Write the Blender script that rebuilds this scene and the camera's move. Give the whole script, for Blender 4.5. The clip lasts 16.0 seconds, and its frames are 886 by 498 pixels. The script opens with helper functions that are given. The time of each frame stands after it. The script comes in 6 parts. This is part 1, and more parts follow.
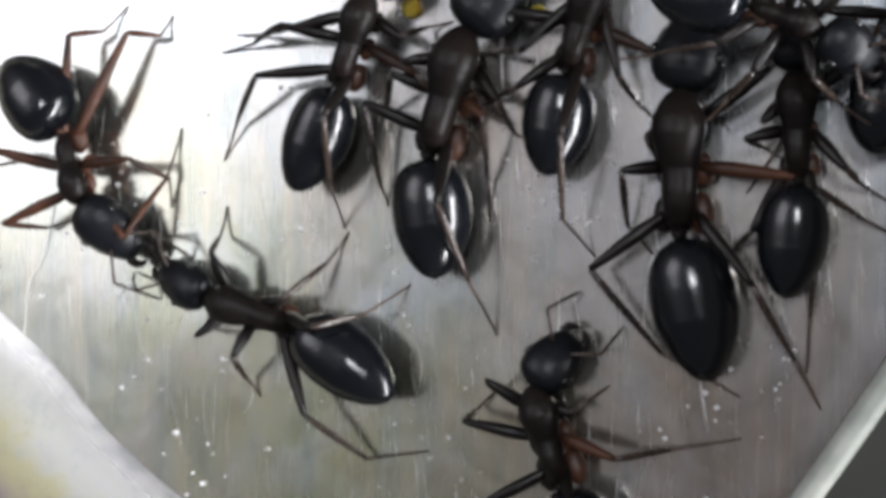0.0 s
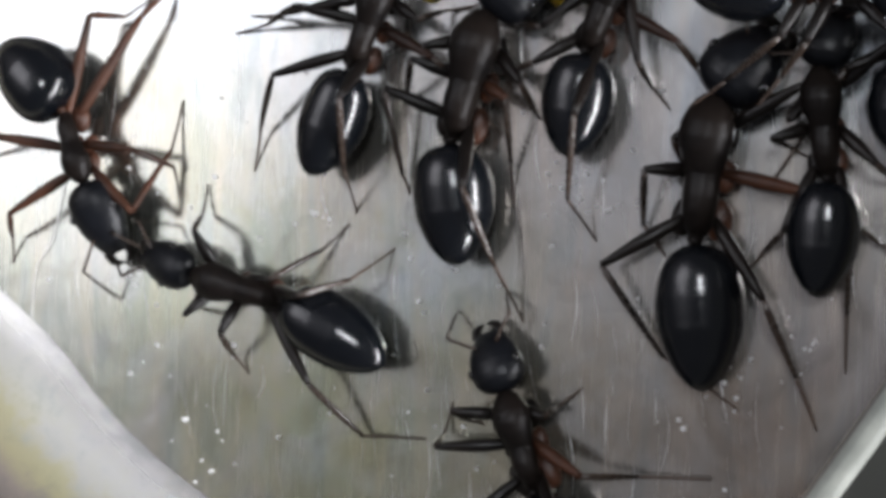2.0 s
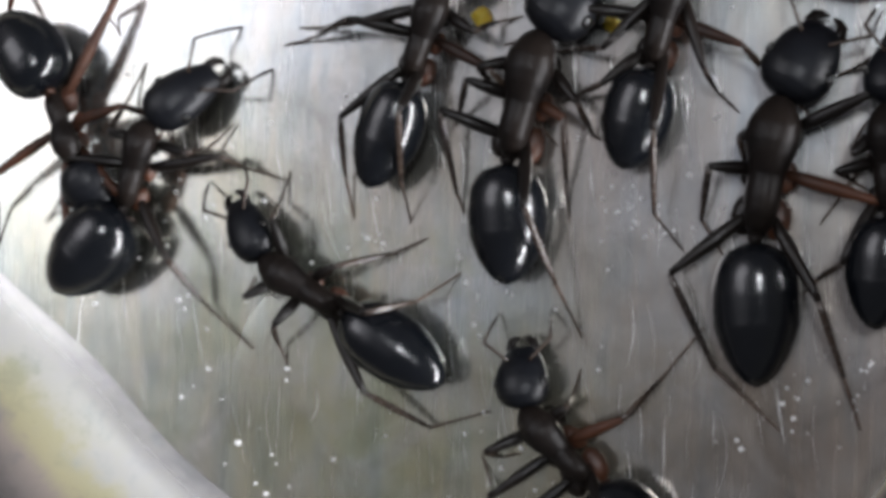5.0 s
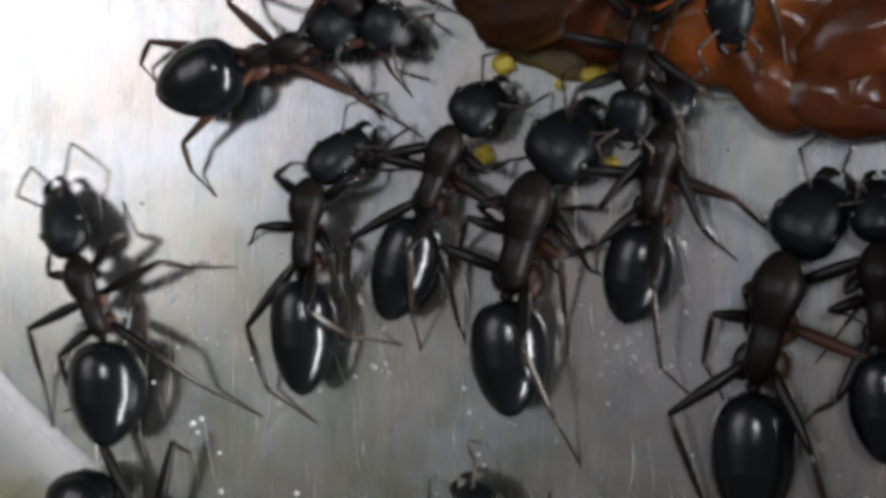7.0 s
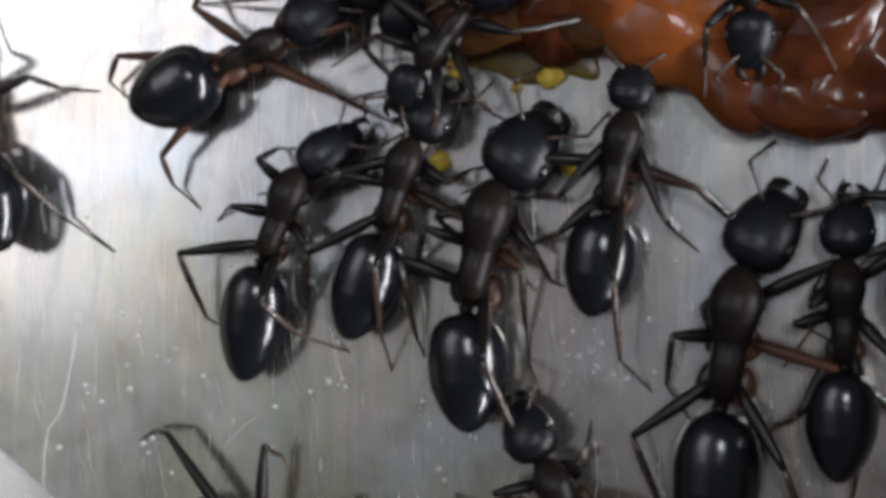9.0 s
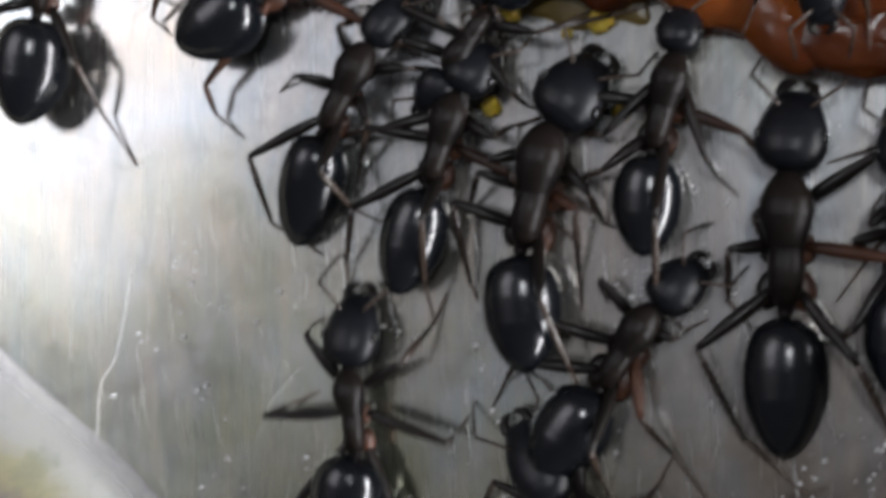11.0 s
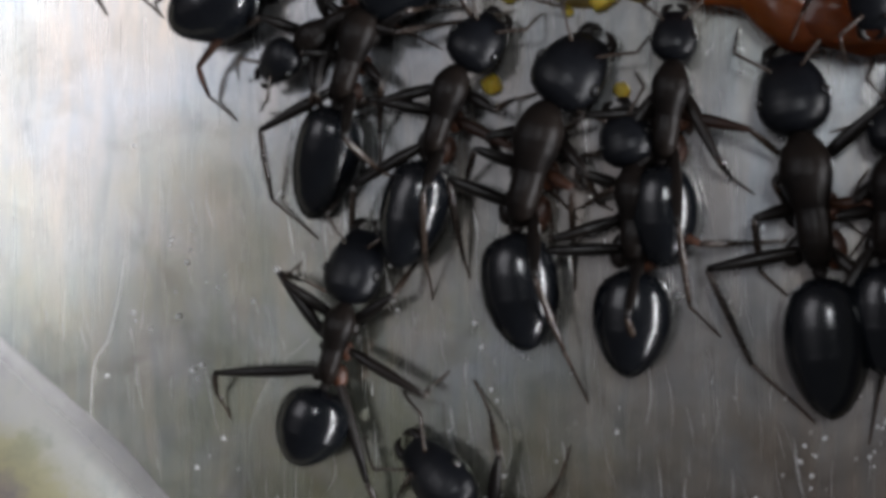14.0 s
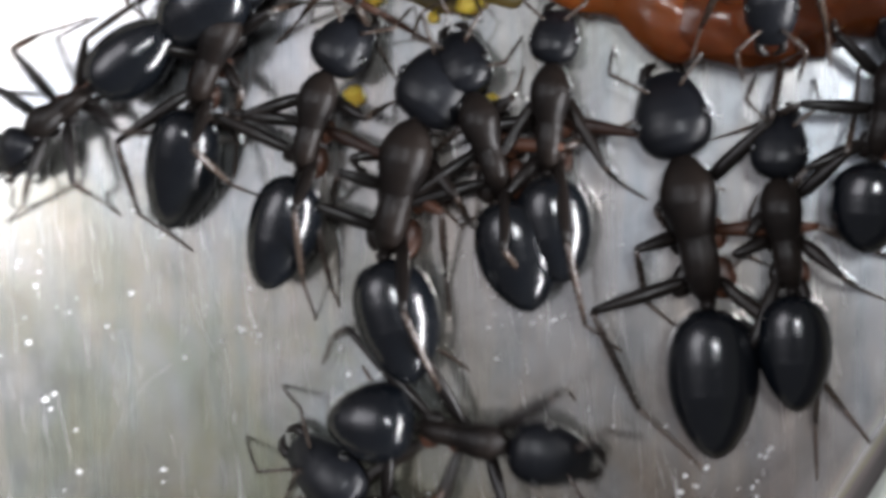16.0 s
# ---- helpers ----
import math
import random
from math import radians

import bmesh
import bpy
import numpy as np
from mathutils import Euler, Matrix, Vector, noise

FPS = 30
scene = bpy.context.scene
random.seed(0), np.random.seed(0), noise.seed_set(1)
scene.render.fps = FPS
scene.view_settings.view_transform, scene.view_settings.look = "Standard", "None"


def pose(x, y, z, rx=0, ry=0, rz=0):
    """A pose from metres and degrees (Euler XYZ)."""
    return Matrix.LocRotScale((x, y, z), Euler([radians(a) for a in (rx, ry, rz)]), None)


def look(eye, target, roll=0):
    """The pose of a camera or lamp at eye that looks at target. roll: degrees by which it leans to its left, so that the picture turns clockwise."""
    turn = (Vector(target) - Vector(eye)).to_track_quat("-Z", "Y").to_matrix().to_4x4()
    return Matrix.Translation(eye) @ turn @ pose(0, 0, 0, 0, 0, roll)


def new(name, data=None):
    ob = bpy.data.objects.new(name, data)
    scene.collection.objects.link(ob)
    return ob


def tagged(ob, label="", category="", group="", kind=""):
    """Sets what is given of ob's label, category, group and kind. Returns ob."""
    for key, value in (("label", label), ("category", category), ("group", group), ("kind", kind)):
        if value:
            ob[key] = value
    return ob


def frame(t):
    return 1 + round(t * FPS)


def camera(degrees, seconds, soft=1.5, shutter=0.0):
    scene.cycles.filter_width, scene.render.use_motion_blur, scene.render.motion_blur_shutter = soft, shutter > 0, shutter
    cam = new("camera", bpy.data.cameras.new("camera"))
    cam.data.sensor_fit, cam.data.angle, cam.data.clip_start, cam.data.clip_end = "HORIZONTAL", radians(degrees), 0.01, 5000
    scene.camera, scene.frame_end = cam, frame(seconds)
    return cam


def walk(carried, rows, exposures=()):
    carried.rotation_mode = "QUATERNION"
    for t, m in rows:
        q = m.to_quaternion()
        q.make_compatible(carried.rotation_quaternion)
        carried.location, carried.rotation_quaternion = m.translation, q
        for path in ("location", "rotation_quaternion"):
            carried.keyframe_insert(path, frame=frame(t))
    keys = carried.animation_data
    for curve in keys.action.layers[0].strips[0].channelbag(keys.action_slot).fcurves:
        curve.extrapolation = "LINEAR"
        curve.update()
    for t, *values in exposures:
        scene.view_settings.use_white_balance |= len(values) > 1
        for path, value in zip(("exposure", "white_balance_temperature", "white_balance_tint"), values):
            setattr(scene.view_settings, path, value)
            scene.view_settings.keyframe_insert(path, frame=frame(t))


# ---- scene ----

cam = camera(32.0, 16.0, soft=4.3, shutter=0.5)
walk(cam, [
    (0, pose(0.011087, -0.000250, 0.054280, 1.016, 18.881, 1.273)),
    (0.5, pose(0.010305, -0.000498, 0.053986, 1.062, 18.995, 1.483)),
    (1, pose(0.009780, -0.000083, 0.054145, 1.267, 18.777, 1.538)),
    (1.5, pose(0.009926, -0.000033, 0.054103, 1.461, 18.779, 1.611)),
    (2, pose(0.009880, -0.000977, 0.053989, 1.449, 18.391, 1.972)),
    (2.5, pose(0.009970, -0.000341, 0.053049, 1.386, 17.969, 1.845)),
    (3, pose(0.009784, -0.000125, 0.052454, 1.533, 17.743, 1.819)),
    (3.2, pose(0.009433, -0.000137, 0.052452, 1.529, 17.438, 1.884)),
    (5.3, pose(0.005668, 0.001416, 0.056346, 0.099, 16.138, 1.015)),
    (5.5, pose(0.005544, 0.003119, 0.056566, 0.197, 16.209, 0.772)),
    (6, pose(0.004783, 0.005370, 0.056863, 0.200, 16.145, 0.454)),
    (6.5, pose(0.005235, 0.005226, 0.057199, 0.280, 16.732, 0.535)),
    (7, pose(0.007164, 0.005504, 0.057068, 0.522, 17.237, 1.055)),
    (7.5, pose(0.007108, 0.004442, 0.056078, 0.399, 17.237, 0.515)),
    (8, pose(0.006461, 0.004928, 0.055768, 0.179, 17.263, -0.036)),
    (8.2, pose(0.006607, 0.005062, 0.055443, 0.390, 16.591, 0.087)),
    (10.3, pose(0.006292, 0.006235, 0.056797, 0.446, 15.146, -0.258)),
    (10.5, pose(0.006062, 0.005450, 0.056999, 0.243, 15.301, -0.285)),
    (11, pose(0.004831, 0.003710, 0.056816, 0.183, 15.450, -0.401)),
    (11.5, pose(0.001798, -0.000009, 0.058003, 0.585, 14.500, 0.090)),
    (12, pose(0.002120, -0.001901, 0.057119, 0.969, 13.969, 0.264)),
    (12.5, pose(0.002333, -0.000736, 0.057042, 0.991, 13.674, 0.218)),
    (13, pose(0.002396, -0.000799, 0.056930, 1.231, 13.644, 0.301)),
    (13.5, pose(0.002793, -0.000224, 0.056607, 1.228, 13.753, 0.203)),
    (14, pose(0.003380, 0.002727, 0.056971, 0.389, 14.026, -0.228)),
    (14.5, pose(0.003032, 0.002575, 0.056029, -0.087, 13.792, -0.318)),
    (15, pose(0.003595, 0.002301, 0.055060, -0.395, 13.728, -0.347)),
    (15.5, pose(0.003342, 0.003443, 0.054897, -1.043, 11.989, -0.457)),
    (16, pose(0.005075, 0.005744, 0.053162, -2.152, 11.556, -1.037)),
], exposures=[(0, -0.28), (0.5, -0.33), (1, -0.48), (2, -0.43), (3, -0.38), (5.5, -0.31), (6, -0.51), (6.4, -1.11), (7, -0.76), (8, -0.61), (10.5, -0.53), (11, -0.58), (11.6, -1.23), (12, -1.19), (12.5, -1.03), (13.5, -0.98), (14.5, -0.88), (15, -0.73), (15.5, -0.38), (16, 0.32)])

AMBIENT = 1.0
# unseen side lamps added for the floor's west glow and the gasters' bright stripe
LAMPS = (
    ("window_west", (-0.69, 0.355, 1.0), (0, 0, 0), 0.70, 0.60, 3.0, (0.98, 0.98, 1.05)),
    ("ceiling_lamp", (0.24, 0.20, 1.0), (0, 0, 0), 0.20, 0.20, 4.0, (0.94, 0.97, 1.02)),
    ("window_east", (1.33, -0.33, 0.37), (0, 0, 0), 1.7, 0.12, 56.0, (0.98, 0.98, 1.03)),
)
CRUMBS = ((-8.9, 9.35, 0.36), (-4.0, 9.0, 0.3), (-8.2, 12.8, 0.42), (-4.7, 12.4, 0.46), (-6.0, 12.0, 0.2))
POOLS = ((-6.6, 13.7, 1.3, 1.9), (-4.1, 13.3, 0.9, 1.6))
SPECKS = ((-3.97, 0.06), (-13.26, 1.05), (-18.43, -7.06), (-14.44, -7.49), (2.75, -5.03), (0.79, -5.9), (5.38, -2.95), (-17.52, 2.4), (-2.96, 1.76), (-3.88, 3.07), (-24.77, -1.84), (-21.05, -1.55), (-16.44, -4.07), (-8.75, -2.53), (2.88, -4.32), (-3.26, 2.31), (-15.51, 0.05), (-9.62, 0.37), (0.96, -6.2), (-5.89, -1.45), (-8.52, -5.38), (3.21, -3.67), (-12.94, 2.55), (-13.83, 6.42), (-21.66, 0.57))
MORSELS = ((-0.6, 14.2, 0.9, (3.2, 1.9, 1.2), -35, 1), (2.0, 11.9, 1.1, (2.2, 1.4, 1.2), -38, 2), (4.0, 11.2, 1.1, (2.6, 1.4, 1.2), -14, 2), (-6.6, 14.6, 1.0, (2.6, 1.3, 0.9), 12, 0), (-3.2, 14.1, 1.0, (2.2, 1.0, 0.8), -10, 0), (-8.2, 15.0, 0.9, (2.0, 1.1, 0.8), -25, 0), (5.0, 13.4, 1.9, (2.3, 1.5, 0.9), 30, 2))
FIBRES = (((-23.94, 3.12, 0.03), (-24.41, 0.63, 0.05), (-24.75, -0.52, 0.1), (-25.3, -1.36, 0.05), (-25.5, -3.43, 0.03)),)

MM = 0.001

# ---- world and lights: a plain room, a ceiling lamp and unseen side lamps ----
world = bpy.data.worlds.new("room_air")
scene.world = world
world.use_nodes = True
# the air of a room that is brightest on the west lamp's side
air = world.node_tree
way_in = air.nodes.new("ShaderNodeTexCoord")
toward = air.nodes.new("ShaderNodeVectorMath")
toward.operation = "DOT_PRODUCT"
toward.inputs[1].default_value = (-0.545, 0.262, 0.796)
air.links.new(way_in.outputs["Generated"], toward.inputs[0])
glow = air.nodes.new("ShaderNodeValToRGB")
glow.color_ramp.interpolation = "EASE"
for place, level in ((0.45, 0.11), (0.79, 0.125), (0.865, 0.31), (0.945, 0.64), (0.98, 1.05)):
    stop = glow.color_ramp.elements.new(place)
    stop.color = (level * 0.995, level * 0.985, level * 1.085, 1)
glow.color_ramp.elements[0].color = (0.13, 0.13, 0.13, 1)
glow.color_ramp.elements[-1].color = (2.2, 2.2, 2.3, 1)
air.links.new(toward.outputs["Value"], glow.inputs["Fac"])
air.links.new(glow.outputs["Color"], air.nodes["Background"].inputs[0])
air.nodes["Background"].inputs[1].default_value = AMBIENT


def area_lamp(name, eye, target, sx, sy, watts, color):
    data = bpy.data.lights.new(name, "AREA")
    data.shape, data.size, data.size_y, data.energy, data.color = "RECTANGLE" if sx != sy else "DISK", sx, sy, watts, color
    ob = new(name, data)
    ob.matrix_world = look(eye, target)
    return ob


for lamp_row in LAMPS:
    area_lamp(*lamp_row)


# ---- materials ----
def material(name):
    m = bpy.data.materials.new(name)
    m.use_nodes = True
    nt = m.node_tree
    return m, nt, nt.nodes["Principled BSDF"]


def link(nt, a, ao, b, bi):
    nt.links.new(a.outputs[ao], b.inputs[bi])


def tex_coords(nt, scale):
    tc = nt.nodes.new("ShaderNodeTexCoord")
    mp = nt.nodes.new("ShaderNodeMapping")
    mp.inputs["Scale"].default_value = scale
    link(nt, tc, "Object", mp, "Vector")
    return mp


def noise_tex(nt, vec, scale, detail=4.0, rough=0.55):
    n = nt.nodes.new("ShaderNodeTexNoise")
    n.inputs["Scale"].default_value, n.inputs["Detail"].default_value = scale, detail
    n.inputs["Roughness"].default_value = rough
    link(nt, vec, 0, n, "Vector")
    return n


def ramp(nt, src, out, stops):
    r = nt.nodes.new("ShaderNodeValToRGB")
    e = r.color_ramp.elements
    while len(e) < len(stops):
        e.new(0.5)
    for el, (p, c) in zip(e, stops):
        el.position, el.color = p, (*c, 1)
    link(nt, src, out, r, "Fac")
    return r


def remap(nt, src, out, a, b, c, d):
    r = nt.nodes.new("ShaderNodeMapRange")
    for k, v in zip(("From Min", "From Max", "To Min", "To Max"), (a, b, c, d)):
        r.inputs[k].default_value = v
    link(nt, src, out, r, "Value")
    return r


def bump(nt, bsdf, src, out, strength, distance):
    b = nt.nodes.new("ShaderNodeBump")
    b.inputs["Strength"].default_value, b.inputs["Distance"].default_value = strength, distance
    link(nt, src, out, b, "Height")
    link(nt, b, "Normal", bsdf, "Normal")


def chitin(name, dark, light, rough, grain, coat=0.0, shine=0.5):
    """Insect shell: dark brown to black, mottled, with a fine grain."""
    m, nt, p = material(name)
    vec = tex_coords(nt, (1, 1, 1))
    big, fine = noise_tex(nt, vec, 500, 3), noise_tex(nt, vec, 9000, 3)
    c = ramp(nt, big, "Fac", [(0.3, dark), (0.72, light)])
    link(nt, c, "Color", p, "Base Color")
    r = remap(nt, fine, "Fac", 0.3, 0.7, rough - 0.05, rough + 0.08)
    link(nt, r, "Result", p, "Roughness")
    p.inputs["IOR"].default_value = 1.56
    p.inputs["Specular IOR Level"].default_value = shine
    p.inputs["Coat Weight"].default_value = coat
    p.inputs["Coat Roughness"].default_value = 0.12
    bump(nt, p, fine, "Fac", grain, 0.00003)
    return m


GASTER = chitin("gaster_shell", (0.002, 0.003, 0.0045), (0.005, 0.006, 0.008), 0.18, 0.16, shine=0.5)
HEAD = chitin("head_shell", (0.003, 0.0035, 0.005), (0.008, 0.009, 0.012), 0.36, 0.3, shine=0.26)
THORAX = chitin("thorax_shell", (0.004, 0.0035, 0.0035), (0.014, 0.010, 0.008), 0.38, 0.5, shine=0.16)
LEG = chitin("leg_shell", (0.004, 0.0035, 0.0035), (0.014, 0.010, 0.008), 0.32, 0.2, shine=0.25)
TIBIA = chitin("shin_shell", (0.016, 0.012, 0.010), (0.06, 0.040, 0.029), 0.24, 0.2, shine=0.65)
TARSUS = chitin("foot_shell", (0.035, 0.022, 0.016), (0.10, 0.062, 0.042), 0.45, 0.2)
RED = chitin("red_joint_shell", (0.035, 0.014, 0.008), (0.12, 0.042, 0.020), 0.45, 0.2)
RED_LEG = chitin("red_leg_shell", (0.016, 0.009, 0.006), (0.10, 0.038, 0.020), 0.42, 0.2, shine=0.25)
WARM_LEG = chitin("brown_leg_shell", (0.007, 0.005, 0.004), (0.042, 0.017, 0.010), 0.40, 0.2, shine=0.25)
EYE = chitin("eye_shell", (0.003, 0.003, 0.003), (0.008, 0.008, 0.008), 0.15, 0.05, 0.5)


# tarnish tones of the floor; the last one paints a bluish glow by the food
TARNISH_AND_GLOW = (((-2, -21), 17, (0.80, 0.81, 0.66)), ((14, -22), 14, (0.80, 0.70, 0.70)), ((8, -15), 9, (0.88, 0.82, 0.76)), ((-9, -12), 14, (0.82, 0.84, 0.70)), ((12, 0), 10, (1.42, 1.48, 1.52)))


def steel(name, tint, worn=False):
    """Polished but scratched and slightly soiled tin plate, in metres; worn: the mottled wall of the dish."""
    m, nt, p = material(name)
    brush = tex_coords(nt, (1, 0.03, 1))
    plain = tex_coords(nt, (1, 1, 1))
    streak = noise_tex(nt, brush, 4200, 5, 0.7)
    wide = noise_tex(nt, plain, 330, 6, 0.65)
    cloud = noise_tex(nt, plain, 95, 5, 0.5)
    smoke = noise_tex(nt, plain, 190, 6, 0.6)
    for n in (wide, smoke, cloud):
        n.inputs["Distortion"].default_value = 1.2
    base = ramp(nt, cloud, "Fac", [(q, tuple(a * b for a, b in zip(c, tint))) for q, c in ((0.34, (0.56, 0.535, 0.50)), (0.50, (0.57, 0.565, 0.56)), (0.64, (0.575, 0.595, 0.615)))])
    lines = ramp(nt, streak, "Fac", [(0.36, (0.965, 0.965, 0.965)), (0.56, (1, 1, 1)), (0.70, (1.07, 1.07, 1.07))])
    mix = nt.nodes.new("ShaderNodeMix")
    mix.data_type, mix.blend_type = "RGBA", "MULTIPLY"
    mix.inputs["Factor"].default_value = 1
    nt.links.new(base.outputs["Color"], mix.inputs["A"])
    nt.links.new(lines.outputs["Color"], mix.inputs["B"])
    color = mix.outputs["Result"]
    stain = noise_tex(nt, plain, 62, 4, 0.5)
    hue = ramp(nt, stain, "Fac", [(0.36, (0.97, 1.0, 0.95)), (0.48, (1, 1, 1)), (0.54, (1, 1, 1)), (0.66, (1.0, 0.93, 0.87))])
    mix3 = nt.nodes.new("ShaderNodeMix")
    mix3.data_type, mix3.blend_type = "RGBA", "MULTIPLY"
    mix3.inputs["Factor"].default_value = 1
    nt.links.new(color, mix3.inputs["A"])
    nt.links.new(hue.outputs["Color"], mix3.inputs["B"])
    color = mix3.outputs["Result"]
    blot = ramp(nt, wide, "Fac", [(0.34, (0.86, 0.86, 0.85)), (0.50, (1, 1, 1)), (0.68, (1.06, 1.06, 1.06))])
    mix4 = nt.nodes.new("ShaderNodeMix")
    mix4.data_type, mix4.blend_type = "RGBA", "MULTIPLY"
    mix4.inputs["Factor"].default_value = 1
    nt.links.new(color, mix4.inputs["A"])
    nt.links.new(blot.outputs["Color"], mix4.inputs["B"])
    color = mix4.outputs["Result"]
    if not worn:
        # large tarnished areas and a bluish glow painted into the plate, with smoky outlines
        for (tx, ty), reach, tone in TARNISH_AND_GLOW:
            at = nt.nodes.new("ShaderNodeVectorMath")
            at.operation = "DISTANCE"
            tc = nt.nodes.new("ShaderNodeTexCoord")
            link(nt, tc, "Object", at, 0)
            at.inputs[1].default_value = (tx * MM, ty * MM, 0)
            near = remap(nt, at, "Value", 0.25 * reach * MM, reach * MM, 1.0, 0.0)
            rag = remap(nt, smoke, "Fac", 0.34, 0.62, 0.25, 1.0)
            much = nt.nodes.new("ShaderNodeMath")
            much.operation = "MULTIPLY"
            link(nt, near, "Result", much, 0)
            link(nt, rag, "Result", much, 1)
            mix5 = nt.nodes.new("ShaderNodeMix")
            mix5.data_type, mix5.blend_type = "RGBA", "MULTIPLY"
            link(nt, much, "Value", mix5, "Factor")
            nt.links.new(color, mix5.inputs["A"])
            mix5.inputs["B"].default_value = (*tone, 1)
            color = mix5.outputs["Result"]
    if not worn:
        # broad uneven streaks, bluish and tan
        long = tex_coords(nt, (1, 0.16, 1))
        band = noise_tex(nt, long, 900, 5, 0.6)
        band.inputs["Distortion"].default_value = 0.6
        tones = ramp(nt, band, "Fac", [(0.34, (0.80, 0.85, 0.88)), (0.46, (0.97, 0.99, 1.0)), (0.54, (1.0, 0.99, 0.97)), (0.68, (1.12, 1.06, 1.0))])
        mix6 = nt.nodes.new("ShaderNodeMix")
        mix6.data_type, mix6.blend_type = "RGBA", "MULTIPLY"
        mix6.inputs["Factor"].default_value = 0.8
        nt.links.new(color, mix6.inputs["A"])
        nt.links.new(tones.outputs["Color"], mix6.inputs["B"])
        color = mix6.outputs["Result"]
        # paler, uneven patches towards the wall
        off = nt.nodes.new("ShaderNodeVectorMath")
        off.operation = "LENGTH"
        tc0 = nt.nodes.new("ShaderNodeTexCoord")
        link(nt, tc0, "Object", off, 0)
        rim_near = remap(nt, off, "Value", 0.0185, 0.0215, 0.0, 0.75)
        rim_rag = remap(nt, smoke, "Fac", 0.38, 0.58, 0.2, 1.0)
        rim_much = nt.nodes.new("ShaderNodeMath")
        rim_much.operation = "MULTIPLY"
        link(nt, rim_near, "Result", rim_much, 0)
        link(nt, rim_rag, "Result", rim_much, 1)
        mix7 = nt.nodes.new("ShaderNodeMix")
        mix7.data_type, mix7.blend_type = "RGBA", "MULTIPLY"
        link(nt, rim_much, "Value", mix7, "Factor")
        nt.links.new(color, mix7.inputs["A"])
        mix7.inputs["B"].default_value = (1.16, 1.17, 1.12, 1)
        color = mix7.outputs["Result"]
    if worn:
        tc = nt.nodes.new("ShaderNodeTexCoord")
        sep = nt.nodes.new("ShaderNodeSeparateXYZ")
        link(nt, tc, "Object", sep, "Vector")
        spots = noise_tex(nt, plain, 420, 8, 0.72)
        # bare plate at the foot, a yellow lacquer band, brown to near black above
        wander = remap(nt, spots, "Fac", 0.3, 0.7, -0.0004, 0.0004)
        level = nt.nodes.new("ShaderNodeMath")
        level.operation = "ADD"
        link(nt, sep, "Z", level, 0)
        link(nt, wander, "Result", level, 1)
        up = remap(nt, level, "Value", 0.0, 0.004, 0.0, 1.0)
        bands = ramp(nt, up, "Result", [(0.0, (0.58, 0.58, 0.57)), (0.12, (0.50, 0.50, 0.47)), (0.24, (0.41, 0.39, 0.265)), (0.36, (0.37, 0.345, 0.225)), (0.52, (0.25, 0.218, 0.20)), (0.70, (0.16, 0.142, 0.138)), (0.88, (0.07, 0.066, 0.066))])
        soil = ramp(nt, spots, "Fac", [(0.32, (0.80, 0.82, 0.80)), (0.44, (0.98, 0.97, 0.96)), (0.54, (1.05, 1.04, 1.0)), (0.68, (0.92, 0.96, 1.0))])
        mix2 = nt.nodes.new("ShaderNodeMix")
        mix2.data_type, mix2.blend_type = "RGBA", "MULTIPLY"
        mix2.inputs["Factor"].default_value = 1
        nt.links.new(bands.outputs["Color"], mix2.inputs["A"])
        nt.links.new(soil.outputs["Color"], mix2.inputs["B"])
        color = mix2.outputs["Result"]
        bare = remap(nt, sep, "Z", 0.0, 0.0005, 0.9, 0.3)
        link(nt, bare, "Result", p, "Metallic")
    nt.links.new(color, p.inputs["Base Color"])
    if not worn:
        p.inputs["Metallic"].default_value = 0.95
    r1 = remap(nt, sep, "Z", 0.0, 0.0004, 0.22, 0.55) if worn else remap(nt, wide, "Fac", 0.3, 0.7, 0.30, 0.40)
    link(nt, r1, "Result", p, "Roughness")
    bump(nt, p, wide if worn else streak, "Fac", 0.07 if worn else 0.06, 0.0003 if worn else 0.00002)
    if not worn:
        # the polish left between the fine scratches
        q = nt.nodes.new("ShaderNodeBsdfPrincipled")
        nt.links.new(color, q.inputs["Base Color"])
        q.inputs["Metallic"].default_value = 0.95
        r2 = remap(nt, wide, "Fac", 0.3, 0.7, 0.13, 0.18)
        link(nt, r2, "Result", q, "Roughness")
        both = nt.nodes.new("ShaderNodeMixShader")
        part_polished = remap(nt, streak, "Fac", 0.36, 0.66, 0.86, 0.76)
        link(nt, part_polished, "Result", both, 0)
        nt.links.new(p.outputs[0], both.inputs[1])
        nt.links.new(q.outputs[0], both.inputs[2])
        out = [n for n in nt.nodes if n.type == "OUTPUT_MATERIAL"][0]
        nt.links.new(both.outputs[0], out.inputs["Surface"])
    return m


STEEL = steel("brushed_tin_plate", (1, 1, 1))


RIM = steel("soiled_dish_wall", (1, 1, 1), True)


def simple(name, a, b, scale, rough, bump_s=0.2, bump_d=0.0001):
    m, nt, p = material(name)
    vec = tex_coords(nt, (1, 1, 1))
    n, f = noise_tex(nt, vec, scale, 5), noise_tex(nt, vec, scale * 8, 3)
    c = ramp(nt, n, "Fac", [(0.3, a), (0.7, b)])
    link(nt, c, "Color", p, "Base Color")
    p.inputs["Roughness"].default_value = rough
    bump(nt, p, f, "Fac", bump_s, bump_d)
    return m, nt, p


EDGE, _, _ = simple("pale_lacquer", (0.20, 0.215, 0.19), (0.36, 0.37, 0.33), 700, 0.5)
TABLE, _, _ = simple("dark_table_varnish", (0.012, 0.013, 0.011), (0.03, 0.032, 0.027), 60, 0.5)
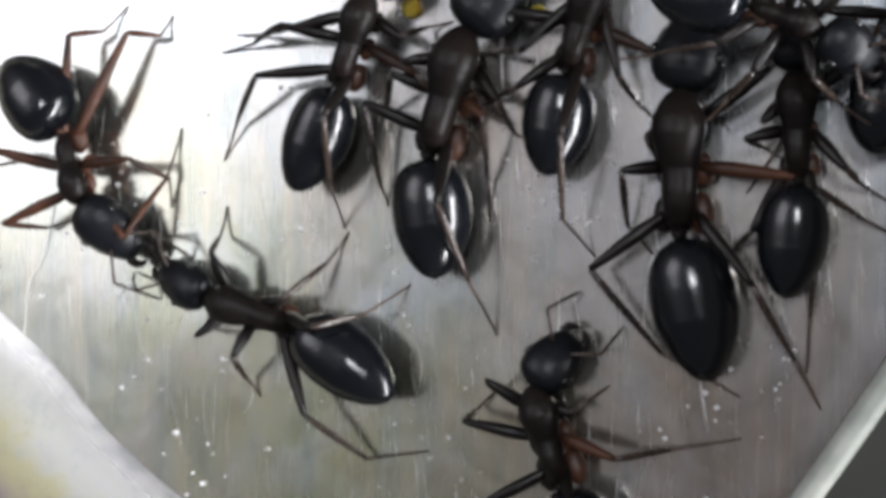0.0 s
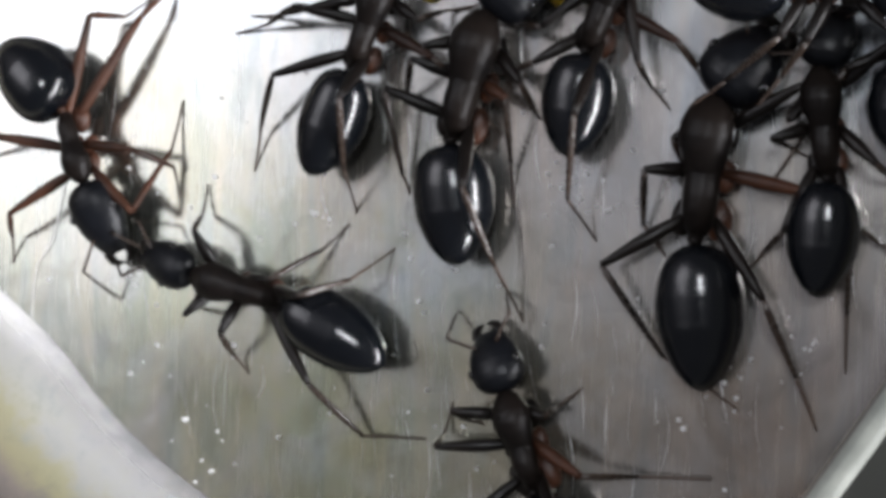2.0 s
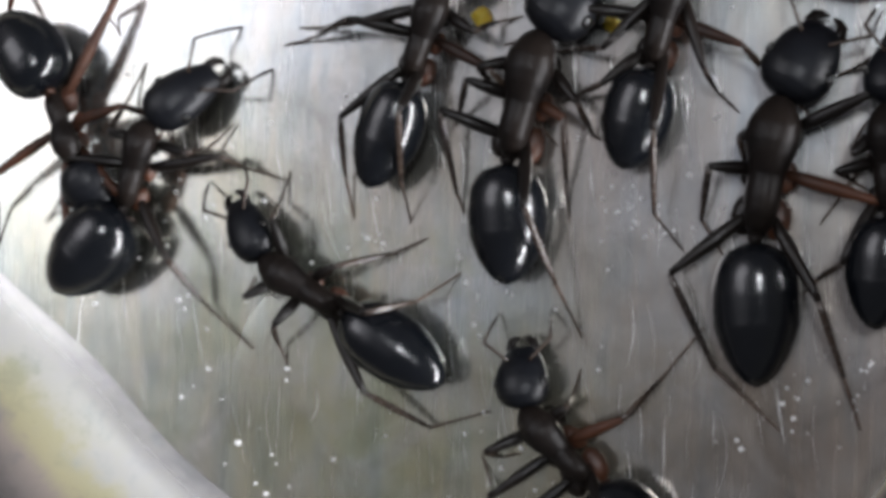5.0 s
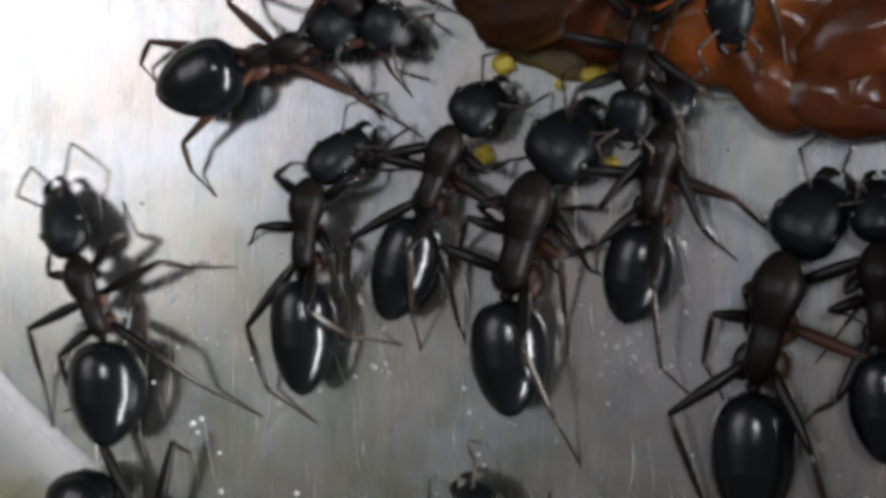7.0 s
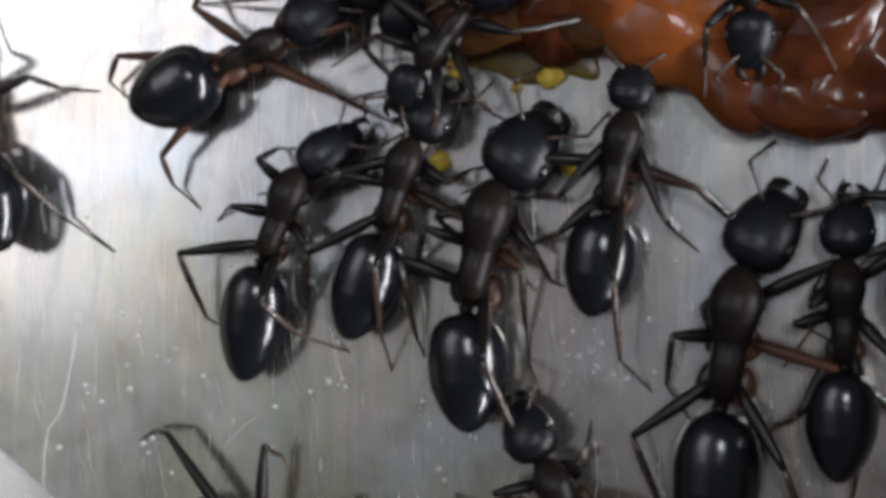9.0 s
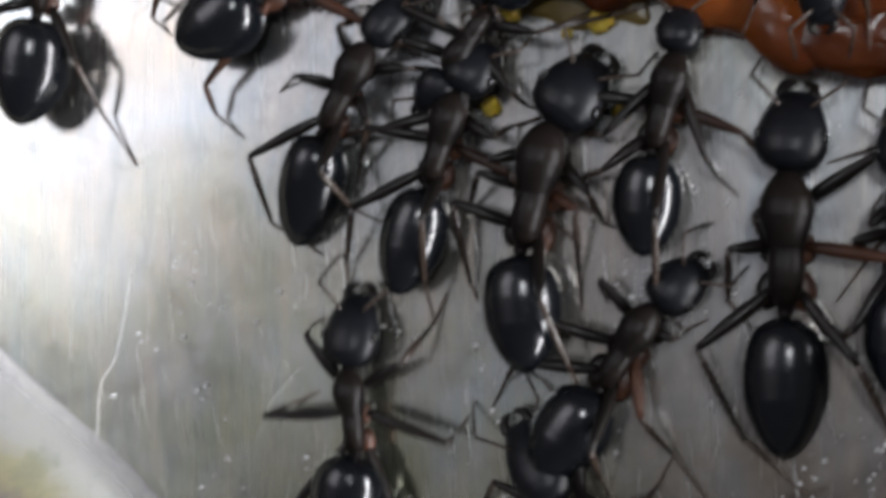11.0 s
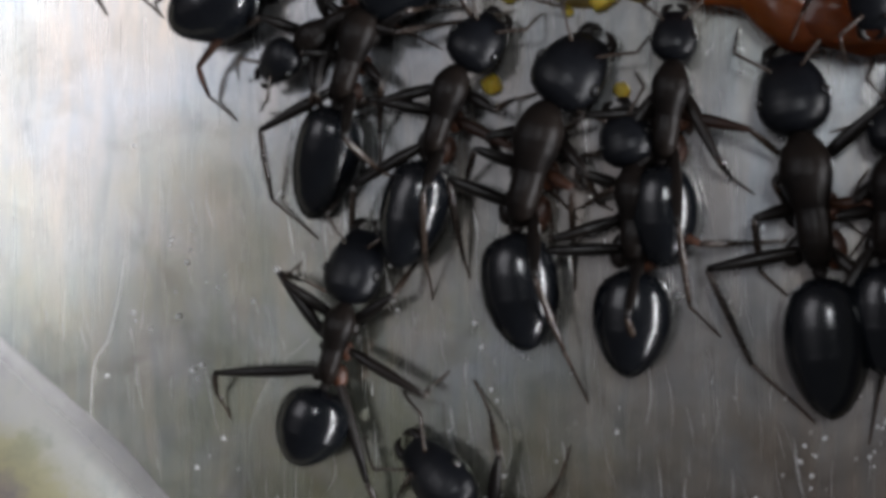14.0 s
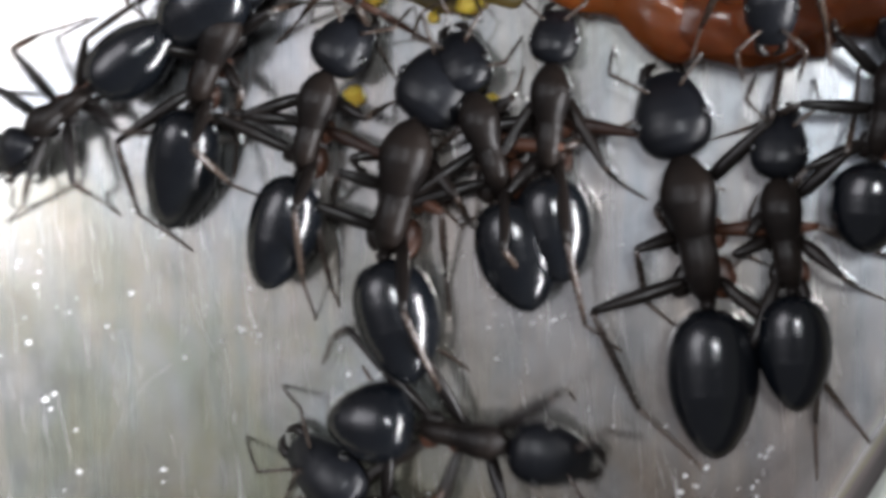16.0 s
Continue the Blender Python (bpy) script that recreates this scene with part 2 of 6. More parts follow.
SAUCE, _, sauce_p = simple("tomato_sauce", (0.030, 0.007, 0.003), (0.125, 0.030, 0.006), 130, 0.26, 0.22, 0.0003)
# the lump is bright orange in its middle and darkens to a reddish brown
sauce_nt = SAUCE.node_tree
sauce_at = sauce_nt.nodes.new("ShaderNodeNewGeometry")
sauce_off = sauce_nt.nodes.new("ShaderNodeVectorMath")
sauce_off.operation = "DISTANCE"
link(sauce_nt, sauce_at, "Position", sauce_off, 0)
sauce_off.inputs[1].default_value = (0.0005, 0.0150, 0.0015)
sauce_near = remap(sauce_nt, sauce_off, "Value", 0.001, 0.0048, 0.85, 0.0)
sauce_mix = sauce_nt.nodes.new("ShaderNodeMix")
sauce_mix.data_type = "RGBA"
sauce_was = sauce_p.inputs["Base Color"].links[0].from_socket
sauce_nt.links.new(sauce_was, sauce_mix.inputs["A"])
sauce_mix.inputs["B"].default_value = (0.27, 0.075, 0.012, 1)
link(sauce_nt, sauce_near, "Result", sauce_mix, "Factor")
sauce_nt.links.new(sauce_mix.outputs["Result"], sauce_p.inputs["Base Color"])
sauce_p.inputs["Subsurface Weight"].default_value = 0.35
sauce_p.inputs["Subsurface Radius"].default_value = (0.0012, 0.0004, 0.0002)
sauce_p.inputs["Coat Weight"].default_value = 0.25
sauce_p.inputs["Coat Roughness"].default_value = 0.06
BROWN, _, brown_p = simple("brown_crust", (0.018, 0.007, 0.003), (0.075, 0.030, 0.008), 420, 0.5, 0.3, 0.0003)
brown_p.inputs["Specular IOR Level"].default_value = 0.12
sauce_p.inputs["Specular IOR Level"].default_value = 0.3
YOLK, _, yolk_p = simple("yellow_food", (0.50, 0.34, 0.02), (0.78, 0.60, 0.10), 700, 0.35, 0.5, 0.0003)
yolk_p.inputs["Subsurface Weight"].default_value = 0.3
yolk_p.inputs["Subsurface Radius"].default_value = (0.0005, 0.0003, 0.0001)
OIL, _, _ = simple("yellow_oil", (0.03, 0.018, 0.005), (0.14, 0.095, 0.016), 600, 0.3, 0.3, 0.0001)
SALT, _, _ = simple("clear_crystal", (0.85, 0.86, 0.87), (0.93, 0.93, 0.93), 900, 0.25)
LINT, _, _ = simple("pale_lint", (0.8, 0.8, 0.79), (0.95, 0.95, 0.94), 900, 0.3)
FILM = steel("water_stained_tin_plate", (0.93, 0.97, 0.85))
film_nt = FILM.node_tree
film_sep = film_nt.nodes.new("ShaderNodeSeparateXYZ")
film_tc = film_nt.nodes.new("ShaderNodeTexCoord")
link(film_nt, film_tc, "Object", film_sep, "Vector")
film_fade = remap(film_nt, film_sep, "X", -0.0054, -0.0015, 0.32, 0.0)
for film_node in film_nt.nodes:
    if film_node.type == "BSDF_PRINCIPLED":
        link(film_nt, film_fade, "Result", film_node, "Alpha")


# ---- mesh helpers ----
def finish(bm, name, mat, smooth=True):
    bmesh.ops.recalc_face_normals(bm, faces=bm.faces)
    for f in bm.faces:
        f.smooth = smooth
    me = bpy.data.meshes.new(name)
    bm.to_mesh(me)
    bm.free()
    me.materials.append(mat)
    return me


def part(name, bm, mat, parent, label="", at=None, smooth=True):
    ob = new(name, finish(bm, name, mat, smooth))
    ob.parent = parent
    if at is not None:
        ob.matrix_basis = at
    return tagged(ob, label) if label else ob


def skin(bm, rings, caps=True):
    """Joins rings of vertices into a skin with closed ends."""
    for a, b in zip(rings, rings[1:]):
        n = len(a)
        for i in range(n):
            bm.faces.new((a[i], a[(i + 1) % n], b[(i + 1) % n], b[i]))
    if caps:
        for ring in (rings[0], rings[-1]):
            bm.faces.new(ring)


def tube(bm, points, radii, seg=10):
    """A round limb along points."""
    pts = [Vector(p) for p in points]
    rings, side = [], None
    for i, p in enumerate(pts):
        d = (pts[min(i + 1, len(pts) - 1)] - pts[max(i - 1, 0)]).normalized()
        if side is None:
            side = d.orthogonal().normalized()
        side = (side - d * side.dot(d)).normalized()
        up = d.cross(side)
        rings.append([bm.verts.new(p + (side * math.cos(k * math.tau / seg) + up * math.sin(k * math.tau / seg)) * radii[i]) for k in range(seg)])
    skin(bm, rings)


def body(bm, secs, seg=22, flat=0.0):
    """A body segment: sections (y, z, half width, half height) along y; flat lowers the underside."""
    rings = []
    for y, z, w, h in secs:
        ring = []
        for k in range(seg):
            a = k * math.tau / seg
            s = math.sin(a)
            ring.append(bm.verts.new((w * math.cos(a), y, z + h * (s if s > 0 else s * (1 - flat)))))
        rings.append(ring)
    skin(bm, rings)


def ball(bm, c, r, u=12, v=8):
    m = Matrix.Translation(c) @ Matrix.Diagonal((r[0], r[1], r[2], 1))
    bmesh.ops.create_uvsphere(bm, u_segments=u, v_segments=v, radius=1, matrix=m)


def bent(a, b, bow, n=6):
    """Points from a to b with a small bow upwards."""
    a, b = Vector(a), Vector(b)
    return [a.lerp(b, i / n) + Vector((0, 0, bow * math.sin(math.pi * i / n))) for i in range(n + 1)]


# ---- ants ----
def gaster_mesh(length, width):
    bm, secs = bmesh.new(), []
    seams = (0.0, 0.30, 0.54, 0.74, 0.89, 1.001)
    n = 46
    for i in range(n + 1):
        u = i / n
        u = 0.5 - 0.5 * math.cos(math.pi * u) if u < 0.5 else u
        k = max(j for j in range(5) if seams[j] <= u)
        f = (u - seams[k]) / (seams[k + 1] - seams[k])
        v = u ** 0.80
        r = max(0.02, (1 - abs(2 * v - 1) ** 2.2) ** 0.56) * (1 - 0.24 * max(0, u - 0.55))
        step = 1.0 + (0.010 * (1 - f) - 0.008 * max(0, 0.10 - f) * 10 if k else 0.010 * (1 - f))
        secs.append((-length * u * MM, -0.10 * width * math.sin(math.pi * u) * MM, 0.52 * width * r * step * MM, 0.50 * width * r * step * MM))
    body(bm, secs, 36, 0.08)
    return bm


def thorax_mesh(lt):
    bm = bmesh.new()
    prof = [(0.50, 0.02, 0.05, 0.05), (0.46, 0.02, 0.105, 0.09), (0.40, 0.03, 0.148, 0.13), (0.30, 0.050, 0.188, 0.168), (0.20, 0.058, 0.194, 0.178),
            (0.10, 0.050, 0.174, 0.164), (0.04, 0.038, 0.154, 0.150), (-0.01, 0.028, 0.140, 0.138), (-0.05, 0.018, 0.130, 0.126), (-0.09, 0.018, 0.127, 0.124), (-0.20, 0.02, 0.130, 0.134),
            (-0.32, 0.01, 0.120, 0.126), (-0.42, -0.03, 0.096, 0.100), (-0.48, -0.06, 0.06, 0.06)]
    fine = []
    for a, b in zip(prof, prof[1:]):
        for k in range(3):
            f = k / 3
            fine.append(tuple((x + (y - x) * f) * lt * MM for x, y in zip(a, b)))
    fine.append(tuple(v * lt * MM for v in prof[-1]))
    body(bm, fine, 22, 0.05)
    return bm


def head_mesh(hl, hw):
    bm = bmesh.new()
    prof = [(0.0, 0.0, 0.10, 0.10), (0.03, 0.0, 0.24, 0.20), (0.08, 0.01, 0.36, 0.28), (0.18, 0.02, 0.45, 0.345), (0.32, 0.02, 0.50, 0.37), (0.48, 0.01, 0.49, 0.36),
            (0.64, -0.01, 0.45, 0.32), (0.78, -0.04, 0.385, 0.26), (0.88, -0.07, 0.32, 0.20), (0.96, -0.09, 0.26, 0.14), (1.0, -0.10, 0.20, 0.08)]
    fine = []
    for a, b in zip(prof, prof[1:]):
        for k in range(3):
            f = k / 3
            y, z, w, h = (x + (q - x) * f for x, q in zip(a, b))
            fine.append((y * hl * MM, z * hw * MM, w * hw * MM, h * hw * MM))
    y, z, w, h = prof[-1]
    fine.append((y * hl * MM, z * hw * MM, w * hw * MM, h * hw * MM))
    body(bm, fine, 24, 0.1)
    return bm


REST = {"1": ((0.62, 0.62), (0.78, 1.05), (0.86, 1.38)), "2": ((0.80, -0.12), (1.22, -0.40), (1.55, -0.58)), "3": ((0.62, -0.72), (0.98, -1.55), (1.18, -2.0))}
HIPS = {"1": (0.085, 0.27), "2": (0.085, -0.02), "3": (0.075, -0.33)}


def ant(label, lt, gl, gw, hl, hw, legs, red=False, hips=1.0, spread=1.0):
    """An ant in parts, facing +y, its feet on z = 0; sizes in millimetres: thorax, gaster length and width, head length and width."""
    high = max(1.75, 0.5 * gw + 0.25)
    root = tagged(new("ant"), label, "ant", "ants feeding in the dish")
    limb = RED_LEG if red else LEG
    part("thorax", thorax_mesh(lt), THORAX, root, at=pose(0, 0, high * MM))
    bm = bmesh.new()
    body(bm, [(y * lt * MM, z * lt * MM, w * lt * MM, h * lt * MM) for y, z, w, h in
              ((0.06, -0.02, 0.02, 0.02), (0.03, 0.0, 0.045, 0.05), (0.0, 0.03, 0.06, 0.085), (-0.03, 0.03, 0.05, 0.08), (-0.06, -0.01, 0.03, 0.04), (-0.09, -0.02, 0.02, 0.025))], 14)
    part("petiole", bm, RED_LEG if red else THORAX, root, "narrow dark reddish waist", pose(0, -0.50 * lt * MM, (high - 0.10) * MM))
    part("gaster", gaster_mesh(gl, gw), GASTER, root, "glossy black banded gaster", pose(0, -0.54 * lt * MM, high * MM))
    head = part("head", head_mesh(hl, hw), HEAD, root, "black head", pose(0, 0.49 * lt * MM, high * MM))
    for s in (-1, 1):
        bm = bmesh.new()
        ball(bm, (s * 0.43 * hw * MM, 0.40 * hl * MM, 0.16 * hw * MM), (0.075 * hw * MM, 0.10 * hw * MM, 0.10 * hw * MM))
        part("eye", bm, EYE, head, "small round black eye")
        bm = bmesh.new()
        tube(bm, [(s * x * hw * MM, y * hl * MM, z * hw * MM) for x, y, z in ((0.16, 0.90, -0.10), (0.22, 0.99, -0.12), (0.20, 1.08, -0.13), (0.12, 1.13, -0.14), (0.03, 1.15, -0.15))],
             [r * hw * MM for r in (0.09, 0.10, 0.085, 0.06, 0.02)], 8)
        part("mandible", bm, LEG, head, "dark brown mandible")
        bm = bmesh.new()
        e1 = (s * 0.62 * hw, 1.05 * hl, 0.30 * hw)
        e2 = (s * 0.50 * hw, 1.62 * hl, -0.45 * hw)
        tube(bm, [(x * MM, y * MM, z * MM) for x, y, z in bent((s * 0.20 * hw, 0.74 * hl, 0.22 * hw), e1, 0.05)], [r * MM for r in (0.07, 0.06, 0.06, 0.06, 0.065, 0.07, 0.07)], 7)
        tube(bm, [(x * MM, y * MM, z * MM) for x, y, z in bent(e1, e2, 0.12)], [r * MM for r in (0.06, 0.06, 0.06, 0.065, 0.065, 0.06, 0.03)], 7)
        part("antenna", bm, TIBIA, head, "thin elbowed antenna")
    size = 0.75 + 0.06 * lt
    for side, s in (("L", -1), ("R", 1)):
        for n in "123":
            hip = Vector((s * HIPS[n][0] * lt, HIPS[n][1] * lt, high - 0.12 * lt))
            pts = legs.get(side + n) or [(s * x * lt * spread, y * lt * spread) for x, y in REST[n]]
            knee, ankle, toe = (Vector((p[0], p[1], p[2] if len(p) > 2 else z)) for p, z in zip(pts, (2.35, 0.5, 0.06)))
            if len(pts[0]) < 3:
                reach = (knee - hip).xy.length
                knee.z = max(1.0, min(2.6, high + 0.35 * reach - 0.1 * reach * reach))
            k, a, t = ((p - hip) * MM for p in (knee, ankle, toe))
            bm = bmesh.new()
            tube(bm, bent((0, 0, 0), k, 0.05 * MM, 8), [r * size * MM for r in (0.13, 0.19, 0.235, 0.255, 0.25, 0.23, 0.195, 0.16, 0.12)], 10)
            # the hips' own red stays on the right, painting that flank as lit
            lit_side = side == "R" and n != "1"
            brown = (RED_LEG if hips > 1.3 else WARM_LEG) if side + n == "R2" and hips > 1.1 and not red else limb
            leg = part("leg", bm, brown, root, "reddish-brown leg" if brown is not limb else "", Matrix.Translation(hip * MM))
            bm = bmesh.new()
            wide = {"1": 0.24, "2": 0.27, "3": 0.34}[n] * size * MM
            out = s * (0.10 + 0.3 * (hips - 1)) * MM
            ball(bm, (out, -0.12 * MM, (-0.05 - 0.6 * (hips - 1)) * MM), (wide * 0.95 * hips, 1.5 * wide * hips, 1.0 * wide), 14, 10)
            part("coxa", bm, RED if lit_side or red else limb, leg, "reddish-brown hip joint" if lit_side or red else "")
            bm = bmesh.new()
            tube(bm, bent(k, a, 0.06 * MM, 6), [r * size * MM for r in (0.10, 0.13, 0.14, 0.135, 0.12, 0.10, 0.08)], 8)
            part("tibia", bm, RED_LEG if red else TIBIA, leg)
            bm = bmesh.new()
            mid = a.lerp(t, 0.55) + Vector((0, 0, -0.05 * MM))
            tip = t + (t - a).normalized() * 0.25 * MM
            tip.z = t.z
            tube(bm, [a, a.lerp(mid, 0.5), mid, mid.lerp(t, 0.6), t, tip], [r * size * MM for r in (0.065, 0.06, 0.05, 0.052, 0.05, 0.025)], 6)
            part("tarsus", bm, TARSUS, leg, "thin pale-brown jointed foot")
    return root


# ---- the dish and the table ----
CX, CY = -7.4, 9.06


def eased(x):
    x = min(1, max(0, x))
    return x * x * (3 - 2 * x)


def outline(a):
    """How far the dish's wall stands from its middle: a rounded corner between straighter sides."""
    turn = math.degrees(a) % 360
    base = 24.0 + 5.0 * eased((222 - turn) / 38)
    c = math.cos(a - math.radians(-31.5))
    if c <= 0.2:
        return base
    d = 18.8 / c
    return (base ** -18 + d ** -18) ** (-1 / 18)


def inside(x, y, room):
    """Whether a place lies on the flat floor, some way short of the rounded corner."""
    wall = outline(math.atan2(y - CY, x - CX))
    return math.hypot(x - CX, y - CY) < wall - room - 1.9 * eased((wall - 21.4) / 2.3)


def swept(bm, prof, seg=220):
    """Rings round the dish, each of (outwards from the wall line, the same on the steep straight side, height, share of the way)."""
    rings = []
    for off, off_steep, z, share in prof:
        ring = []
        for k in range(seg):
            a = k * math.tau / seg
            wall = outline(a)
            soft = eased((wall - 21.4) / 2.3)
            r = (wall + off * soft + off_steep * (1 - soft)) * share
            ring.append(bm.verts.new((r * math.cos(a) * MM, r * math.sin(a) * MM, z * MM)))
        rings.append(ring)
    skin(bm, rings, False)
    return rings


dish = tagged(new("tin_dish"), "shallow scratched tin dish with a soiled wall and pale edge", "dish")
dish.matrix_basis = pose(CX * MM, CY * MM, 0)
bm = bmesh.new()
rings = swept(bm, [(-2.51, 0.99, 0.0, 0.05), (-2.51, 0.99, 0.0, 0.4), (-2.51, 0.99, 0.0, 1), (-2.51, 0.99, -0.3, 1), (-2.51, 0.99, -0.3, 0.05)])
bm.faces.new(rings[0])
bm.faces.new(rings[-1])
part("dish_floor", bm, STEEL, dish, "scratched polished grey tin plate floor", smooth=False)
# a wide rounded corner that steepens into the wall; on the straight side it is sharp
bm = bmesh.new()
prof = [(-2.5, 1.0, 0.0, 1)]
for i in range(1, 21):
    a = i / 20 * math.radians(72)
    off = -2.5 + 5.0 * math.sin(a)
    prof.append((off, 1.04 + (off - 2.3) * 0.008, 4.6 * (1 - math.cos(a)), 1))
prof += [(2.95, 1.07, 3.6, 1), (3.9, 1.13, 4.5, 1), (4.35, 1.2, 5.0, 1), (4.45, 1.32, 4.9, 1), (3.8, 1.3, 3.8, 1), (1.8, 1.28, 1.6, 1), (0, 1.25, 0.1, 1), (-2.5, 1.04, -0.3, 1), (-2.5, 1.0, 0.0, 1)]
swept(bm, prof)
part("dish_wall", bm, RIM, dish, "yellowish soiled mottled metal wall")
bm = bmesh.new()
swept(bm, [(0.8 * x + 3.57, 0.8 * x + 0.42, z + 1.0, 1) for x, z in ((0.88, 4.02), (0.98, 4.12), (1.25, 4.16), (1.6, 4.12), (1.85, 4.0), (1.95, 3.8), (1.88, 3.6), (1.7, 3.5), (1.35, 3.62), (1.08, 3.85), (0.88, 4.02))])
part("curled_edge", bm, EDGE, dish, "pale greenish-grey lacquered curled edge")

bm = bmesh.new()
bmesh.ops.create_grid(bm, x_segments=4, y_segments=4, size=0.6)
bmesh.ops.translate(bm, verts=bm.verts, vec=(0, 0, -0.0004))
ext = bmesh.ops.extrude_face_region(bm, geom=bm.faces[:])
bmesh.ops.translate(bm, verts=[v for v in ext["geom"] if isinstance(v, bmesh.types.BMVert)], vec=(0, 0, -0.03))
tagged(new("ground", finish(bm, "ground", TABLE, False)), "dark varnished table top under the dish", "table top", kind="structure")

# ---- food ----
LOBES = ((-4.0, 16.4, 3.9), (-0.3, 15.9, 3.6), (3.0, 14.3, 3.4), (5.9, 13.3, 3.6), (8.6, 13.6, 3.5), (-8.5, 18.0, 3.4), (-2.3, 19.8, 3.6), (3.0, 18.4, 3.6), (6.7, 16.5, 3.0))


def sauce_height(x, y):
    w = 0.55 * noise.noise((x * 0.55, y * 0.55, 2.0)) + 0.25 * noise.noise((x * 1.6, y * 1.6, 5.0))
    s = 0.0
    for cx, cy, r in LOBES:
        q = 1 - ((x - cx) ** 2 + (y - cy) ** 2) / (r + w) ** 2
        if q > 0:
            s += q * q
    return s


def sauce_mesh():
    bm, step = bmesh.new(), 0.14
    nx, ny = int(26 / step), int(18 / step)
    top = {}
    for i in range(nx):
        for j in range(ny):
            x, y = -13 + i * step, 8 + j * step
            s = sauce_height(x, y)
            if s > 0.012 and inside(x, y, 0.7):
                z = 2.3 * (1 - math.exp(-2.6 * math.sqrt(s))) + 0.42 * noise.noise((x * 0.7, y * 0.7, 9.0)) * min(1, s * 3) + 0.05 * noise.noise((x * 2.2, y * 2.2, 1.0)) * min(1, s * 5)
                top[i, j] = bm.verts.new((x * MM, y * MM, max(0.02, z) * MM))
    for (i, j), v in top.items():
        q = [top.get(k) for k in ((i, j), (i + 1, j), (i + 1, j + 1), (i, j + 1))]
        if all(q):
            bm.faces.new(q)
    for v in [v for v in bm.verts if not v.link_faces]:
        bm.verts.remove(v)
    edge = [e for e in bm.edges if len(e.link_faces) == 1]
    low = bmesh.ops.extrude_edge_only(bm, edges=edge)
    for v in low["geom"]:
        if isinstance(v, bmesh.types.BMVert):
            v.co.z = 0.0
    return bm


food = tagged(new("food_lump"), "glossy orange-brown lump of saucy food on the tin", "food")
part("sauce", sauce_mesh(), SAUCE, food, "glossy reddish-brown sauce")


def morsel(x, y, z, r, turn, mat, label):
    """A soft chunk half sunk in the sauce."""
    bm = bmesh.new()
    bmesh.ops.create_icosphere(bm, subdivisions=4, radius=1)
    for v in bm.verts:
        d = 1 + 0.24 * noise.noise(v.co * 0.9 + Vector((x, y, z))) + 0.08 * noise.noise(v.co * 3.0 + Vector((y, x, z)))
        v.co = Vector((v.co.x * r[0], v.co.y * r[1], v.co.z * r[2])) * d * MM
    part("chunk", bm, mat, food, label, pose(x * MM, y * MM, z * MM, 0, 0, turn))


for row in MORSELS:
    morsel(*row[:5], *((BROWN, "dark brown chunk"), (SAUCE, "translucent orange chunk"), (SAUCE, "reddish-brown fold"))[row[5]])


def crumb(x, y, r, mat, label, name="crumb", h=0.7):
    bm = bmesh.new()
    bmesh.ops.create_icosphere(bm, subdivisions=3, radius=1)
    for v in bm.verts:
        d = 1 + 0.35 * noise.noise(v.co * 1.7 + Vector((x, y, 0))) + 0.15 * noise.noise(v.co * 4.0 + Vector((y, x, 3)))
        v.co = Vector((v.co.x * r * d, v.co.y * r * d, max(0.0, v.co.z * h * d + h * 0.8) * r)) * MM
    ob = tagged(new(name, finish(bm, name, mat)), label, "food crumb", "yellow food crumbs")
    ob.matrix_basis = pose(x * MM, y * MM, 0, 0, 0, x * 50)
    return ob


for x, y, r in CRUMBS:
    crumb(x, y, r, YOLK, "small yellow crumb of food on the metal floor")


def oil_pool(x, y, r, s):
    bm, n = bmesh.new(), 40
    rings = []
    for f, z in ((1.0, 0.0), (0.93, 0.06), (0.8, 0.10), (0.4, 0.13)):
        rings.append([bm.verts.new((math.cos(a) * r * s * f * w * MM, math.sin(a) * r * f * w * MM, z * MM)) for a in [k * math.tau / n for k in range(n)]
                      for w in [1 + 0.28 * noise.noise((math.cos(a) * 1.4 + x, math.sin(a) * 1.4 + y, 0))]])
    skin(bm, rings, False)
    bm.faces.new(rings[-1])
    ob = tagged(new("oil_pool", finish(bm, "oil_pool", OIL)), "thin yellow oily film beside the food lump", "oil film")
    ob.matrix_basis = pose(x * MM, y * MM, 0.002 * MM, 0, 0, -25)


for row in POOLS:
    oil_pool(*row)

# dried film on the floor with a round edge
bm, n = bmesh.new(), 90
rings = []
for f, z in ((1.0, 0.004), (0.985, 0.012), (0.5, 0.012)):
    rings.append([bm.verts.new((math.cos(k * math.tau / n) * 5.4 * f * MM, math.sin(k * math.tau / n) * 5.4 * f * MM, z * MM)) for k in range(n)])
skin(bm, rings, False)
bm.faces.new(rings[-1])
film_spot = tagged(new("water_stain", finish(bm, "water_stain", FILM)), "faint round dried greenish water stain on the floor", "stain", kind="structure")
film_spot.matrix_basis = pose(-13.4 * MM, -4.9 * MM, 0)


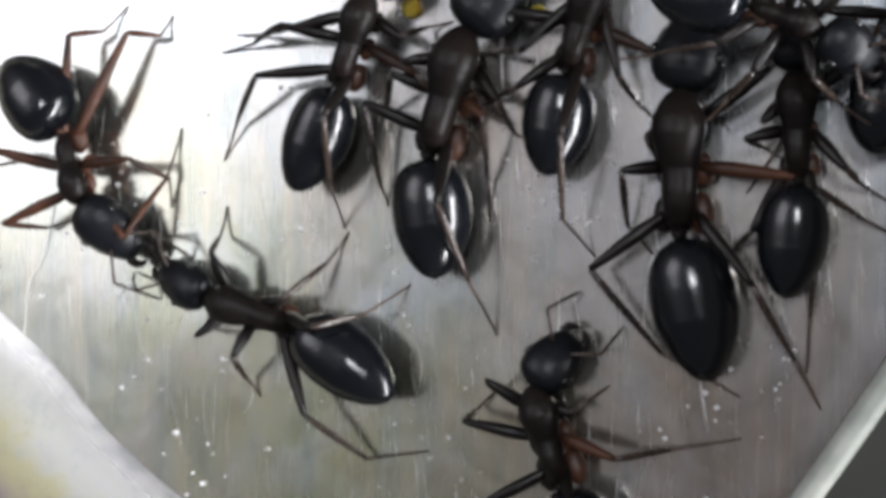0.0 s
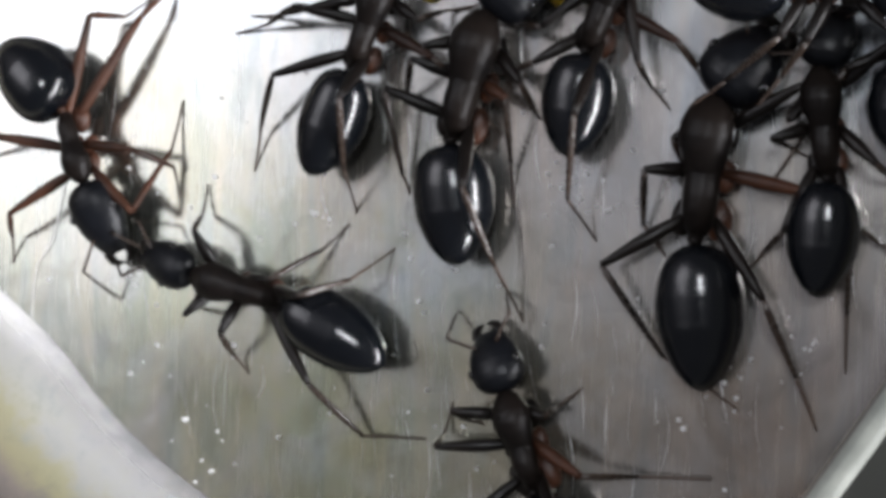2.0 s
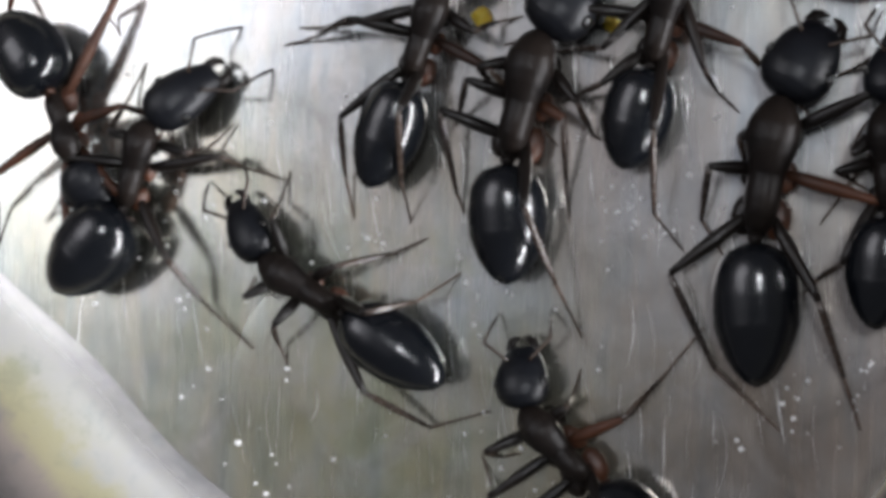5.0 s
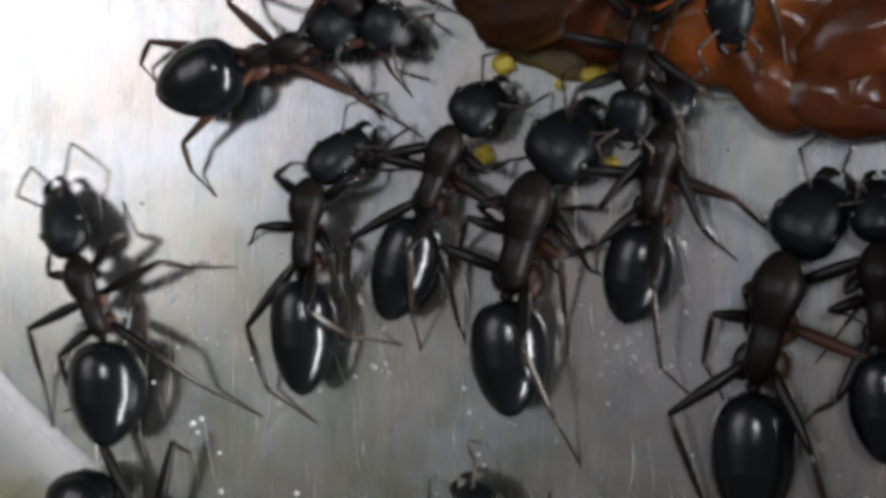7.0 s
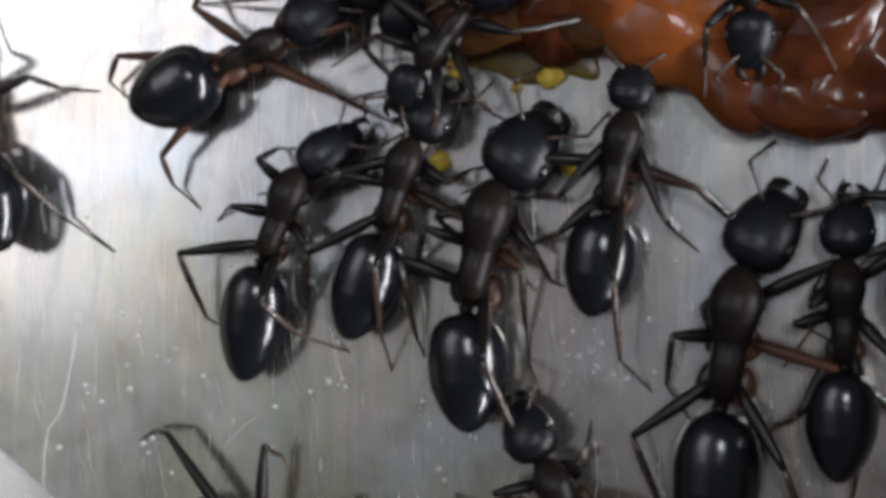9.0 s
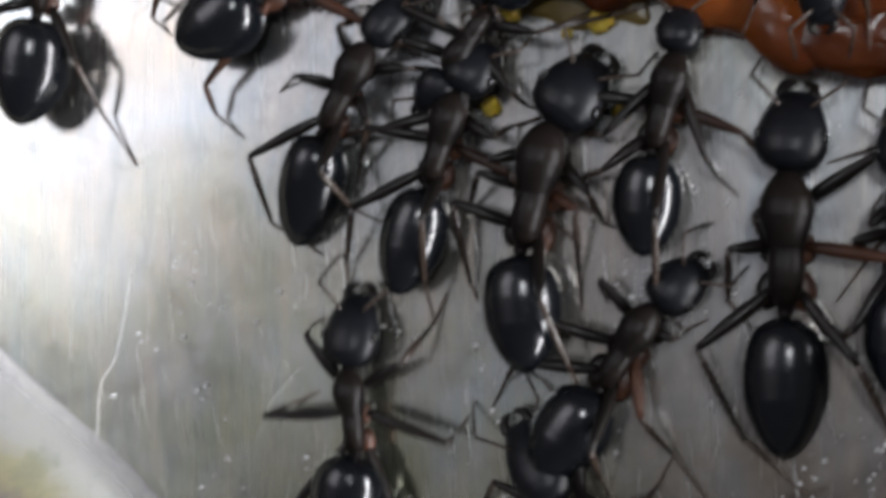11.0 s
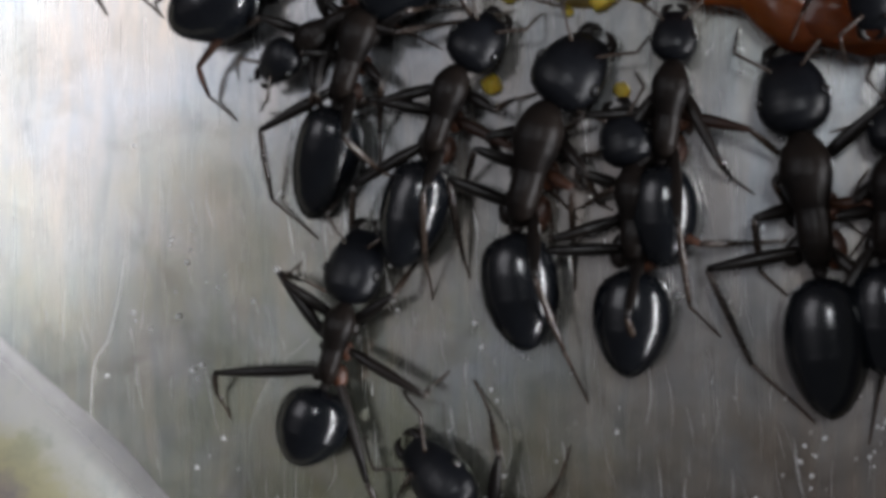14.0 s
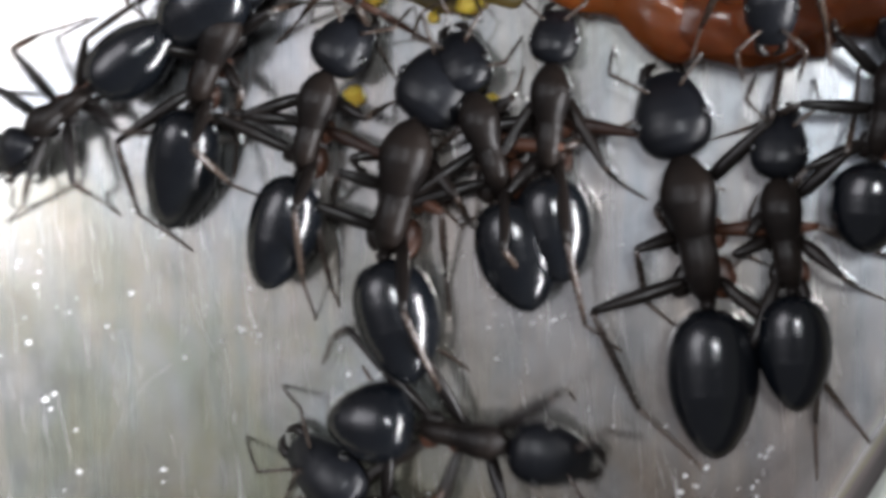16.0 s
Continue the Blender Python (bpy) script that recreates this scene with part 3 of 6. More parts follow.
# ---- specks and lint ----
def specks():
    rng = random.Random(4)
    verts, faces = [], []
    spots = [(x, y, 0.36) for x, y in SPECKS]
    cloud = [(-3.3, 2.1, 1.4, 26), (3.7, -4.6, 3.0, 40), (6.4, -1.5, 2.0, 16), (-13.4, 1.0, 0.5, 7), (-9.6, 1.0, 7.0, 40), (-20.9, -1.2, 0.4, 5), (-18.2, -7.2, 4.0, 30), (-22.5, 3.1, 3.5, 24), (-7.5, -6.2, 5, 26), (-25.2, -5.7, 1.6, 30), (-1, 4.1, 4, 30)]
    for cx, cy, sp, k in cloud:
        for _ in range(k * 2 // 3):
            spots.append((rng.gauss(cx, sp * 0.6), rng.gauss(cy, sp * 0.6), rng.uniform(0.12, 0.32)))
    for x, y, s in spots:
        if not inside(x, y, 0.8):
            continue
        r, b = s * rng.uniform(0.22, 0.40), len(verts)
        a = rng.uniform(0, 6.28)
        for k in range(4):
            q = a + k * math.tau / 4 + rng.uniform(-0.4, 0.4)
            verts.append(((x + math.cos(q) * r) * MM, (y + math.sin(q) * r) * MM, 0.004 * MM))
        for k in range(4):
            q = a + 0.5 + k * math.tau / 4 + rng.uniform(-0.3, 0.3)
            verts.append(((x + math.cos(q) * r * 0.7) * MM, (y + math.sin(q) * r * 0.7) * MM, rng.uniform(0.8, 1.6) * r * MM))
        faces += [(b + k, b + (k + 1) % 4, b + 4 + (k + 1) % 4, b + 4 + k) for k in range(4)] + [(b + 4, b + 5, b + 6, b + 7)]
    me = bpy.data.meshes.new("sugar_specks")
    me.from_pydata(verts, [], faces)
    me.materials.append(SALT)
    tagged(new("sugar_specks", me), "tiny clear sparkling specks scattered over the metal", "specks", kind="stuff")


specks()


def fibre(points, r, label):
    bm = bmesh.new()
    pts = [Vector((x, y, z)) * MM for x, y, z in points]
    fine = []
    for i in range(len(pts) - 1):
        p0, p1, p2, p3 = pts[max(i - 1, 0)], pts[i], pts[i + 1], pts[min(i + 2, len(pts) - 1)]
        for k in range(6):
            t = k / 6
            fine.append(0.5 * ((2 * p1) + (p2 - p0) * t + (2 * p0 - 5 * p1 + 4 * p2 - p3) * t * t + (3 * p1 - p0 - 3 * p2 + p3) * t ** 3))
    fine.append(pts[-1])
    tube(bm, fine, [r * MM] * len(fine), 5)
    tagged(new("lint_fibre", finish(bm, "lint_fibre", LINT)), label, "fibre")


for row in FIBRES:
    fibre(row, 0.022, "fine pale lint fibre lying on the metal floor")


def scratches():
    """Long fine raised burrs, all nearly one way."""
    rng = random.Random(9)
    verts, faces = [], []
    for _ in range(700):
        x, y = rng.uniform(-30, 9), rng.uniform(-14, 24)
        ln, w = rng.uniform(0.3, 2.8), rng.uniform(0.004, 0.013) * rng.uniform(0.5, 1.3)
        a = rng.gauss(math.radians(94), 0.10)
        dx, dy = math.cos(a), math.sin(a)
        if not inside(x, y, 0.8) or not inside(x + dx * ln, y + dy * ln, 0.8):
            continue
        bow, b, n = rng.gauss(0, 0.05) * ln, len(verts), 6
        for i in range(n + 1):
            u = i / n
            f = w * math.sin(math.pi * (0.08 + 0.84 * u))
            px, py = x + dx * ln * u - dy * bow * math.sin(math.pi * u), y + dy * ln * u + dx * bow * math.sin(math.pi * u)
            for s, z in ((-1, 0.003), (0, 0.006), (1, 0.003)):
                verts.append(((px - dy * f * s) * MM, (py + dx * f * s) * MM, z * MM))
        for i in range(n):
            for k in (0, 1):
                q = b + i * 3 + k
                faces.append((q, q + 1, q + 4, q + 3))
    me = bpy.data.meshes.new("scratches")
    me.from_pydata(verts, [], faces)
    me.materials.append(BURR)
    tagged(new("scratches", me), "fine bright scratches in the tin plate floor", "scratches", kind="stuff")


BURR, _, burr_p = simple("scratch_metal", (0.74, 0.74, 0.73), (0.9, 0.9, 0.89), 900, 0.3)
burr_p.inputs["Metallic"].default_value = 0.25
scratches()


# ---- the ants ----
ant_a2 = ant('slender black ant with brown legs meeting another ant mouth to mouth', 3.80, 4.52, 2.55, 2.70, 1.75, {
    'L1': [(-1.46, 1.74), (-1.39, 2.31), (-0.94, 2.43)],
    'L2': [(-1.78, 0.07), (-2.68, 0.02), (-3.15, -0.43)],
    'L3': [(-2.57, -3.76), (-1.69, -6.2), (0.24, -6.99)],
    'R1': [(1.71, 2.02), (2.24, 2.59), (3.21, 2.81)],
    'R2': [(1.5, -0.58), (1.56, -2.43), (1.8, -3.53)],
    'R3': [(1.24, -2.98, 3.5), (2.51, -3.77, 1.9), (3.94, -3.89, 0.05)],
}, red=False, hips=1.0, spread=1.0)
ant_a3 = ant('black ant standing with its head towards the food', 3.62, 4.10, 2.45, 2.30, 2.10, {
    'L1': [(-2.48, -0.45), (-4.19, -0.99), (-5.21, -1.29)],
    'L3': [(-2.63, -3.37), (-2.74, -5.53), (-2.48, -6.91)],
    'R1': [(1.88, 0.62), (2.1, 1.3), (2.71, 1.75)],
    'R3': [(0.67, -2.93, 3.5), (1.14, -5.35, 1.9), (1.44, -6.73, 0.05)],
}, red=False, hips=1.15, spread=1.0)
ant_a4 = ant('large black ant with reddish hips feeding beside the lump', 4.75, 4.35, 2.85, 3.00, 2.70, {
    'L1': [(-1.84, 0.59), (-1.4, 0.07), (-1.0, -0.18)],
    'L2': [(-2.15, 0.05), (-2.53, -1.18), (-2.68, -1.52)],
    'L3': [(-2.86, -1.23), (-1.87, -4.08), (-1.64, -4.57)],
    'R1': [(2.04, 0.17), (2.55, -0.77), (2.88, -0.84)],
    'R2': [(1.68, -0.47), (2.04, -2.66), (2.35, -3.88)],
    'R3': [(1.44, -3.84, 3.5), (2.87, -6.24, 1.9), (3.86, -7.89, 0.05)],
}, red=False, hips=1.35, spread=1.0)
ant_a5 = ant('small black ant feeding at the edge of the lump', 3.65, 3.64, 2.45, 1.90, 1.70, {
    'L1': [(-1.79, -1.64), (-3.18, -1.82), (-3.84, -2.0)],
    'L3': [(-1.5, -2.9), (-2.56, -3.4), (-3.06, -3.71)],
    'R1': [(1.89, -1.55), (2.4, -2.12), (3.06, -2.51)],
    'R3': [(0.95, -4.05, 3.5), (1.49, -6.84, 1.9), (2.48, -7.79, 0.05)],
}, red=False, hips=1.15, spread=1.0)
ant_a6 = ant('very large black ant with a long glossy gaster feeding', 4.92, 4.98, 2.95, 3.0, 2.6, {
    'L1': [(-1.12, 0.83), (-0.81, -0.09), (-0.59, -0.66)],
    'L2': [(-1.96, -0.31), (-2.07, -2.16), (-1.17, -3.25)],
    'L3': [(-2.64, -4.24), (-0.65, -7.36), (1.72, -8.98)],
    'R3': [(2.47, -4.23), (3.72, -6.75), (4.47, -8.27)],
}, red=False, hips=1.4, spread=1.0)
ant_a7 = ant('black ant feeding beside the very large ant', 3.68, 3.85, 2.35, 2.3, 1.9, {
    'L1': [(-1.11, 0.12), (-1.05, 0.77), (-0.77, 1.24)],
    'L2': [(-1.68, -0.43), (-1.26, -0.62), (-0.74, -0.96)],
    'L3': [(-1.54, -3.55), (-2.37, -4.07), (-2.94, -4.64)],
    'R2': [(1.6, -1.58), (2.19, -2.15), (2.86, -2.58)],
    'R3': [(0.59, -3.78), (0.19, -6.42), (0.01, -8.17)],
}, red=False, hips=1.0, spread=1.0)
ant_a9 = ant('black ant with reddish-brown thorax and legs walking to the food', 2.99, 3.74, 2.95, 3.00, 2.10, {
    'L1': [(-1.61, 3.36), (-3.33, 1.4), (-4.17, -0.16)],
    'L2': [(-2.38, -1.42), (-3.49, -1.12), (-3.73, -0.2)],
    'L3': [(-2.97, -4.98), (-2.54, -6.01), (-1.82, -5.91)],
    'R1': [(0.72, 4.05), (1.86, 3.99), (2.71, 4.34)],
    'R2': [(2.85, 2.45), (3.71, 3.12), (4.78, 4.14)],
    'R3': [(1.96, -5.08), (2.99, -5.44), (4.04, -5.04)],
}, red=True, hips=1.2, spread=1.0)
ant_a10 = ant('black ant with a round swollen gaster turning away', 3.55, 4.30, 3.10, 3.20, 2.10, {
    'L1': [(-1.32, 0.87), (-1.8, 2.06), (-1.7, 3.57)],
    'L2': [(-2.9, -0.25), (-4.04, 1.68), (-5.19, 2.99)],
    'L3': [(-2.03, -1.5), (-3.2, -3.1), (-3.59, -3.96)],
    'R1': [(2.15, 1.31), (2.02, 1.62), (2.37, 2.77)],
    'R2': [(3.51, 0.8), (4.08, 0.48), (5.43, 0.29)],
    'R3': [(2.61, -2.86), (4.17, -4.14), (6.32, -4.94)],
}, red=False, hips=1.0, spread=1.0)
ant_a12 = ant('black ant with a broad head and short round gaster walking', 3.26, 3.10, 2.75, 2.9, 2.25, {
    'L1': [(-1.45, 2.97), (-1.68, 3.35), (-1.32, 3.54)],
    'L2': [(-3.55, 0.08), (-3.02, 0.31), (-2.03, 0.69)],
    'L3': [(-3.56, -4.12), (-3.57, -5.04), (-3.05, -5.75)],
    'R2': [(3.58, -1.52), (3.6, -1.23), (3.97, -0.8)],
    'R3': [(1.49, -5.12), (1.66, -6.6), (2.24, -8.02)],
}, red=False, hips=1.0, spread=1.0)
ant_c = ant('black ant with reddish hips climbing among the others', 3.63, 3.89, 2.75, 2.30, 2.00, {
    'L1': [(-1.46, 2.4), (-1.67, 1.95), (-1.56, 1.63)],
    'L2': [(-2.72, 1.24), (-2.57, 1.55), (-1.78, 2.05)],
    'L3': [(-3.32, -1.86), (-3.8, -2.89), (-4.0, -3.82)],
    'R1': [(1.14, 0.54), (1.37, 0.73), (2.09, 1.0)],
    'R2': [(2.22, -1.4), (3.83, -1.65), (6.04, -1.9)],
    'R3': [(0.43, -3.65, 3.5), (0.83, -4.7, 1.9), (1.08, -5.53, 0.05)],
}, red=False, hips=1.4, spread=1.0)
ant_d = ant('black ant with a broad head creeping up from the wall', 3.39, 3.60, 2.60, 3.40, 2.25, {
    'L1': [(-0.78, 4.05), (-2.1, 4.02), (-3.19, 3.71)],
    'R2': [(1.36, -1.0), (2.19, -1.13), (3.26, -1.15)],
    'R3': [(2.82, -4.9), (4.04, -4.53), (5.56, -5.59)],
}, red=False, hips=1.4, spread=1.0)
ant_f = ant('dark ant crowding at the greasy edge of the food', 2.93, 3.29, 2.1, 2.1, 1.9, {
}, red=False, hips=1.0, spread=1.0)
ant_l = ant('small black ant leaving the crowd at the food', 2.87, 3.80, 2.40, 1.90, 1.60, {
    'L2': [(-2.27, 1.2), (-2.71, 1.45), (-3.63, 1.35)],
    'R2': [(2.75, -0.32), (2.9, -1.05), (2.14, -2.68)],
}, red=False, hips=1.0, spread=1.0)
ant_q = ant('black ant climbing over the lump of food', 2.45, 3.31, 2.2, 2.0, 1.7, {
}, red=False, hips=1.0, spread=1.0)
ant_r = ant('black ant at the side of the lump', 3.30, 2.95, 2.5, 2.2, 1.9, {
}, red=False, hips=1.0, spread=1.0)


# ---- what moves ----
def bits(root, name):
    return [o for o in root.children if o.name.split(".")[0] == name]


def stride(root, rows, length, turned):
    """Alternating steps of the six legs, in time with the way that the ant has gone."""
    feet = bits(root, "leg")
    rest = [o.matrix_basis.copy() for o in feet]
    times = [t for t, m in rows]
    keys = [[] for o in feet]
    n, gone, last = 160, 0.0, None
    for i in range(n + 1):
        t = i * 0.1
        k = max(j for j in range(len(times)) if times[j] <= t + 1e-6)
        k = min(k, len(times) - 2)
        f = min(1, (t - times[k]) / (times[k + 1] - times[k]))
        p = rows[k][1].translation.lerp(rows[k + 1][1].translation, f)
        turn = rows[k][1].to_quaternion().rotation_difference(rows[k + 1][1].to_quaternion()).angle / (times[k + 1] - times[k]) * 0.1
        if last is not None:
            gone += max(0, (p - last).length + 0.0015 * turn - 0.00004)
        last = p
        for j, m in enumerate(rest):
            ph = math.tau * gone / (length * MM) + (math.pi if j in (0, 2, 4) else 0)
            amp = 15 * min(1, gone / (0.3 * length * MM))
            up = max(0, math.cos(ph)) * 5 * min(1, gone / (0.3 * length * MM))
            side = -1 if j < 3 else 1
            own = turned.get(("L" if j < 3 else "R") + str(j % 3 + 1))
            if own:
                q = [r for r in own if r[0] <= t + 1e-6] or own[:1]
                nx = own[min(own.index(q[-1]) + 1, len(own) - 1)]
                span = nx[0] - q[-1][0]
                f = max(0, min(1, (t - q[-1][0]) / span)) if span else 0
                keys[j].append((t, m @ pose(0, 0, 0, 0, 0, q[-1][1] + (nx[1] - q[-1][1]) * f * f * (3 - 2 * f))))
                continue
            keys[j].append((t, m @ pose(0, 0, 0, 0, -side * up, side * amp * math.sin(ph))))
    for o, r in zip(feet, keys):
        slim = [r[0]]
        for a, b, c in zip(r, r[1:], r[2:]):
            if b[1] != a[1] or b[1] != c[1]:
                slim.append(b)
        walk(o, slim + [r[-1]])


def bend(root, side, number, rows):
    """Turns the shin and foot of one leg about its knee; rows of (seconds, degrees)."""
    leg = bits(root, "leg")[(0 if side == "L" else 3) + number - 1]
    shin = bits(leg, "tibia")[0]
    knee = sum((v.co for v in shin.data.vertices[:8]), Vector()) / 8
    keys = []
    for (t0, a), (t1, b) in zip([(0.0, rows[0][1])] + rows, rows + [(16.0, rows[-1][1])]):
        n = max(1, int(abs(b - a) / 12))
        for i in range(n):
            f = i / n
            if t1 > t0:
                keys.append((t0 + (t1 - t0) * f, Matrix.Translation(knee) @ pose(0, 0, 0, 0, 0, a + (b - a) * f * f * (3 - 2 * f)) @ Matrix.Translation(-knee)))
    keys.append((16.0, Matrix.Translation(knee) @ pose(0, 0, 0, 0, 0, rows[-1][1]) @ Matrix.Translation(-knee)))
    for o in (shin, bits(leg, "tarsus")[0]):
        walk(o, keys)


def motions():
    way = [
        (0, pose(-0.014508, -0.002144, 0.000000, 0, 0, 75.4)),
        (1.5, pose(-0.015399, -0.001829, 0.000000, 0, 0, 77.2)),
        (3, pose(-0.015741, -0.001867, 0.000000, 0, 0, 76.8)),
        (3.8, pose(-0.015592, -0.001978, 0.000000, 0, 0, 66.8)),
        (5.3, pose(-0.015206, -0.000417, 0.000000, 0, 0, 54.2)),
        (5.5, pose(-0.015192, -0.000125, 0.000000, 0, 0, 48.4)),
        (6, pose(-0.015439, 0.002027, 0.000000, 0, 0, 27.7)),
        (6.5, pose(-0.016007, 0.004799, 0.000000, 0, 0, 11.2)),
        (7, pose(-0.015545, 0.006512, 0.000000, 0, 0, -5.2)),
        (7.5, pose(-0.014683, 0.006947, 0.000000, 0, 0, -20.9)),
        (8, pose(-0.014812, 0.006716, 0.000000, 0, 0, -24.8)),
        (8.2, pose(-0.014827, 0.006690, 0.000000, 0, 0, -24.7)),
        (10.3, pose(-0.014190, 0.009886, 0.000000, 0, 0, -22.9)),
        (10.5, pose(-0.014318, 0.010142, 0.000000, 0, 0, -27.2)),
        (11, pose(-0.014159, 0.010080, 0.000000, 0, 0, -29.9)),
        (11.5, pose(-0.014612, 0.010193, 0.000000, 0, 0, -19.9)),
        (12.5, pose(-0.014497, 0.010172, 0.000000, 0, 0, -20.5)),
        (13, pose(-0.014551, 0.010052, 0.000000, 0, 0, -17.7)),
        (13.5, pose(-0.014750, 0.009881, 0.000000, 0, 0, -25.4)),
        (14, pose(-0.013883, 0.010414, 0.000000, 0, 0, -18.9)),
        (14.5, pose(-0.013999, 0.010353, 0.000000, 0, 0, -15.4)),
        (15, pose(-0.013963, 0.010335, 0.000000, 0, 0, -18.5)),
        (15.5, pose(-0.013907, 0.010314, 0.000000, 0, 0, -22.4)),
        (16, pose(-0.013544, 0.010747, 0.000000, 0, 0, -25.5)),
    ]
    walk(ant_a2, way)
    walk(bits(ant_a2, 'head')[0], [
        (0, pose(0, 0.001862, 0.001750, -12, 0, -9.7)),
        (1.5, pose(0, 0.001862, 0.001750, -12, 0, -5.2)),
        (3, pose(0, 0.001862, 0.001750, -12, 0, -5.8)),
        (3.8, pose(0, 0.001862, 0.001750, -12, 0, -30.3)),
        (5.3, pose(0, 0.001862, 0.001750, -12, 0, -26.0)),
        (5.5, pose(0, 0.001862, 0.001750, -12, 0, -26.2)),
        (6, pose(0, 0.001862, 0.001750, -12, 0, -42.7)),
        (6.5, pose(0, 0.001862, 0.001750, -12, 0, -33.4)),
        (7, pose(0, 0.001862, 0.001750, -12, 0, -41.9)),
        (7.5, pose(0, 0.001862, 0.001750, -12, 0, -23.4)),
        (8, pose(0, 0.001862, 0.001750, -12, 0, -33.3)),
        (8.2, pose(0, 0.001862, 0.001750, -12, 0, -34.4)),
        (10.3, pose(0, 0.001862, 0.001750, -12, 0, -9.7)),
        (10.5, pose(0, 0.001862, 0.001750, -12, 0, 4.2)),
        (11, pose(0, 0.001862, 0.001750, -12, 0, -8.5)),
        (11.5, pose(0, 0.001862, 0.001750, -12, 0, -13.0)),
        (12.5, pose(0, 0.001862, 0.001750, -12, 0, -1.1)),
        (13, pose(0, 0.001862, 0.001750, -12, 0, -3.8)),
        (13.5, pose(0, 0.001862, 0.001750, -12, 0, 0.6)),
        (14, pose(0, 0.001862, 0.001750, -12, 0, -6.5)),
        (14.5, pose(0, 0.001862, 0.001750, -12, 0, -1.3)),
        (15, pose(0, 0.001862, 0.001750, -12, 0, 1.8)),
        (15.5, pose(0, 0.001862, 0.001750, -12, 0, 1.1)),
        (16, pose(0, 0.001862, 0.001750, -12, 0, -0.7)),
    ])
    walk(bits(ant_a2, 'gaster')[0], [
        (0, pose(0.000000, -0.002052, 0.001750, 0, 0, -18.2)),
        (1.5, pose(0.000000, -0.002052, 0.001750, 0, 0, -15.5)),
        (3, pose(0.000000, -0.002052, 0.001750, 0, 0, -13.2)),
        (3.8, pose(0.000000, -0.002052, 0.001750, 0, 0, -4.5)),
        (5.3, pose(0.000000, -0.002052, 0.001750, 0, 0, 1.1)),
        (5.5, pose(0.000000, -0.002052, 0.001750, 0, 0, 5.8)),
        (6, pose(0.000000, -0.002052, 0.001750, 0, 0, 17.6)),
        (6.5, pose(0.000000, -0.002052, 0.001750, 0, 0, 9.9)),
        (7, pose(0.000000, -0.002052, 0.001750, 0, 0, 7.2)),
        (7.5, pose(0.000000, -0.002052, 0.001750, 0, 0, 7.8)),
        (8, pose(0.000000, -0.002052, 0.001750, 0, 0, 18.3)),
        (8.2, pose(0.000000, -0.002052, 0.001750, 0, 0, 18.4)),
        (10.3, pose(0.000000, -0.002052, 0.001750, 15, 0, 2.0)),
        (10.5, pose(0.000000, -0.002052, 0.001750, 15, 0, 11.6)),
        (11, pose(0.000000, -0.002052, 0.001750, 15, 0, 11.1)),
        (11.5, pose(0.000000, -0.002052, 0.001750, 15, 0, 6.9)),
        (12.5, pose(0.000000, -0.002052, 0.001750, 15, 0, 5.3)),
        (13, pose(0.000000, -0.002052, 0.001750, 15, 0, 3.1)),
        (13.5, pose(0.000000, -0.002052, 0.001750, 15, 0, 16.5)),
        (14, pose(0.000000, -0.002052, 0.001750, 15, 0, 0.1)),
        (14.5, pose(0.000000, -0.002052, 0.001750, 15, 0, 2.8)),
        (15, pose(0.000000, -0.002052, 0.001750, 15, 0, 7.3)),
        (15.5, pose(0.000000, -0.002052, 0.001750, 15, 0, 9.6)),
        (16, pose(0.000000, -0.002052, 0.001750, 15, 0, 6.6)),
    ])
    stride(ant_a2, way, 3.88, {
        'L2': [(5.3, 0.0), (7.0, 10.3), (8.0, 19.4)],
        'L3': [(0.0, -12.3), (2.5, -0.2), (5.3, 12.0), (6.0, -30.3), (6.5, -12.6), (7.0, 11.3), (7.5, -32.4), (8.0, -32.3), (10.5, 10.9), (12.5, 0.0), (14.0, -0.5), (15.5, 2.9), (16.0, 11.0)],
        'R3': [(0.0, -25.6), (5.3, -11.7), (7.0, -5.5), (8.0, 0.0)],
        'R2': [(0.0, -44.0), (2.5, -53.4), (5.3, -11.2), (6.0, -21.6), (6.5, -24.1), (8.0, 0.0)],
    })
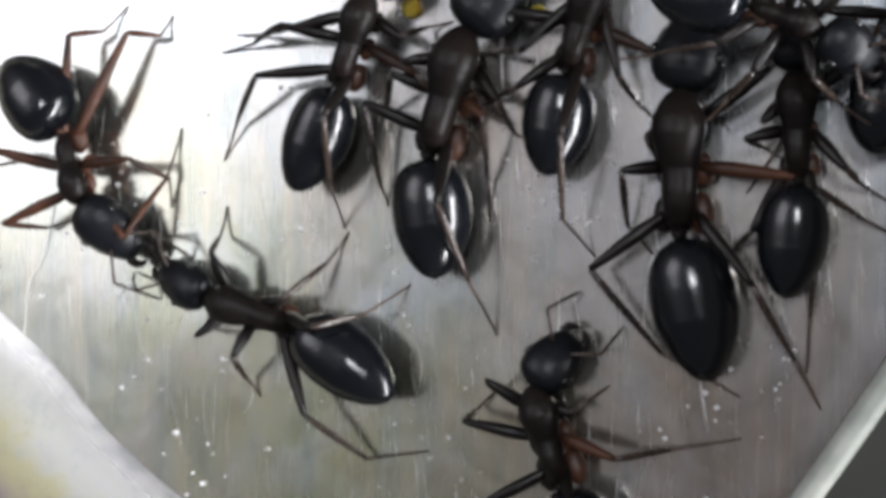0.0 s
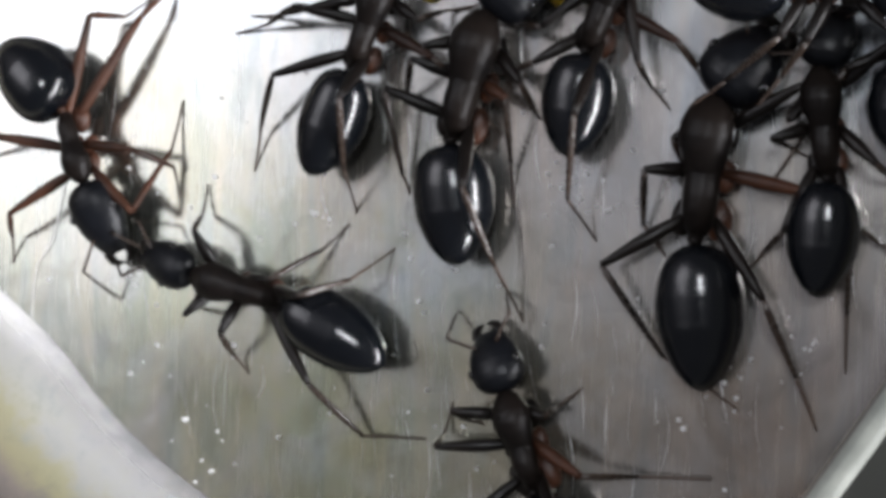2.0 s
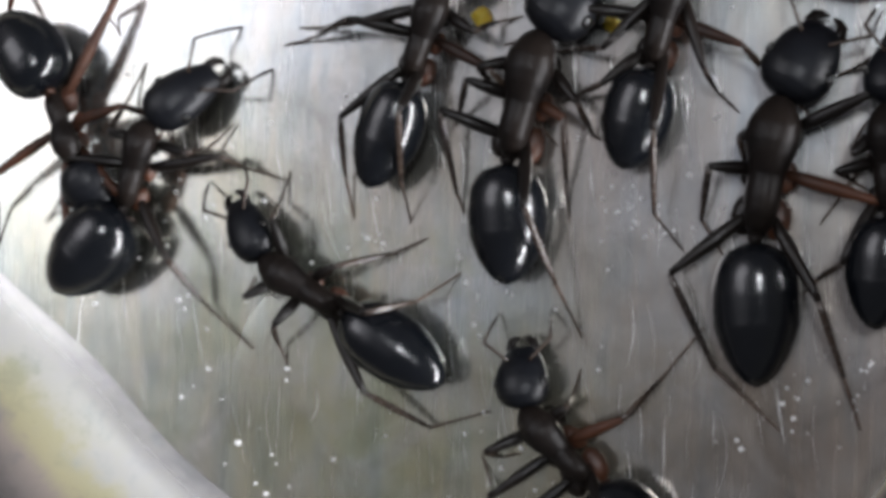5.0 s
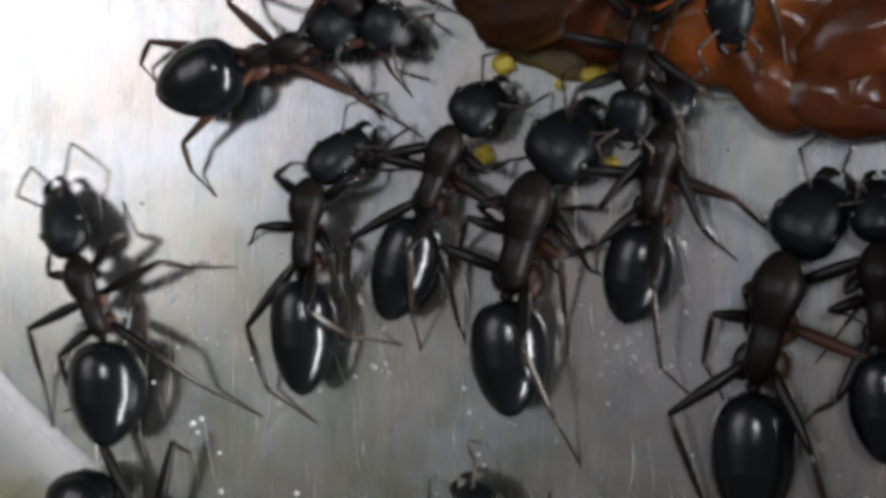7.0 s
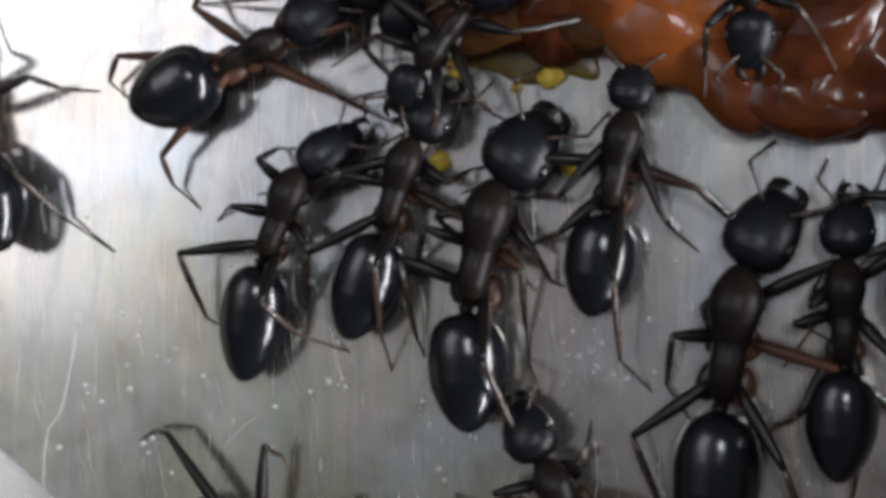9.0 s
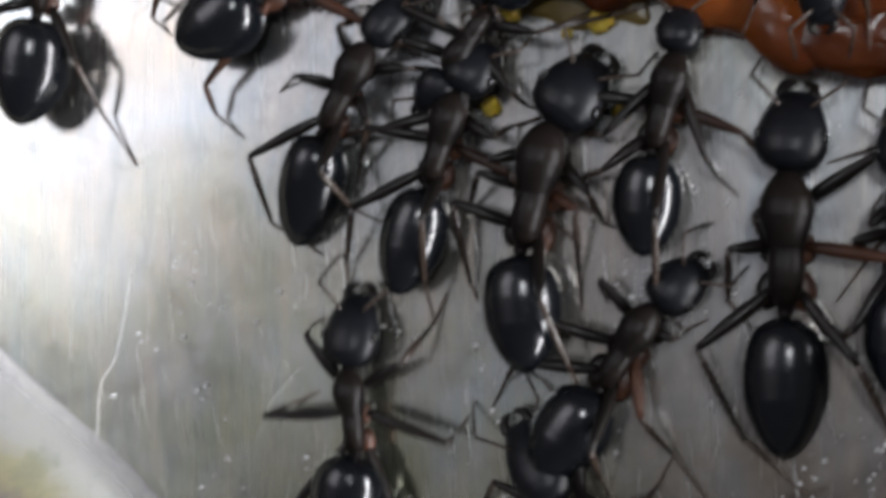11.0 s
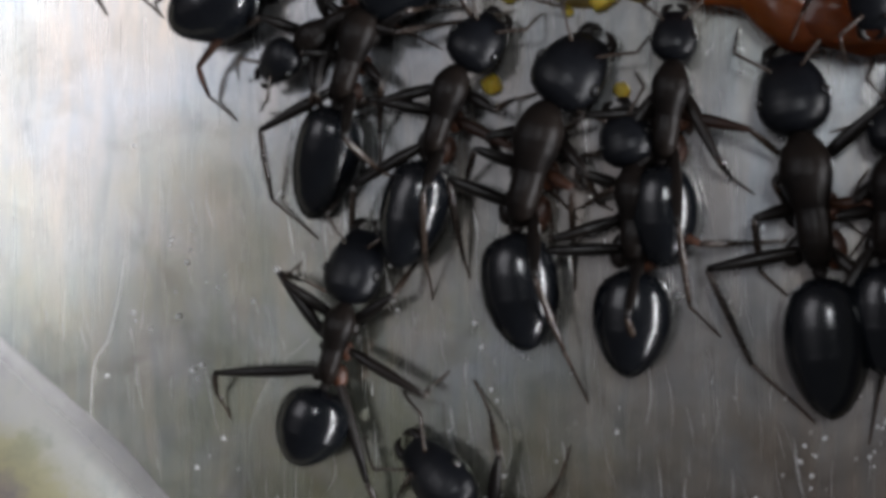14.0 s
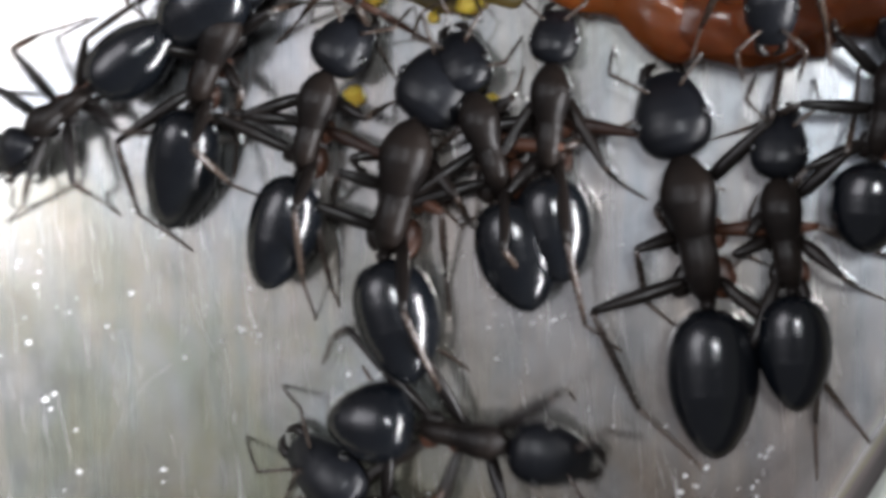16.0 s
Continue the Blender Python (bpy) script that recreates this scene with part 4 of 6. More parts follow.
    way = [
        (0, pose(-0.010570, 0.008014, 0.000000, 0, 0, -19.5)),
        (1.5, pose(-0.010596, 0.008132, 0.000000, 0, 0, -20.0)),
        (3, pose(-0.010684, 0.007783, 0.000000, 0, 0, -19.6)),
        (5.3, pose(-0.010655, 0.008623, 0.000000, 0, 0, -19.5)),
        (5.5, pose(-0.010640, 0.008621, 0.000000, 0, 0, -19.6)),
        (6, pose(-0.010568, 0.008606, 0.000000, 0, 0, -19.5)),
        (6.5, pose(-0.010433, 0.008636, 0.000000, 0, 0, -20.3)),
        (7, pose(-0.010272, 0.008671, 0.000000, 0, 0, -21.4)),
        (7.5, pose(-0.010086, 0.008643, 0.000000, 0, 0, -20.3)),
        (8, pose(-0.009919, 0.008668, 0.000000, 0, 0, -18.6)),
        (10.5, pose(-0.010332, 0.008000, 0.000000, 0, 0, -18.9)),
        (11, pose(-0.010382, 0.008062, 0.000000, 0, 0, -19.0)),
        (11.5, pose(-0.010443, 0.008140, 0.000000, 0, 0, -18.8)),
        (12.5, pose(-0.010452, 0.008188, 0.000000, 0, 0, -18.0)),
        (13, pose(-0.010448, 0.008176, 0.000000, 0, 0, -18.1)),
        (13.5, pose(-0.010422, 0.008189, 0.000000, 0, 0, -18.6)),
        (14, pose(-0.010370, 0.008221, 0.000000, 0, 0, -19.4)),
        (15, pose(-0.010256, 0.008369, 0.000000, 0, 0, -16.6)),
        (15.5, pose(-0.010155, 0.008356, 0.000000, 0, 0, -16.5)),
        (16, pose(-0.009976, 0.008371, 0.000000, 0, 0, -16.7)),
    ]
    walk(ant_a3, way)
    walk(bits(ant_a3, 'head')[0], [
        (0, pose(0, 0.001775, 0.001750, -12, 0, -18.2)),
        (1.5, pose(0, 0.001775, 0.001750, -12, 0, -15.1)),
        (3, pose(0, 0.001775, 0.001750, -12, 0, -20.3)),
        (5.3, pose(0, 0.001775, 0.001750, -12, 0, -23.7)),
        (5.5, pose(0, 0.001775, 0.001750, -12, 0, -25.4)),
        (6, pose(0, 0.001775, 0.001750, -12, 0, -32.9)),
        (6.5, pose(0, 0.001775, 0.001750, -12, 0, -35.8)),
        (7, pose(0, 0.001775, 0.001750, -12, 0, -28.8)),
        (7.5, pose(0, 0.001775, 0.001750, -12, 0, -23.2)),
        (8, pose(0, 0.001775, 0.001750, -12, 0, -20.4)),
        (10.5, pose(0, 0.001775, 0.001750, -12, 0, -10.4)),
        (11, pose(0, 0.001775, 0.001750, -12, 0, -12.5)),
        (11.5, pose(0, 0.001775, 0.001750, -12, 0, -12.0)),
        (12.5, pose(0, 0.001775, 0.001750, -12, 0, -8.0)),
        (13, pose(0, 0.001775, 0.001750, -12, 0, -10.3)),
        (13.5, pose(0, 0.001775, 0.001750, -12, 0, -14.2)),
        (14, pose(0, 0.001775, 0.001750, -12, 0, -17.4)),
        (15, pose(0, 0.001775, 0.001750, -12, 0, -16.3)),
        (15.5, pose(0, 0.001775, 0.001750, -12, 0, -16.1)),
        (16, pose(0, 0.001775, 0.001750, -12, 0, -15.9)),
    ])
    walk(bits(ant_a3, 'gaster')[0], [
        (0, pose(-0.000040, -0.001956, 0.001750, 0, 0, -3.0)),
        (1.5, pose(-0.000040, -0.001956, 0.001750, 0, 0, -2.1)),
        (3, pose(-0.000040, -0.001956, 0.001750, 0, 0, 0.5)),
        (5.3, pose(-0.000040, -0.001956, 0.001750, 0, 0, -0.3)),
        (5.5, pose(-0.000040, -0.001956, 0.001750, 0, 0, -0.1)),
        (6, pose(-0.000040, -0.001956, 0.001750, 0, 0, 0.7)),
        (6.5, pose(-0.000040, -0.001956, 0.001750, 0, 0, 3.0)),
        (7, pose(-0.000040, -0.001956, 0.001750, 0, 0, 4.3)),
        (7.5, pose(-0.000040, -0.001956, 0.001750, 0, 0, 1.8)),
        (8, pose(-0.000040, -0.001956, 0.001750, 0, 0, -0.6)),
        (10.5, pose(-0.000040, -0.001956, 0.001750, 0, 0, 0.9)),
        (11, pose(-0.000040, -0.001956, 0.001750, 0, 0, 2.1)),
        (11.5, pose(-0.000040, -0.001956, 0.001750, 0, 0, 3.5)),
        (12.5, pose(-0.000040, -0.001956, 0.001750, 0, 0, 2.2)),
        (13, pose(-0.000040, -0.001956, 0.001750, 0, 0, 1.8)),
        (13.5, pose(-0.000040, -0.001956, 0.001750, 0, 0, 2.1)),
        (14, pose(-0.000040, -0.001956, 0.001750, 0, 0, 2.9)),
        (15, pose(-0.000040, -0.001956, 0.001750, 0, 0, 0.7)),
        (15.5, pose(-0.000040, -0.001956, 0.001750, 0, 0, -0.6)),
        (16, pose(-0.000040, -0.001956, 0.001750, 0, 0, -1.5)),
    ])
    stride(ant_a3, way, 90.00, {
        'L3': [(0.0, -18.6), (2.1, -6.0), (3.0, 11.9), (5.5, 16.6), (6.0, 11.9), (7.0, 9.4), (8.0, 5.3), (10.5, 0.0), (11.0, 3.4), (12.5, 4.5), (14.0, 6.9), (15.0, -75.0), (16.0, -52.2)],
    })
    way = [
        (0, pose(-0.006870, 0.006008, 0.000000, 0, 0, -16.2)),
        (1.5, pose(-0.006790, 0.006016, 0.000000, 0, 0, -13.8)),
        (3, pose(-0.006780, 0.006086, 0.000000, 0, 0, -16.0)),
        (5.3, pose(-0.006854, 0.006289, 0.000000, 0, 0, -13.4)),
        (5.5, pose(-0.006855, 0.006295, 0.000000, 0, 0, -13.4)),
        (6, pose(-0.006883, 0.006322, 0.000000, 0, 0, -12.9)),
        (6.5, pose(-0.006932, 0.006344, 0.000000, 0, 0, -12.6)),
        (7, pose(-0.006937, 0.006347, 0.000000, 0, 0, -13.5)),
        (7.5, pose(-0.006899, 0.006317, 0.000000, 0, 0, -14.4)),
        (8, pose(-0.006887, 0.006292, 0.000000, 0, 0, -14.3)),
        (10.5, pose(-0.006873, 0.006202, 0.000000, 0, 0, -13.7)),
        (11, pose(-0.006887, 0.006246, 0.000000, 0, 0, -13.6)),
        (11.5, pose(-0.006929, 0.006300, 0.000000, 0, 0, -13.4)),
        (12.5, pose(-0.006983, 0.006311, 0.000000, 0, 0, -14.2)),
        (13.5, pose(-0.007031, 0.006189, 0.000000, 0, 0, -14.6)),
        (14, pose(-0.007062, 0.006203, 0.000000, 0, 0, -14.9)),
        (14.5, pose(-0.007093, 0.006166, 0.000000, 0, 0, -15.2)),
        (15, pose(-0.007097, 0.006155, 0.000000, 0, 0, -15.2)),
        (15.5, pose(-0.007123, 0.006137, 0.000000, 0, 0, -14.0)),
        (16, pose(-0.006945, 0.006059, 0.000000, 0, 0, -14.4)),
    ]
    walk(ant_a4, way)
    walk(bits(ant_a4, 'head')[0], [
        (0, pose(0, 0.002328, 0.001750, -12, 0, -21.4)),
        (1.5, pose(0, 0.002328, 0.001750, -12, 0, -26.9)),
        (3, pose(0, 0.002328, 0.001750, -12, 0, -28.4)),
        (5.3, pose(0, 0.002328, 0.001750, -12, 0, -23.9)),
        (5.5, pose(0, 0.002328, 0.001750, -12, 0, -24.4)),
        (6, pose(0, 0.002328, 0.001750, -12, 0, -27.9)),
        (6.5, pose(0, 0.002328, 0.001750, -12, 0, -30.3)),
        (7, pose(0, 0.002328, 0.001750, -12, 0, -27.3)),
        (7.5, pose(0, 0.002328, 0.001750, -12, 0, -24.8)),
        (8, pose(0, 0.002328, 0.001750, -12, 0, -25.4)),
        (10.5, pose(0, 0.002328, 0.001750, -12, 0, -21.6)),
        (11, pose(0, 0.002328, 0.001750, -12, 0, -22.6)),
        (11.5, pose(0, 0.002328, 0.001750, -12, 0, -23.8)),
        (12.5, pose(0, 0.002328, 0.001750, -12, 0, -25.1)),
        (13.5, pose(0, 0.002328, 0.001750, -12, 0, -21.9)),
        (14, pose(0, 0.002328, 0.001750, -12, 0, -20.5)),
        (14.5, pose(0, 0.002328, 0.001750, -12, 0, -20.0)),
        (15, pose(0, 0.002328, 0.001750, -12, 0, -20.8)),
        (15.5, pose(0, 0.002328, 0.001750, -12, 0, -20.1)),
        (16, pose(0, 0.002328, 0.001750, -12, 0, -17.7)),
    ])
    walk(bits(ant_a4, 'gaster')[0], [
        (0, pose(-0.000050, -0.002566, 0.001750, 0, 0, 22.5)),
        (1.5, pose(-0.000050, -0.002566, 0.001750, 0, 0, 20.4)),
        (3, pose(-0.000050, -0.002566, 0.001750, 0, 0, 21.4)),
        (5.3, pose(-0.000050, -0.002566, 0.001750, 0, 0, 15.4)),
        (5.5, pose(-0.000050, -0.002566, 0.001750, 0, 0, 15.4)),
        (6, pose(-0.000050, -0.002566, 0.001750, 0, 0, 15.3)),
        (6.5, pose(-0.000050, -0.002566, 0.001750, 0, 0, 15.7)),
        (7, pose(-0.000050, -0.002566, 0.001750, 0, 0, 17.6)),
        (7.5, pose(-0.000050, -0.002566, 0.001750, 0, 0, 18.4)),
        (8, pose(-0.000050, -0.002566, 0.001750, 0, 0, 17.7)),
        (10.5, pose(-0.000050, -0.002566, 0.001750, 0, 0, 15.8)),
        (11, pose(-0.000050, -0.002566, 0.001750, 0, 0, 16.9)),
        (11.5, pose(-0.000050, -0.002566, 0.001750, 0, 0, 17.6)),
        (12.5, pose(-0.000050, -0.002566, 0.001750, 0, 0, 19.9)),
        (13.5, pose(-0.000050, -0.002566, 0.001750, 0, 0, 20.8)),
        (14, pose(-0.000050, -0.002566, 0.001750, 0, 0, 21.5)),
        (14.5, pose(-0.000050, -0.002566, 0.001750, 0, 0, 23.1)),
        (15, pose(-0.000050, -0.002566, 0.001750, 0, 0, 26.0)),
        (15.5, pose(-0.000050, -0.002566, 0.001750, 0, 0, 27.6)),
        (16, pose(-0.000050, -0.002566, 0.001750, 0, 0, 28.1)),
    ])
    way = [
        (0, pose(-0.001938, 0.008424, 0.000000, 0, 0, -16.5)),
        (3, pose(-0.001866, 0.008697, 0.000000, 0, 0, -22.3)),
        (5.5, pose(-0.001899, 0.009098, 0.000000, 0, 0, -11.4)),
        (6, pose(-0.001949, 0.009048, 0.000000, 0, 0, -10.1)),
        (6.5, pose(-0.001992, 0.008809, 0.000000, 0, 0, -9.9)),
        (7, pose(-0.001990, 0.008597, 0.000000, 0, 0, -10.1)),
        (7.5, pose(-0.001975, 0.008677, 0.000000, 0, 0, -9.6)),
        (8, pose(-0.001957, 0.008907, 0.000000, 0, 0, -9.0)),
        (10.5, pose(-0.002024, 0.009217, 0.000000, 0, 0, -16.3)),
        (11, pose(-0.002176, 0.009175, 0.000000, 0, 0, -15.0)),
        (11.5, pose(-0.002383, 0.009101, 0.000000, 0, 0, -15.0)),
        (12.5, pose(-0.002345, 0.008424, 0.000000, 0, 0, -18.5)),
        (13, pose(-0.002324, 0.008286, 0.000000, 0, 0, -18.2)),
        (14, pose(-0.002124, 0.008038, 0.000000, 0, 0, -6.4)),
        (15, pose(-0.001877, 0.007700, 0.000000, 0, 0, -2.6)),
        (15.5, pose(-0.001807, 0.007896, 0.000000, 0, 0, -2.6)),
        (16, pose(-0.001737, 0.008306, 0.000000, 0, 0, -3.4)),
    ]
    walk(ant_a5, way)
    walk(bits(ant_a5, 'head')[0], [
        (0, pose(0, 0.001790, 0.001750, -12, 0, -2.0)),
        (3, pose(0, 0.001790, 0.001750, -12, 0, -6.2)),
        (5.5, pose(0, 0.001790, 0.001750, -12, 0, 7.2)),
        (6, pose(0, 0.001790, 0.001750, -12, 0, 5.4)),
        (6.5, pose(0, 0.001790, 0.001750, -12, 0, 2.8)),
        (7, pose(0, 0.001790, 0.001750, -12, 0, 0.8)),
        (7.5, pose(0, 0.001790, 0.001750, -12, 0, -0.2)),
        (8, pose(0, 0.001790, 0.001750, -12, 0, -0.1)),
        (10.5, pose(0, 0.001790, 0.001750, -12, 0, 12.5)),
        (11, pose(0, 0.001790, 0.001750, -12, 0, 10.1)),
        (11.5, pose(0, 0.001790, 0.001750, -12, 0, 8.2)),
        (12.5, pose(0, 0.001790, 0.001750, -12, 0, 10.4)),
        (13, pose(0, 0.001790, 0.001750, -12, 0, 10.7)),
        (14, pose(0, 0.001790, 0.001750, -12, 0, 7.1)),
        (15, pose(0, 0.001790, 0.001750, -12, 0, 9.6)),
        (15.5, pose(0, 0.001790, 0.001750, -12, 0, 6.4)),
        (16, pose(0, 0.001790, 0.001750, -12, 0, -0.0)),
    ])
    walk(bits(ant_a5, 'gaster')[0], [
        (0, pose(-0.000040, -0.001973, 0.001750, 0, 0, 7.1)),
        (3, pose(-0.000040, -0.001973, 0.001750, 0, 0, 15.5)),
        (5.5, pose(-0.000040, -0.001973, 0.001750, 0, 0, -1.8)),
        (6, pose(-0.000040, -0.001973, 0.001750, 0, 0, -1.9)),
        (6.5, pose(-0.000040, -0.001973, 0.001750, 0, 0, -1.4)),
        (7, pose(-0.000040, -0.001973, 0.001750, 0, 0, -0.8)),
        (7.5, pose(-0.000040, -0.001973, 0.001750, 0, 0, -1.3)),
        (8, pose(-0.000040, -0.001973, 0.001750, 0, 0, -2.4)),
        (10.5, pose(-0.000040, -0.001973, 0.001750, 0, 0, 11.8)),
        (11, pose(-0.000040, -0.001973, 0.001750, 0, 0, 10.8)),
        (11.5, pose(-0.000040, -0.001973, 0.001750, 0, 0, 12.8)),
        (12.5, pose(-0.000040, -0.001973, 0.001750, 0, 0, 15.9)),
        (13, pose(-0.000040, -0.001973, 0.001750, 0, 0, 14.2)),
        (14, pose(-0.000040, -0.001973, 0.001750, 0, 0, 7.3)),
        (15, pose(-0.000040, -0.001973, 0.001750, 0, 0, 3.5)),
        (15.5, pose(-0.000040, -0.001973, 0.001750, 0, 0, 5.3)),
        (16, pose(-0.000040, -0.001973, 0.001750, 0, 0, 11.0)),
    ])
    way = [
        (0, pose(0.001594, 0.003476, 0.000000, 0, 0, 0.9)),
        (0.5, pose(0.001324, 0.003071, 0.000000, 0, 0, -1.5)),
        (1, pose(0.001540, 0.002916, 0.000000, 0, 0, -4.2)),
        (1.5, pose(0.001622, 0.002861, 0.000000, 0, 0, -4.5)),
        (2, pose(0.001671, 0.002849, 0.000000, 0, 0, -4.9)),
        (2.5, pose(0.001700, 0.002890, 0.000000, 0, 0, -5.3)),
        (3, pose(0.001720, 0.002906, 0.000000, 0, 0, -5.5)),
        (5.3, pose(0.001818, 0.003821, 0.000000, 0, 0, -9.1)),
        (5.5, pose(0.001829, 0.003828, 0.000000, 0, 0, -9.2)),
        (6, pose(0.001871, 0.003827, 0.000000, 0, 0, -9.8)),
        (7, pose(0.002088, 0.003449, 0.000000, 0, 0, -12.6)),
        (7.5, pose(0.002025, 0.003220, 0.000000, 0, 0, -13.3)),
        (8, pose(0.001951, 0.003009, 0.000000, 0, 0, -13.5)),
        (10.5, pose(0.001983, 0.003691, 0.000000, 0, 0, -0.3)),
        (11, pose(0.002019, 0.004167, 0.000000, 0, 0, -1.4)),
        (11.5, pose(0.002031, 0.004558, 0.000000, 0, 0, -0.4)),
        (12.5, pose(0.002647, 0.005063, 0.000000, 0, 0, 5.1)),
        (13.5, pose(0.002776, 0.004853, 0.000000, 0, 0, 7.2)),
        (14, pose(0.002754, 0.004736, 0.000000, 0, 0, 7.4)),
        (15, pose(0.002635, 0.004258, 0.000000, 0, 0, 8.2)),
        (15.5, pose(0.002758, 0.004335, 0.000000, 0, 0, 8.3)),
        (16, pose(0.002978, 0.004514, 0.000000, 0, 0, 9.3)),
    ]
    walk(ant_a6, way)
    walk(bits(ant_a6, 'head')[0], [
        (0, pose(0, 0.002411, 0.001750, -12, 0, -11.8)),
        (0.5, pose(0, 0.002411, 0.001750, -12, 0, -16.6)),
        (1, pose(0, 0.002411, 0.001750, -12, 0, -43.3)),
        (1.5, pose(0, 0.002411, 0.001750, -12, 0, -37.1)),
        (2, pose(0, 0.002411, 0.001750, -12, 0, -36.6)),
        (2.5, pose(0, 0.002411, 0.001750, -12, 0, -36.4)),
        (3, pose(0, 0.002411, 0.001750, -12, 0, -35.8)),
        (5.3, pose(0, 0.002411, 0.001750, -12, 0, -19.5)),
        (5.5, pose(0, 0.002411, 0.001750, -12, 0, -19.4)),
        (6, pose(0, 0.002411, 0.001750, -12, 0, -19.2)),
        (7, pose(0, 0.002411, 0.001750, -12, 0, -20.1)),
        (7.5, pose(0, 0.002411, 0.001750, -12, 0, -23.0)),
        (8, pose(0, 0.002411, 0.001750, -12, 0, -25.9)),
        (10.5, pose(0, 0.002411, 0.001750, -12, 0, -8.6)),
        (11, pose(0, 0.002411, 0.001750, -12, 0, -5.6)),
        (11.5, pose(0, 0.002411, 0.001750, -12, 0, -4.3)),
        (12.5, pose(0, 0.002411, 0.001750, -12, 0, 1.2)),
        (13.5, pose(0, 0.002411, 0.001750, -12, 0, 6.9)),
        (14, pose(0, 0.002411, 0.001750, -12, 0, 4.6)),
        (15, pose(0, 0.002411, 0.001750, -12, 0, 5.1)),
        (15.5, pose(0, 0.002411, 0.001750, -12, 0, 5.2)),
        (16, pose(0, 0.002411, 0.001750, -12, 0, 4.1)),
    ])
    walk(bits(ant_a6, 'gaster')[0], [
        (0, pose(0.000000, -0.002657, 0.001750, 0, 0, 12.3)),
        (0.5, pose(0.000000, -0.002657, 0.001750, 0, 0, 14.0)),
        (1, pose(0.000000, -0.002657, 0.001750, 0, 0, 9.7)),
        (1.5, pose(0.000000, -0.002657, 0.001750, 0, 0, 9.9)),
        (2, pose(0.000000, -0.002657, 0.001750, 0, 0, 9.6)),
        (2.5, pose(0.000000, -0.002657, 0.001750, 0, 0, 9.6)),
        (3, pose(0.000000, -0.002657, 0.001750, 0, 0, 9.6)),
        (5.3, pose(0.000000, -0.002657, 0.001750, 0, 0, 11.0)),
        (5.5, pose(0.000000, -0.002657, 0.001750, 0, 0, 10.9)),
        (6, pose(0.000000, -0.002657, 0.001750, 0, 0, 10.8)),
        (7, pose(0.000000, -0.002657, 0.001750, 0, 0, 13.3)),
        (7.5, pose(0.000000, -0.002657, 0.001750, 0, 0, 12.6)),
        (8, pose(0.000000, -0.002657, 0.001750, 0, 0, 11.1)),
        (10.5, pose(0.000000, -0.002657, 0.001750, 0, 0, -1.1)),
        (11, pose(0.000000, -0.002657, 0.001750, 0, 0, 0.9)),
        (11.5, pose(0.000000, -0.002657, 0.001750, 0, 0, 1.0)),
        (12.5, pose(0.000000, -0.002657, 0.001750, 0, 0, -0.2)),
        (13.5, pose(0.000000, -0.002657, 0.001750, 0, 0, -2.3)),
        (14, pose(0.000000, -0.002657, 0.001750, 0, 0, -2.6)),
        (15, pose(0.000000, -0.002657, 0.001750, 0, 0, -3.4)),
        (15.5, pose(0.000000, -0.002657, 0.001750, 0, 0, -4.1)),
        (16, pose(0.000000, -0.002657, 0.001750, 0, 0, -7.0)),
    ])
    stride(ant_a6, way, 90.00, {
        'L3': [(2.5, -12.0), (5.5, 0.0), (7.0, -0.8), (10.5, -7.4), (11.0, -9.2), (12.5, -25.0), (14.0, -45.2), (14.5, -40.5), (15.0, -43.4), (16.0, -41.0)],
    })
    way = [
        (0, pose(0.005516, 0.004684, 0.000000, 0, 0, 1.9)),
        (1.5, pose(0.005505, 0.004457, 0.000000, 0, 0, 6.7)),
        (3, pose(0.005750, 0.004197, 0.000000, 0, 0, 2.4)),
        (5.5, pose(0.005741, 0.004084, 0.000000, 0, 0, 1.8)),
        (7, pose(0.005772, 0.004359, 0.000000, 0, 0, 3.4)),
        (8, pose(0.005519, 0.003660, 0.000000, 0, 0, 1.3)),
        (10.5, pose(0.006114, 0.004476, 0.000000, 0, 0, -1.2)),
        (11, pose(0.005959, 0.004517, 0.000000, 0, 0, -2.7)),
        (12.5, pose(0.006730, 0.005486, 0.000000, 0, 0, -1.5)),
        (14, pose(0.005359, 0.004520, 0.000000, 0, 0, -4.3)),
        (15, pose(0.005690, 0.004248, 0.000000, 0, 0, 3.2)),
        (15.5, pose(0.005738, 0.004274, 0.000000, 0, 0, 5.1)),
        (16, pose(0.005857, 0.004325, 0.000000, 0, 0, 7.1)),
    ]
    walk(ant_a7, way)
    walk(bits(ant_a7, 'head')[0], [
        (0, pose(0, 0.001803, 0.001750, -12, 0, 0.2)),
        (1.5, pose(0, 0.001803, 0.001750, -12, 0, -20.0)),
        (3, pose(0, 0.001803, 0.001750, -12, 0, -17.9)),
        (5.5, pose(0, 0.001803, 0.001750, -12, 0, -8.8)),
        (7, pose(0, 0.001803, 0.001750, -12, 0, -3.7)),
        (8, pose(0, 0.001803, 0.001750, -12, 0, -17.4)),
        (10.5, pose(0, 0.001803, 0.001750, -12, 0, 11.1)),
        (11, pose(0, 0.001803, 0.001750, -12, 0, 7.8)),
        (12.5, pose(0, 0.001803, 0.001750, -12, 0, 0.6)),
        (14, pose(0, 0.001803, 0.001750, -12, 0, -3.8)),
        (15, pose(0, 0.001803, 0.001750, -12, 0, -7.9)),
        (15.5, pose(0, 0.001803, 0.001750, -12, 0, -9.8)),
        (16, pose(0, 0.001803, 0.001750, -12, 0, -12.5)),
    ])
